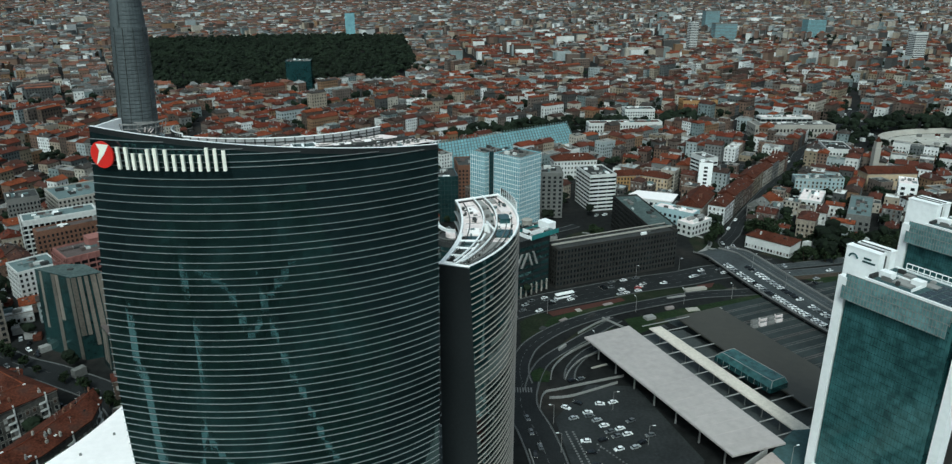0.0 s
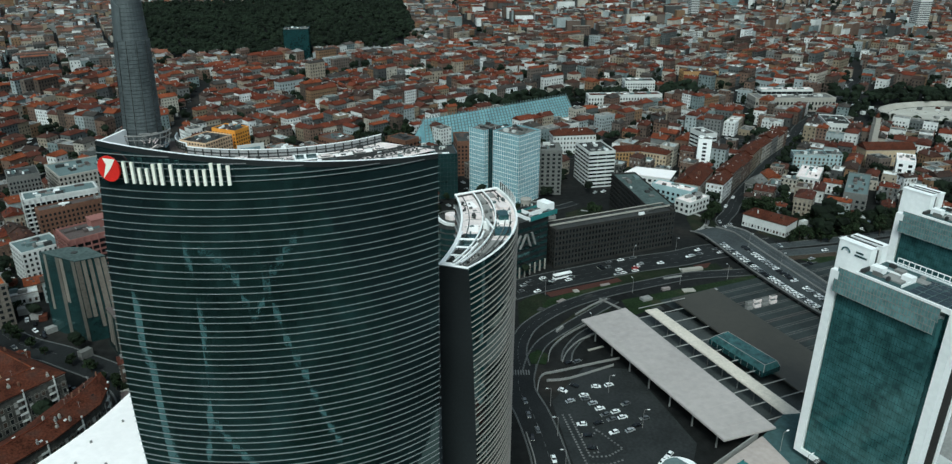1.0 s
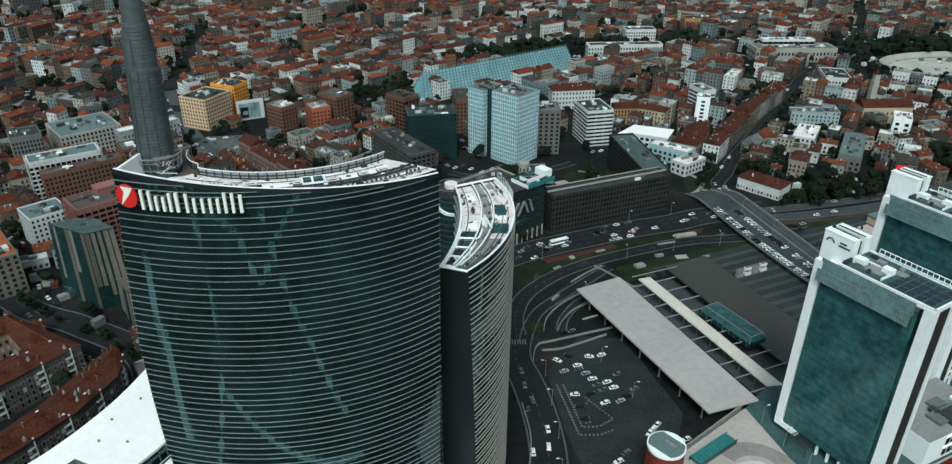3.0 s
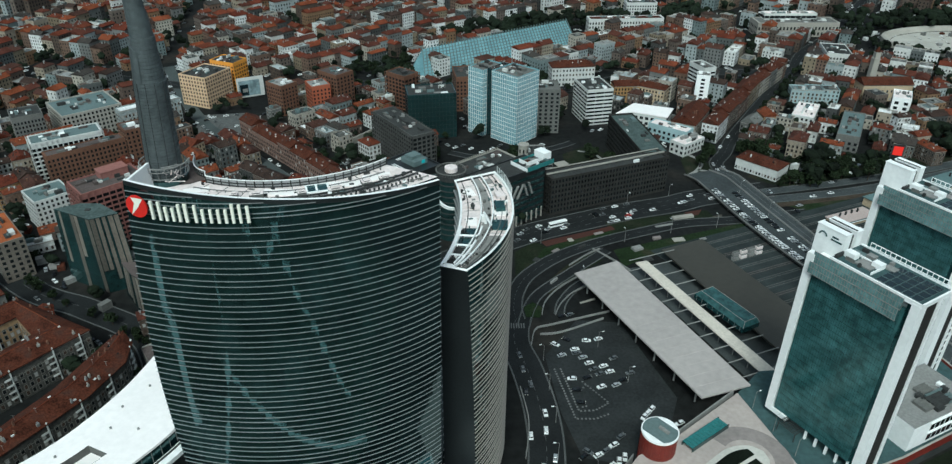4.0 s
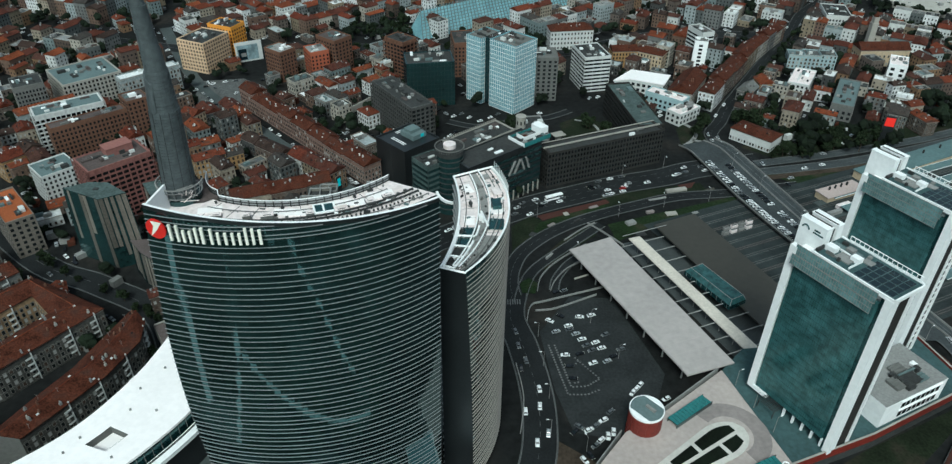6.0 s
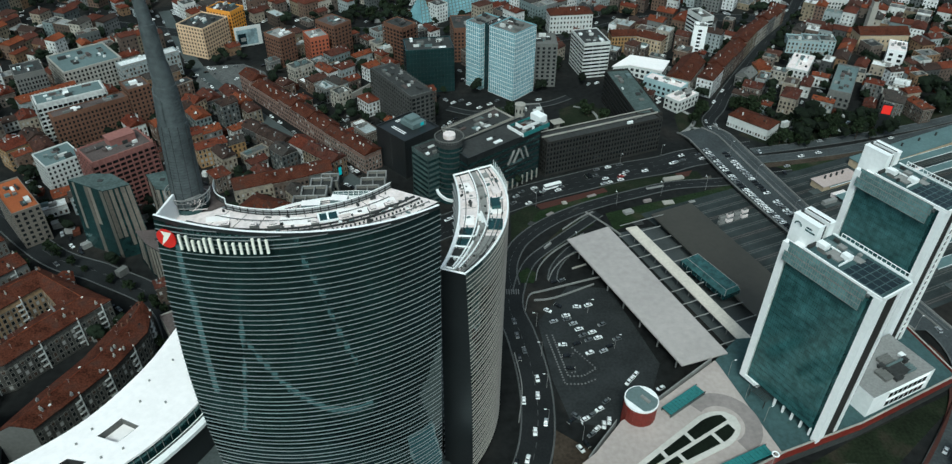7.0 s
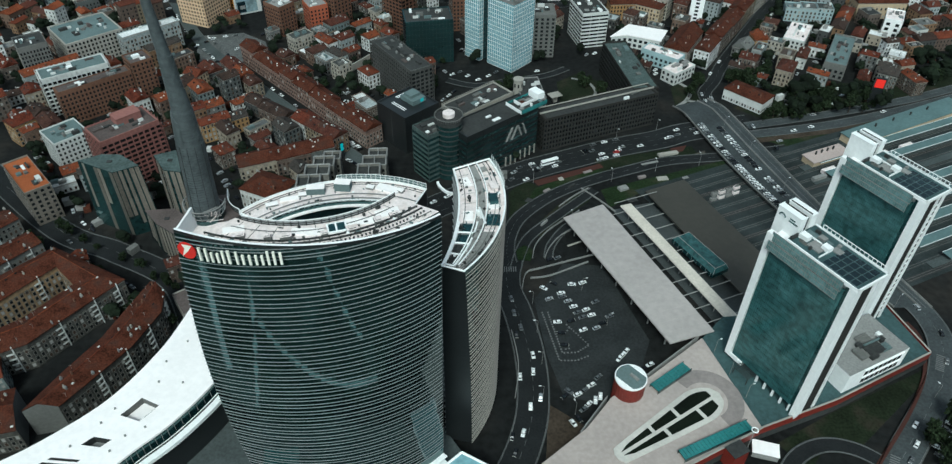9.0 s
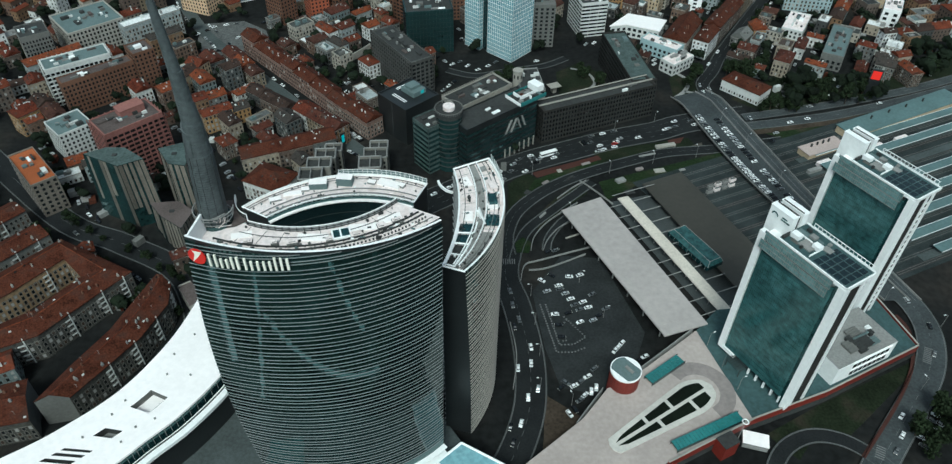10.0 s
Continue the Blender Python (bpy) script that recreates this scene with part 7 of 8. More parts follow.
road("road_street", [(-330, 400), (-242, 325), (-199, 304), (-158, 280), (-135, 240)], 7.5, .10, "dark street beside the courtyard blocks", (0.0,))
road("road_pedestrian", [(-60, 385), (-77, 398), (-186, 517), (-235, 580), (-300, 700)], 5.0, .10, "narrow pedestrian street", (), False, paving)
road("road_square", [(-420, 690), (-235, 640), (-60, 655), (70, 640), (180, 690), (300, 690)], 9, .11, "tree-lined avenue", (0.0,))
road("road_north", [(177, 462), (176, 482), (188, 502), (206, 536), (264, 628), (313, 702), (346, 759), (420, 850), (520, 1000)], 5, .12, "straight street between red roofs", (0.0,))
road("road_rail", [(189, 426), (226, 433), (273, 445), (362, 478), (600, 575)], 4.5, .14, "road along the railway", (0.0,), True, deck_grey)
road("road_rail_upper", [(195, 438), (244, 450), (305, 468), (371, 493), (620, 600)], 4.0, .14, "upper road along the railway", (0.0,), True, deck_grey)
road("road_side", [(200, 340), (216, 300), (229, 275), (236, 259), (236, 240), (227, 219), (208, 196), (183, 169), (150, 130)], 6.8, 1.0, "curving road beside the red wall", (0.0,), True, deck_grey)
road("road_ring", [(128, 150), (134, 165), (143, 175), (156, 180), (170, 177), (182, 166), (190, 150)], 3.6, .9, "curving lane below the red wall", ())
setting("embankment", ribbon(smooth_line([(192, 418), (228, 426), (276, 438), (366, 470), (600, 565)], 8), 2.6, -2.6, .2), earth, "reddish brown embankment beside the railway", "embankment")
for nm, pts in (("garden_path_a", [(150, 462), (160, 472), (166, 487), (158, 500)]), ("garden_path_b", [(160, 472), (176, 466), (186, 462)]), ("garden_path_c", [(222, 452), (232, 462), (236, 478), (246, 492)])):
    setting(nm, ribbon(smooth_line(pts, 6), 1.5, -1.5, .16), concrete, "pale garden path", "path")
cyc = smooth_line([(224, 252), (226, 240), (218, 219), (200, 196), (174, 169)], 8)
setting("cycle_path", ribbon(cyc, .9, -.9, 1.14), red_brick, "reddish cycle path beside the road", "path")
for nm, x, y, a, n in (("crossing_tower", 21, 291, 0, 9), ("crossing_side", 229, 226, 60, 9), ("crossing_plaza", 183, 172, 60, 6)):
    m = Mesh()
    for k in range(n):
        c, s = math.cos(radians(a)), math.sin(radians(a))
        o = (k - n / 2) * 1.25
        m.box(x + c * o, y + s * o, .16 if y > 280 else 1.05, .6, 4, .03, a)
    setting(nm, m, lane_paint, "striped pedestrian crossing", "crossing")
for nm, pts in (("dots_outer", [(37.5, 259.4), (43.8, 227.2), (52.3, 227.2), (58.7, 230.3)]), ("dots_inner", [(40.4, 259.5), (45.7, 231.8), (52.8, 232.2), (59.4, 236.9)]), ("bay_line_a", [(49, 251), (59.4, 236.9)]), ("bay_line_b", [(51.3, 249), (47.5, 244)]), ("bay_line_c", [(46.8, 234.1), (50, 234.9)])):
    m = Mesh()
    for (ax, ay), (bx, by) in zip(pts, pts[1:]):
        L = math.hypot(bx - ax, by - ay)
        for k in range(int(L / 1.6)):
            t = (k + .5) / int(L / 1.6)
            m.box(lerp(ax, bx, t), lerp(ay, by, t), .08, .8, .8, .12 if "dots" in nm else .04, math.degrees(math.atan2(by - ay, bx - ax)))
    setting(nm, m, lane_paint, "white dotted car park markings", "marking")
for nm, pts in (("ramp_wall", [(35, 300), (38, 312), (48, 326), (66, 342)]), ("ramp_wall", [(42, 300), (46, 310), (56, 322), (80, 338)]), ("ramp_wall", [(33, 284), (44, 286), (66, 297)]), ("ramp_wall", [(28, 276), (31, 288), (40, 292), (70, 303)]),
                ("ramp_wall", [(54, 346), (66, 358), (74, 364)]), ("ramp_wall", [(70, 364), (80, 352), (88, 341)]), ("ramp_wall", [(21, 205), (23.5, 225), (21, 246)]), ("deck_edge", [(48, 181.5), (62, 200)]), ("deck_edge", [(82, 212), (112, 236)])):
    pts = smooth_line(pts, 5)
    m = Mesh()
    for a, b in zip(pts, pts[1:]):
        n = offset([a, b], .35)
        m.prism(ccw([a, n[0], n[1], b]), 0, 9.0 if nm == "deck_edge" else 1.2, 0)
    tagged(part(nm, m, concrete), "pale concrete edge wall", "wall", kind="structure")

for k, (x, y, lx, ly, ang) in enumerate(((96, 364, 6, 4, 25), (123, 375, 7, 4, 10), (100, 353, 6, 4, 20), (110, 376, 5, 2, 20), (138, 376, 4, 2, 20), (58, 374, 3, 3, 20), (64, 366, 5, 1.5, 40), (76, 382, 6, 2, 25), (118, 392, 12, 1.5, 18), (132, 402, 14, 3, 15), (36, 352, 4, 3, 60), (48, 362, 5, 2, 40), (44, 330, 6, 1, 50), (60, 312, 9, 1, 25), (52, 318, 7, 1, 30))):
    m = Mesh()
    m.box(x, y, .1, lx, ly, .5 + .9 * (k % 3 == 0), ang), m.box(x, y, .6 + .9 * (k % 3 == 0), lx * .8, ly * .7, .15, ang)
    tagged(part("vent_slab", m, [concrete, stone, dark_concrete, band_stone][k % 4]), "low concrete vent slab set in the lawn", "slab", "vent slabs")
patch("piazza_paving", ccw(piazza), .09, material("worn_grey_setts", (.105, .107, .104), .9, vary=.4, fine=.6, coarse=.08, dirt=(.05, .05, .048)), "worn grey paved piazza between the houses", "pavement")
patch("lawn_court", ccw([(66, 452), (100, 462), (98, 500), (84, 512), (66, 498)]), .1, turf, "dark lawn in the court behind the offices", "lawn")
road("road_court", [(-18, 500), (4, 492), (30, 500), (58, 508), (76, 520)], 3.4, .12, "narrow dark service road behind the offices", ())
for nm, pts in (("court_path_a", [(62, 450), (72, 466), (84, 470), (94, 482), (90, 498), (78, 504)]), ("court_path_b", [(84, 470), (96, 462), (106, 458)])):
    setting(nm, ribbon(smooth_line(pts, 6), 1.1, -1.1, .16), concrete, "pale curved garden path", "path")
wr_ = thing("walkway_roof", 82, 447, 0, 24, "long low walkway with a green-grey roof", "walkway")
m = Mesh()
m.box(0, 0, 4.0, 44, 6, .5)
part("roof", m, moss_roof, wr_)
for k in range(6):
    m = Mesh()
    m.box(-20 + k * 8, 0, 0, .5, .5, 4)
    part("post", m, concrete, wr_)
# railway: ballast bed, tracks and platforms run along 24 degrees
def rail_pt(s, q):
    c, s_ = math.cos(radians(24)), math.sin(radians(24))
    return 142.0 + c * s - s_ * q, 266.0 + s_ * s + c * q
canopy_teal = material("green_grey_sheet", (.095, .15, .15), .7, vary=.2, fine=.5)
pale_ballast = material("pale_ballast", (.046, .055, .055), .95, vary=.4, fine=1.5)
bed = Mesh()
bed.prism([rail_pt(20, -28), rail_pt(620, -28), rail_pt(620, 104), rail_pt(4, 104)], -.2, .22, 0)
setting("railway_bed", bed, ballast, "dark ballast bed of the railway", "railway")
for k in range(18):
    q = -24 + k * 7.1
    ob = thing("railway_track", *rail_pt(0, q), .22, 24, "steel rails on dark sleepers", "track", "railway tracks")
    s0 = 30 if q > 0 else 95
    m = Mesh()
    m.box((s0 + 600) / 2, 0, -.05, 600 - s0, 3.2, .1)
    part("ballast_strip", m, pale_ballast if k % 3 else dark_concrete, ob)
    for dy in (-.72, .72):
        m = Mesh()
        m.box((s0 + 600) / 2, dy, .12, 600 - s0, .14, .16)
        part("rail", m, rail_steel, ob)
    m = Mesh()
    for j in range(int((600 - s0) / 3.2)):
        m.box(s0 + j * 3.2, 0, 0, .5, 2.5, .12)
    part("sleeper_bed", m, dark_concrete, ob, kind="stuff")
for k, (s0, s1) in enumerate(((128, 560), (120, 560), (114, 560), (112, 560), (116, 560), (120, 560), (124, 560), (128, 420))):
    q = -20.5 + k * 14.2
    ob = thing("railway_platform", *rail_pt(0, q), .22, 24, "platform with a long green-grey canopy", "platform", "railway platforms")
    m = Mesh()
    m.box((s0 + s1) / 2 - 6, 0, 0, s1 - s0 + 12, 5.0, .9)
    part("slab", m, paving, ob)
    if k != 5:
        m = Mesh()
        m.box((s0 + s1) / 2, -1.55, 3.7, s1 - s0, 3.1, .25), m.box((s0 + s1) / 2, 1.55, 3.7, s1 - s0, 3.1, .25)
        part("canopy", m, canopy_teal, ob, "green-grey canopy roof")
        m = Mesh()
        m.box((s0 + s1) / 2, 3.15, 3.75, s1 - s0, .2, .35), m.box((s0 + s1) / 2, -3.15, 3.75, s1 - s0, .2, .35)
        part("canopy_edge", m, white, ob)
        for j in range(int((s1 - s0) / 40)):
            m = Mesh()
            m.tube(s0 + 20 + j * 40, 0, .9, 3.7, .2, .2, 8)
            part("post", m, dark_concrete, ob)
for x, y, L, D, ang, h, lb, mt in ((306, 438, 108, 15, 26, 6, "long low railway building with a green-grey roof", canopy_teal), (235.5, 397.5, 31, 10, 24, 5, "low pink railway shed with roof vents", material("faded_pink_roof", (.45, .36, .33), .8, vary=.15))):
    ob = thing("railway_shed", x, y, 0, ang, lb, "shed")
    m = Mesh()
    m.box(0, 0, 0, L, D, h - .5)
    part("outer_wall", m, cream_wall, ob)
    m = Mesh()
    m.box(0, 0, h - .5, L + 1.2, D + 1.2, .5)
    part("roof", m, mt, ob)
    for k in range(4):
        m = Mesh()
        m.box(-L * .25 + k * L * .16, D * .2, h, .9, .9, 2.4)
        part("vent", m, dark_concrete, ob)
for k in range(9):
    s, q = 118 + k * 11.5, 66 + (k % 2) * 4
    ob = thing("rail_wagon", *rail_pt(s, q), .4, 24, "pale flat rail wagon", "wagon", "rail wagons")
    m = Mesh()
    m.box(0, 0, .6, 10.4, 2.6, 2.4)
    part("body", m, roof_white if k % 3 else concrete, ob)
    m = Mesh()
    m.box(-3.5, 0, 0, 2, 2, .6), m.box(3.5, 0, 0, 2, 2, .6)
    part("bogie_frame", m, dark_concrete, ob)
for k in range(8):
    x, y = 150 + (k % 4) * 5.2 + (k // 4) * 2, 353 + (k % 4) * 2.3 + (k // 4) * 5
    ob = thing("plant_container", x, y, .22, 24, "pale grey plant container by the tracks", "container", "plant containers")
    m = Mesh()
    m.box(0, 0, 0, 4.2, 2.0, 2.0)
    part("box", m, roof_white if k % 2 else concrete, ob)
    m = Mesh()
    m.box(0, 0, 2.0, 3.4, 1.2, .3)
    part("lid", m, grey_wall, ob)

# bridge
br = thing("road_bridge", label="wide concrete road bridge over the railway with parked cars", category="bridge")
left_b = smooth_line([(148, 463), (153.2, 449), (167.5, 392), (184, 344), (203, 300), (222, 262)], 6)
right_b = smooth_line([(176, 474), (184, 457), (198, 402), (213, 344), (228, 300), (242, 262)], 6)
m = Mesh()
def deck_z(i):
    y = left_b[i][1]
    return 3.0 if 300 < y < 450 else (3.0 - min((y - 450) / 14, 1) * 2.8 if y >= 450 else 3.0 - min((300 - y) / 40, 1) * 2.0)
zz = [deck_z(i) for i in range(len(left_b))]
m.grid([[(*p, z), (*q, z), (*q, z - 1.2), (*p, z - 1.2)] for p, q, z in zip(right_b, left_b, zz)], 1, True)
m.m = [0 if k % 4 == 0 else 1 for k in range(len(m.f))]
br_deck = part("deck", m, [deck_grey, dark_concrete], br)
for line in (left_b, right_b, [(lerp(a[0], b[0], .70), lerp(a[1], b[1], .70)) for a, b in zip(left_b, right_b)]):
    m = Mesh()
    m.grid([[(*p, z), (*p, z + 1), (*q, z + 1), (*q, z)] for p, q, z in zip(line, offset(line, .3), zz)])
    part("parapet", m, concrete, br, "pale concrete parapet")
for f in (.74, .85, .97):
    ln = [(lerp(a[0], b[0], f), lerp(a[1], b[1], f)) for a, b in zip(left_b, right_b)]
    m = Mesh()
    m.strip([(*p, z + .03) for p, z in zip(offset(ln, .14), zz)], [(*p, z + .03) for p, z in zip(offset(ln, -.14), zz)])
    part("lane_line", m, lane_paint, br_deck)
for i in range(4, len(left_b) - 4, 2):
    for f in (.06, .5, .94):
        m = Mesh()
        m.tube(lerp(left_b[i][0], right_b[i][0], f), lerp(left_b[i][1], right_b[i][1], f), 0, zz[i] - 1.2, .5, .5, 10)
        part("pier", m, concrete, br)


# ---- cars ----
def make_car(paint, label, van=False):
    ob = thing("car", 0, 0, -50, 0, label, "car", "cars")
    L, Wd, H = (5.4, 1.95, 2.1) if van else (4.2, 1.76, 1.46)
    b = Mesh()
    def hull(pts, w0, w1, m_=0):
        n = len(pts)
        k = len(b.v)
        b.v.extend([(x, -w, z) for x, z, w in pts] + [(x, w, z) for x, z, w in pts])
        for i in range(n):
            j = (i + 1) % n
            b.f.append((k + i, k + j, k + n + j, k + n + i))
            b.m.append(m_)
        b.f.append(tuple(range(k + n - 1, k - 1, -1)))
        b.f.append(tuple(range(k + n, k + 2 * n)))
        b.m += [m_, m_]
    w = Wd / 2
    hull([(-L / 2, .28, w), (L / 2, .28, w), (L / 2 + .02, .62, w * .96), (L / 2 - .25, .82, w * .95), (L * .22, .92, w), (-L * .40, .95, w), (-L / 2 + .05, .86, w * .95), (-L / 2 - .02, .5, w)][::-1], 0, 0)
    part("body", b, paint, ob)
    b = Mesh()
    hull([(-L * .42, .93, w * .92), (L * .24, .92, w * .92), (L * .08, H - .06, w * .76), (-L * .30, H - .06, w * .76)][::-1], 0, 0)
    part("window_panes", b, pane, ob)
    b = Mesh()
    hull([(-L * .32, H - .07, w * .77), (L * .09, H - .07, w * .77), (L * .07, H, w * .73), (-L * .29, H, w * .73)][::-1], 0, 0)
    part("roof", b, paint, ob)
    for sx in (-.31, .31):
        for sy in (-1, 1):
            t = Mesh()
            k = 10
            t.v = [(sx * L + .32 * math.cos(2 * math.pi * i / k), sy * (w - .18), .32 + .32 * math.sin(2 * math.pi * i / k)) for i in range(k)] + [(sx * L + .32 * math.cos(2 * math.pi * i / k), sy * (w + .01), .32 + .32 * math.sin(2 * math.pi * i / k)) for i in range(k)]
            t.f = [(i, (i + 1) % k, k + (i + 1) % k, k + i) for i in range(k)] + [tuple(range(k)), tuple(range(k, 2 * k))]
            t.m = [0] * len(t.f)
            part("wheel", t, tyre, ob)
    for sy in (-1, 1):
        t = Mesh()
        t.box(L / 2 - .02, sy * w * .66, .6, .12, .34, .16)
        part("headlight", t, sign_white, ob)
    return ob


paints = [(material("white_car_paint", (.80, .80, .80), .3, vary=.03), "small white car on grey asphalt"), (material("silver_car_paint", (.48, .49, .50), .3, .4, vary=.03), "small silver car on grey asphalt"),
          (material("black_car_paint", (.012, .012, .014), .25, vary=.03), "small black car on grey asphalt"), (material("grey_car_paint", (.12, .125, .13), .3, .3, vary=.03), "small dark grey car on grey asphalt"),
          (material("red_car_paint", (.35, .02, .015), .3, vary=.03), "small red car on grey asphalt")]
models = [make_car(p, l) for p, l in paints]
crng = random.Random(5)
used_models = set()


def car(x, y, ang, z=.1, weights=(5, 3, 2.4, 2.4, .01)):
    k = crng.choices(range(5), weights)[0]
    m_ = pose(x, y, z, 0, 0, ang + crng.uniform(-4, 4) + crng.choice((0, 180)))
    if k not in used_models:
        used_models.add(k)
        models[k].matrix_basis = m_
    else:
        copy_thing(models[k], m_)


for k in range(5):
    car((61, 42, 52, 58, 98)[k], (280.2, 268, 252.5, 255, 404)[k], (20, 20, 20, 20, 22)[k], .13, [1 if j == k else 0 for j in range(5)])
for x, y, a in ((45, 298.5, 30), (49.2, 299.8, 30), (45.2, 279.6, -30), (39.6, 276, -30), (48.6, 272.3, 20), (49, 269.6, 20), (51.7, 266.5, 20), (54.2, 262.6, 15), (55.7, 258.3, 20), (60.5, 260.4, 25), (62.9, 256.6, 20), (64.4, 247.8, 25),
                (44.9, 251.8, 0), (46.1, 244.4, 0), (47, 236.5, 0), (72.1, 255.8, 20), (57.5, 246.5, 20), (73, 228.1, 50), (75.1, 230.4, 50), (77, 232.7, 50), (87.2, 224.4, 30), (83.7, 221.7, 40), (61.2, 216.9, 45), (57.4, 212.2, 30), (53.9, 209.3, 40),
                (50.4, 206.8, 30), (44.2, 205.8, 40), (46.5, 208.6, -40), (60.8, 205.8, 80), (58.2, 203.6, 80), (52.2, 198.6, 35), (54.9, 201.5, 40), (49.4, 193.6, -60), (46.6, 191.2, -60), (68, 251, 20), (55, 279, 0), (66, 266, 30)):
    car(x, y, a, .09)
for x, y, a in ((22, 268, -76), (26, 248, -80), (23.5, 243, 95), (30.5, 220, 88), (24, 217, 88), (19, 184, 75), (24, 186, 75), (31, 230, 95), (20, 176, 70), (28, 200, 85), (23, 258, 100), (8, 152, 50), (33, 205, 85)):
    car(x, y, a, .11)
for k in range(46):
    s = crng.uniform(0, 1)
    i = int(s * 60)
    ln = smooth_line([(-20, 346), (6, 364), (22, 375), (42, 386), (67, 397), (98, 410), (129, 420), (152, 430), (190, 440)], 8)
    o = crng.choice((-7.6, -4, -1.4, 1.4, 4, 8.8))
    c = offset(ln, o)
    i = min(i, len(c) - 2)
    car(c[i][0], c[i][1], math.degrees(math.atan2(c[i + 1][1] - c[i][1], c[i + 1][0] - c[i][0])), .13)
for k in range(46):
    t = k / 45
    i = min(int(8 + t * 16), len(left_b) - 2)
    fr_ = (8 + t * 16) - int(8 + t * 16)
    for f, pr in ((.12, .85), (.46, .85)):
        if crng.random() < pr:
            a = (lerp(left_b[i][0], left_b[i + 1][0], fr_), lerp(left_b[i][1], left_b[i + 1][1], fr_))
            b = (lerp(right_b[i][0], right_b[i + 1][0], fr_), lerp(right_b[i][1], right_b[i + 1][1], fr_))
            car(lerp(a[0], b[0], f), lerp(a[1], b[1], f), 16, 3.0)
for x, y, a in ((234, 262, 100), (238, 244, 85), (232, 226, 60), (226, 277, 110), (200, 190, 50), (196, 180, 50), (190, 172, 50), (205, 405, 100), (197, 432, 100), (212, 418, 20), (226, 431, 15), (240, 436, 15), (300, 457, 20), (247, 452, 15)):
    car(x, y, a, 1.05 if y < 300 else (3.0 if x < 210 else .2))
for x, y, a in ((-218, 560, 40), (-214, 566, 40), (-205, 570, 10), (-197, 572, 10), (-176, 556, -50), (-172, 550, -50), (-168, 544, -50), (-200, 526, 0), (-206, 527, 0), (-190, 548, 60), (-14, 508, 40), (-8, 512, 40), (-2, 506, 40), (6, 500, 30), (14, 506, 40), (20, 512, 40), (-20, 470, 50), (-16, 476, 50), (-12, 482, 50), (2, 470, 44), (8, 476, 44), (60, 440, 24), (44, 498, 15), (52, 514, 20)):
    car(x, y, a, .13)
for k in range(10):
    car(204 + (k % 5) * 3.2, 180 + (k % 5) * 2.8 - (k // 5) * 5, 140, .05)
for k in range(70):
    (ax, ay), (bx, by), half = lanes[crng.randrange(9)]
    t = crng.random()
    a = math.degrees(math.atan2(by - ay, bx - ax))
    o = crng.choice((-1, 1)) * (half - 3.2)
    x, y = lerp(ax, bx, t) - math.sin(radians(a)) * o, lerp(ay, by, t) + math.cos(radians(a)) * o
    if y < 700 and not taken(x, y, -1.5):
        car(x, y, a, .12)
bus = thing("coach", 52, 391, .13, 25, "long white coach with dark windows", "bus")
m = Mesh()
m.box(0, 0, .4, 12, 2.5, 1.2), m.box(0, 0, 2.6, 11.9, 2.5, .7)
part("body", m, white, bus)
m = Mesh()
m.box(0, 0, 1.6, 11.8, 2.44, 1.0)
part("window_panes", m, pane, bus)
for sx in (-4, 4):
    m = Mesh()
    m.box(sx, 0, 0, 1, 2.4, .5)
    part("wheel_axle", m, tyre, bus)
wb = thing("white_site_cabin", 128, 176.5, 0, -15, "white flat-roofed cabin below the red wall", "cabin")
m = Mesh()
m.box(0, 0, 0, 11, 6.5, 3.4)
part("outer_wall", m, concrete, wb)
m = Mesh()
m.box(0, 0, 3.4, 11.4, 6.9, .3)
part("roof", m, white_roof, wb)
ra = thing("red_stair_tower", 113, 172, 0, 27, "red clad stair tower by the deck", "stair tower")
m = Mesh()
m.box(0, 0, 0, 8, 6, 9.8)
part("outer_wall", m, red_clad, ra)
m = Mesh()
m.box(0, 0, 9.8, 8.4, 6.4, .3)
part("roof", m, dark_concrete, ra)


# ---- lamp posts ----
def lamp_post(x, y, z, ang, h=9.0):
    ob = thing("street_lamp", x, y, z, ang, "thin grey street lamp with a white head", "street lamp", "street lamps")
    m = Mesh()
    m.tube(0, 0, 0, h, .12, .07, 8), m.beam((0, 0, h), (1.4, 0, h + .3), .06)
    part("pole", m, concrete, ob)
    m = Mesh()
    m.box(1.8, 0, h + .22, 1.1, .4, .14)
    part("head", m, white, ob)
    return ob


lp = lamp_post(34, 245, 0, 180)
for x, y, z, a in ((35, 225, 0, 180), (33, 265, 0, 180), (34, 205, 0, 180), (60, 330, 0, 100), (90, 372, 0, 110), (120, 383, 0, 110), (150, 390, 0, 110), (40, 370, 0, 110), (100, 420, 0, -70), (130, 432, 0, -70), (70, 250, 0, 0), (60, 275, 0, 0), (117, 226, 7.7, 20), (121, 213, 7.7, 20),
                   (125, 200, 7.7, 20), (48, 196, 0, 120), (185, 400, 3, 20), (176, 430, 3, 20), (195, 360, 3, 20), (222, 262, 1, 30), (244, 244, 1, 180), (216, 205, 1, 120)):
    copy_thing(lp, pose(x, y, z, 0, 0, a))
mast = thing("tall_light_mast", 119.5, 176, 0, 0, "tall grey light mast with a ring of lamps", "light mast")
m = Mesh()
m.tube(0, 0, 0, 18, .25, .15, 10)
part("pole", m, concrete, mast)
m = Mesh()
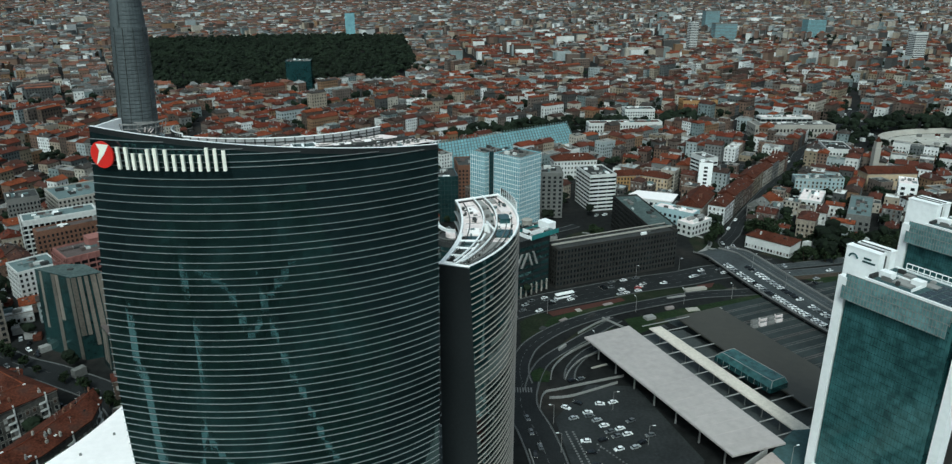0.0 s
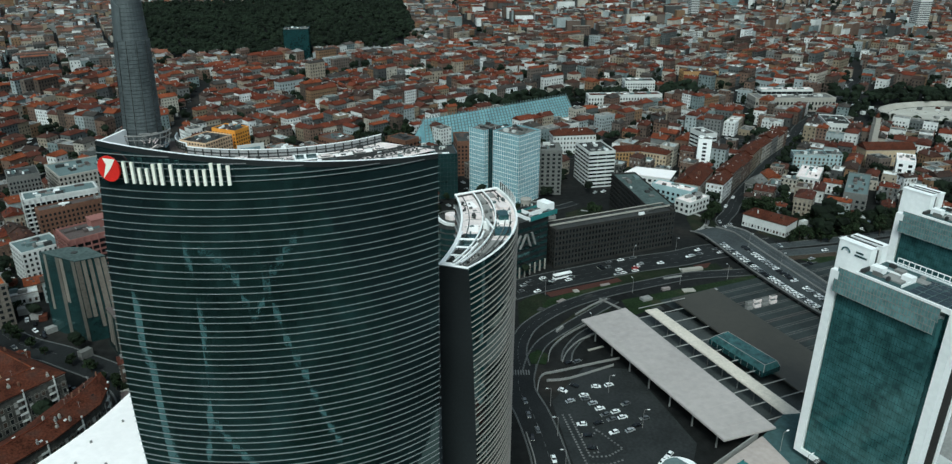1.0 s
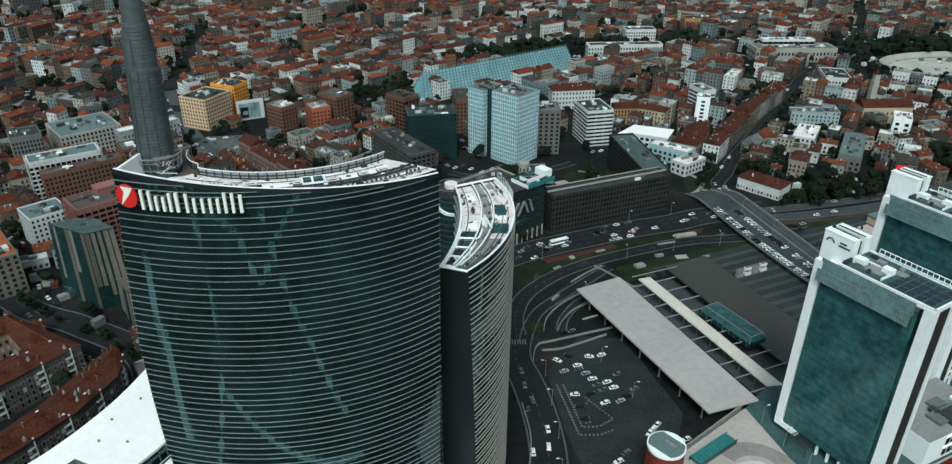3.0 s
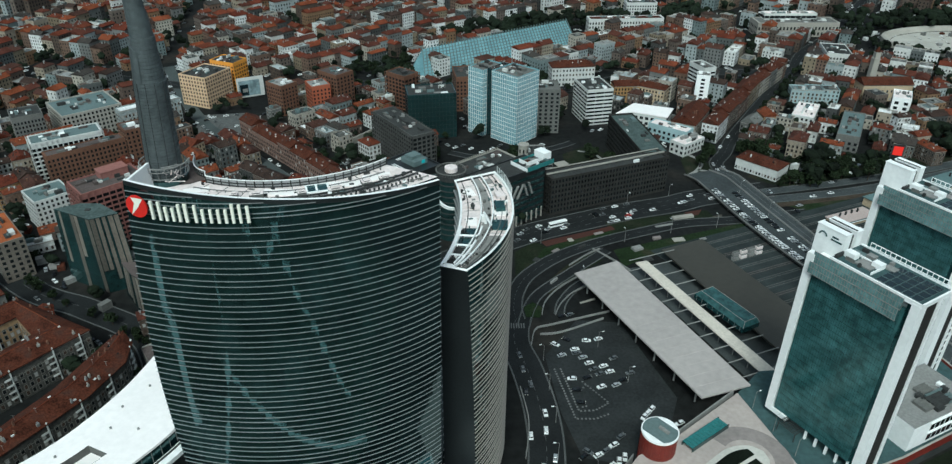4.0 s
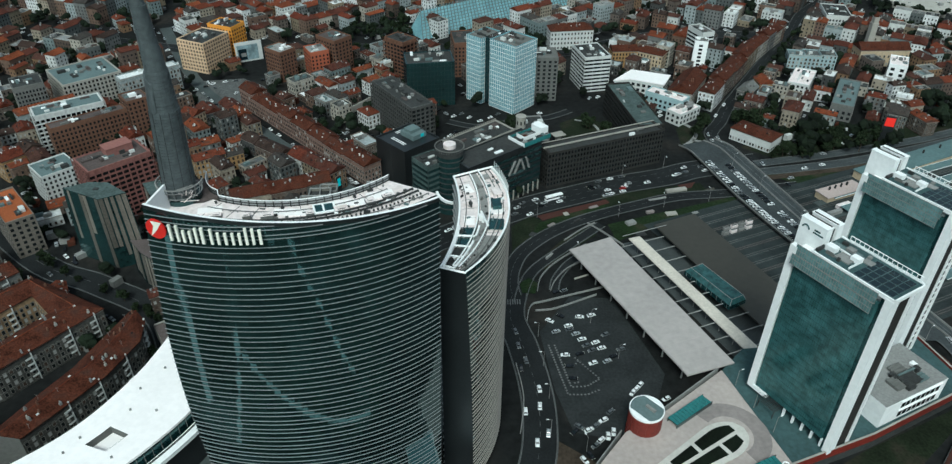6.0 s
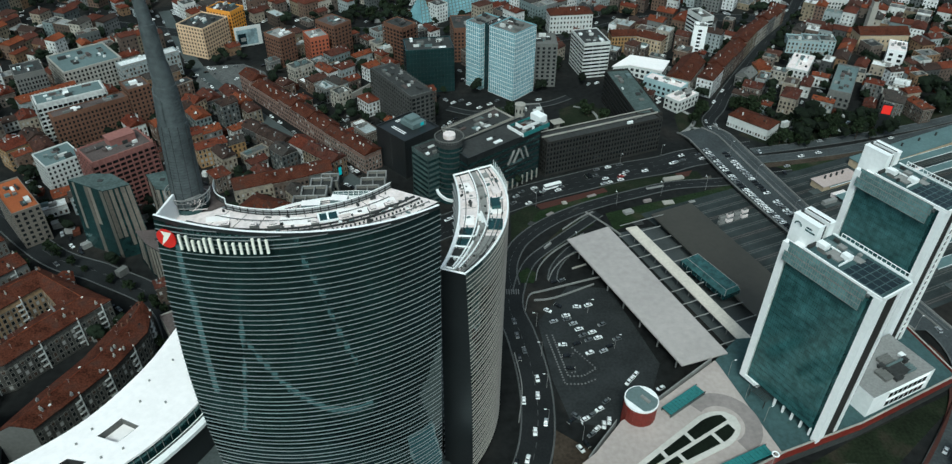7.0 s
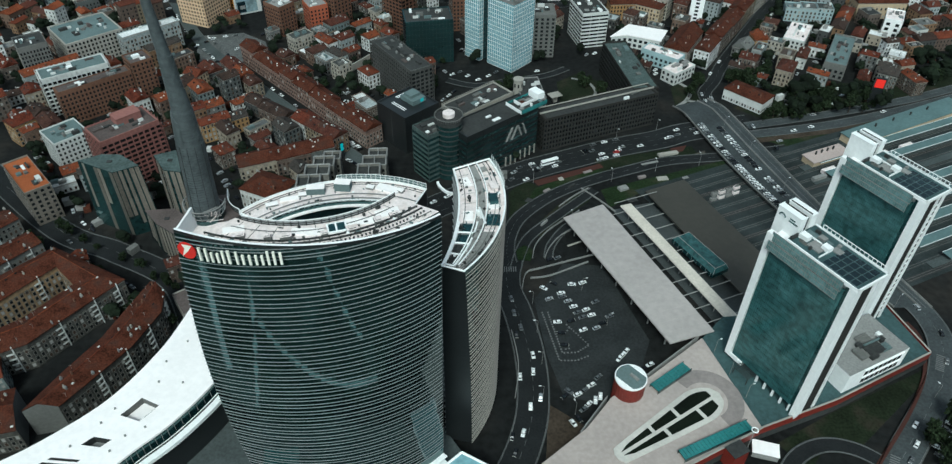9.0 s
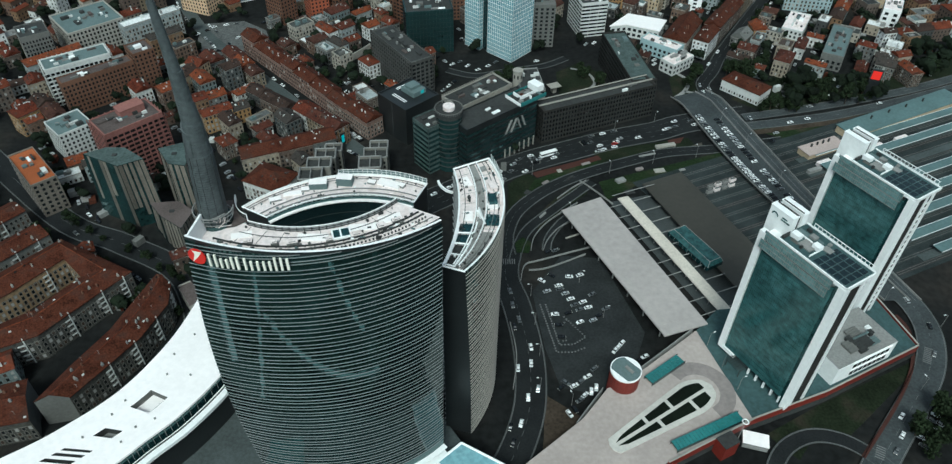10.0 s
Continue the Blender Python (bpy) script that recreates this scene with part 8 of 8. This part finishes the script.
for k in range(12):
    m.beam((1.3 * math.cos(k * math.pi / 6), 1.3 * math.sin(k * math.pi / 6), 18), (1.3 * math.cos((k + 1) * math.pi / 6), 1.3 * math.sin((k + 1) * math.pi / 6), 18), .2)
part("lamp_ring", m, white, mast)


# ---- trees ----
def tree_mesh(seed, h, r):
    q = random.Random(seed)
    t, c = Mesh(), Mesh()
    t.tube(0, 0, 0, h * .45, .28, .18, 7)
    for _ in range(6):
        a, k = q.uniform(0, 6.28), q.uniform(.35, .75)
        t.beam((0, 0, h * q.uniform(.25, .45)), (r * k * math.cos(a), r * k * math.sin(a), h * q.uniform(.5, .8)), .08)
    for _ in range(17):
        a, k, z = q.uniform(0, 6.28), r * math.sqrt(q.random()) * .8, h * q.uniform(.38, .92)
        k *= 1.1 - .55 * max(z / h - .55, 0) / .45
        s = r * q.uniform(.22, .40)
        cx, cy = k * math.cos(a), k * math.sin(a)
        for _ in range(26):
            d = Vector((q.gauss(0, 1), q.gauss(0, 1), q.gauss(0, .75))).normalized() * s * q.uniform(.5, 1.05)
            u = Vector((q.gauss(0, 1), q.gauss(0, 1), q.gauss(0, 1))).normalized()
            w = u.orthogonal().normalized() * q.uniform(.28, .55)
            u = u.cross(w).normalized() * q.uniform(.28, .55)
            p = Vector((cx, cy, z)) + d
            c.face([p + u + w, p - u + w, p - u - w, p + u - w])
    return t, c


tree_models = []
for k, (h, r) in enumerate(((10, 4.2), (8, 3.2), (13, 5.0), (11, 2.2))):
    ob = thing("tree", 0, 0, -60, 0, "dark green leafy tree" if k < 3 else "slender dark green poplar", "tree", "trees")
    t, c = tree_mesh(k + 3, h, r)
    part("trunk", t, bark, ob)
    part("crown", c, leaf, ob)
    tree_models.append(ob)
trng = random.Random(9)
tree_used = set()


def tree(x, y, k=None, s=None, z=0.0):
    k = trng.randrange(3) if k is None else k
    s = s or trng.uniform(.75, 1.25)
    m_ = pose(x, y, z, 0, 0, trng.uniform(0, 360))
    if k not in tree_used:
        tree_used.add(k)
        tree_models[k].matrix_basis = m_ @ Matrix.Diagonal((s, s, s, 1))
    else:
        o = copy_thing(tree_models[k], m_)
        o.scale = (s, s, s)


for poly, n, ks in ((parks[2], 42, (0, 1, 2)), ([(192, 480), (215, 490), (240, 500), (225, 520), (200, 510)], 16, (0, 1, 2)), ([(196, 455), (212, 441), (226, 450), (226, 462), (214, 452)], 7, (1,)), (parks[1], 12, (0, 2)), (parks[5], 14, (0, 1, 2)), ([(150, 470), (175, 480), (178, 500), (160, 505)], 8, (0, 1)), ([(-118, 242), (-106, 286), (-60, 316), (-30, 312), (-62, 301), (-95, 290)], 6, (1,)),
                    ([(196, 176), (214, 190), (226, 205), (216, 180), (205, 168)], 12, (0, 2)), ([(40, 440), (70, 470), (40, 505), (-5, 470)], 12, (0, 1)), ([(120, 470), (95, 470), (80, 500), (105, 520)], 8, (0, 1))):
    xs, ys = [p[0] for p in poly], [p[1] for p in poly]
    got = 0
    for _ in range(n * 12):
        x, y = trng.uniform(min(xs), max(xs)), trng.uniform(min(ys), max(ys))
        if got < n and inside(x, y, poly) and not taken(x, y, 1.5) and not near_lane(x, y, 1):
            tree(x, y, trng.choice(ks))
            got += 1
for k in range(22):
    tree(-130 + k * 9.0 + trng.uniform(-2, 2), 637 + (k > 10) * 3 + trng.uniform(-3, 3), 0)
for k in range(16):
    tree(418 + k * 3.6, 709 - k * 3.2 + trng.uniform(-3, 3), 3, trng.uniform(.9, 1.3))
for _ in range(20):
    b = placed[trng.randrange(70)]
    x, y = b[0] + trng.uniform(-12, 12), b[1] + trng.uniform(-8, 8)
    if buildable(x, y, 1.0) and in_view(x, y):
        tree(x, y, trng.choice((0, 1)))


# far woods
wd = Mesh()
ico = [(0, 0, 1), (.894, 0, .447), (.276, .851, .447), (-.724, .526, .447), (-.724, -.526, .447), (.276, -.851, .447), (.724, .526, -.447), (-.276, .851, -.447), (-.894, 0, -.447), (-.276, -.851, -.447), (.724, -.526, -.447)]
icf = [(0, 1, 2), (0, 2, 3), (0, 3, 4), (0, 4, 5), (0, 5, 1), (1, 6, 2), (2, 7, 3), (3, 8, 4), (4, 9, 5), (5, 10, 1), (6, 7, 2), (7, 8, 3), (8, 9, 4), (9, 10, 5), (10, 6, 1)]


def far_tree(x, y, h):
    for _ in range(4):
        a, k = trng.uniform(0, 6.28), trng.uniform(0, h * .28)
        cx, cy, cz, s = x + k * math.cos(a), y + k * math.sin(a), h * trng.uniform(.5, .85), h * trng.uniform(.2, .34)
        i0 = len(wd.v)
        wd.v += [(cx + s * p[0] * trng.uniform(.7, 1.3), cy + s * p[1] * trng.uniform(.7, 1.3), cz + s * p[2] * trng.uniform(.6, 1.1)) for p in ico]
        wd.f += [(i0 + a_, i0 + b_, i0 + c_) for a_, b_, c_ in icf]
        wd.m += [0] * len(icf)


for poly, step in ((parks[2], 14), (parks[5], 13), (parks[0], 11.5), (parks[3], 10), (parks[4], 10), (parks[6], 16)):
    xs, ys = [p[0] for p in poly], [p[1] for p in poly]
    y = min(ys)
    while y < max(ys):
        x = min(xs)
        while x < max(xs):
            px, py = x + trng.uniform(-5, 5), y + trng.uniform(-5, 5)
            if inside(px, py, poly) and trng.random() < .8 and not taken(px, py, 3) and not (400 < px < 660 and py < 845):
                far_tree(px, py, trng.uniform(11, 19))
            x += step
        y += step
for b in placed:
    if math.hypot(b[0], b[1]) > 700 and trng.random() < .45:
        for _ in range(trng.randint(1, 6)):
            far_tree(b[0] + trng.uniform(-.5, .5) * b[2], b[1] + trng.uniform(-.5, .5) * b[3], trng.uniform(9, 16))
# loose trees round the edges of the great park
for _ in range(420):
    y = trng.uniform(980, 1500)
    x = trng.uniform(-620, 120)
    if not inside(x, y, parks[0]) and clear_of_town(x, y, 3, 3, 0):
        far_tree(x, y, trng.uniform(10, 17))
# small trees, sheds and parked cars that fill yards and kerbs
yard, kerb_cars = Mesh(), Mesh()
extra = 0
for _ in range(14000):
    y = 235 + 800 * trng.random() ** 1.2
    x = trng.uniform(-.72, .72) * y
    if any(inside(x, y, p) for p in open_land) or taken(x, y, 0) or not clear_of_town(x, y, 4, 4, 0):
        continue
    d, on_lane, k = math.hypot(x, y), near_lane(x, y, 0), trng.random()
    if on_lane:
        if k < .55 and near_lane(x, y, -2.5) != True:
            a = trng.choice((0, 90)) + seeds[min(range(len(seeds)), key=lambda i: (seeds[i][0] - x) ** 2 + (seeds[i][1] - y) ** 2)][2]
            i0 = trng.randrange(3)
            kerb_cars.box(x, y, .2, 4.3, 1.8, .75, a, i0), kerb_cars.box(x, y, .95, 2.2, 1.6, .5, a, 3, i0)
    elif k < .50:
        if d < 560 and extra < 40:
            extra += 1
            tree(x, y, trng.choice((0, 1)), trng.uniform(.5, .9))
        else:
            if (x - 556) ** 2 / 115 ** 2 + (y - 792) ** 2 / 64 ** 2 > 1:
                far_tree(x, y, trng.uniform(6, 12))
    elif k < .62:
        a = trng.uniform(0, 180)
        yard.box(x, y, 0, trng.uniform(3, 6), trng.uniform(2.5, 4), trng.uniform(2.4, 4.5), a, trng.randrange(4))
    elif k < .85:
        a = trng.choice((44, 134, 57))
        i0 = trng.randrange(3)
        kerb_cars.box(x, y, .2, 4.3, 1.8, .75, a, i0), kerb_cars.box(x, y, .95, 2.2, 1.6, .5, a, 3, i0)
tagged(part("yard_sheds", yard, [concrete, clay, grey_wall, white_wall]), "small sheds in the courtyards of the town", "sheds", kind="stuff")
tagged(part("kerbside_cars", kerb_cars, [paints[0][0], paints[1][0], paints[2][0], pane]), "cars parked along the streets of the town", "cars", kind="stuff")
for k in range(22):
    t = k / 21
    tree(lerp(-250, -140, t) + trng.uniform(-3, 3), lerp(322, 254, t) + trng.choice((-9, 9)) + trng.uniform(-2, 2), trng.choice((0, 1)), trng.uniform(.6, .9))
for k in range(12):
    t = k / 11
    for o in (6,):
        tree(lerp(208, 313, t) + o * .84 + trng.uniform(-1, 1), lerp(538, 702, t) - o * .54, 1, trng.uniform(.7, 1.1))
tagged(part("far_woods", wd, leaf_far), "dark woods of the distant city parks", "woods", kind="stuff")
ar = Mesh()
ar.prism([(556 + 98 * math.cos(2 * math.pi * k / 40), 792 + 50 * math.sin(2 * math.pi * k / 40)) for k in range(40)], 0, 1.0, 0)
tagged(part("arena_floor", ar, material("pale_sand", (.40, .38, .34), .9, vary=.15)), "pale oval sports ground with a low rim", "sports ground", kind="structure")
ar = Mesh()
for r0, z0, r1, z1 in ((98, 1, 106, 6), (106, 6, 109, 6), (109, 6, 109, 0)):
    ar.strip([(556 + r0 * math.cos(2 * math.pi * k / 60), 792 + (r0 * .53) * math.sin(2 * math.pi * k / 60), z0) for k in range(61)], [(556 + r1 * math.cos(2 * math.pi * k / 60), 792 + (r1 * .53) * math.sin(2 * math.pi * k / 60), z1) for k in range(61)])
tagged(part("arena_stand", ar, stone), "low stone stand round the sports ground", "stand", kind="structure")
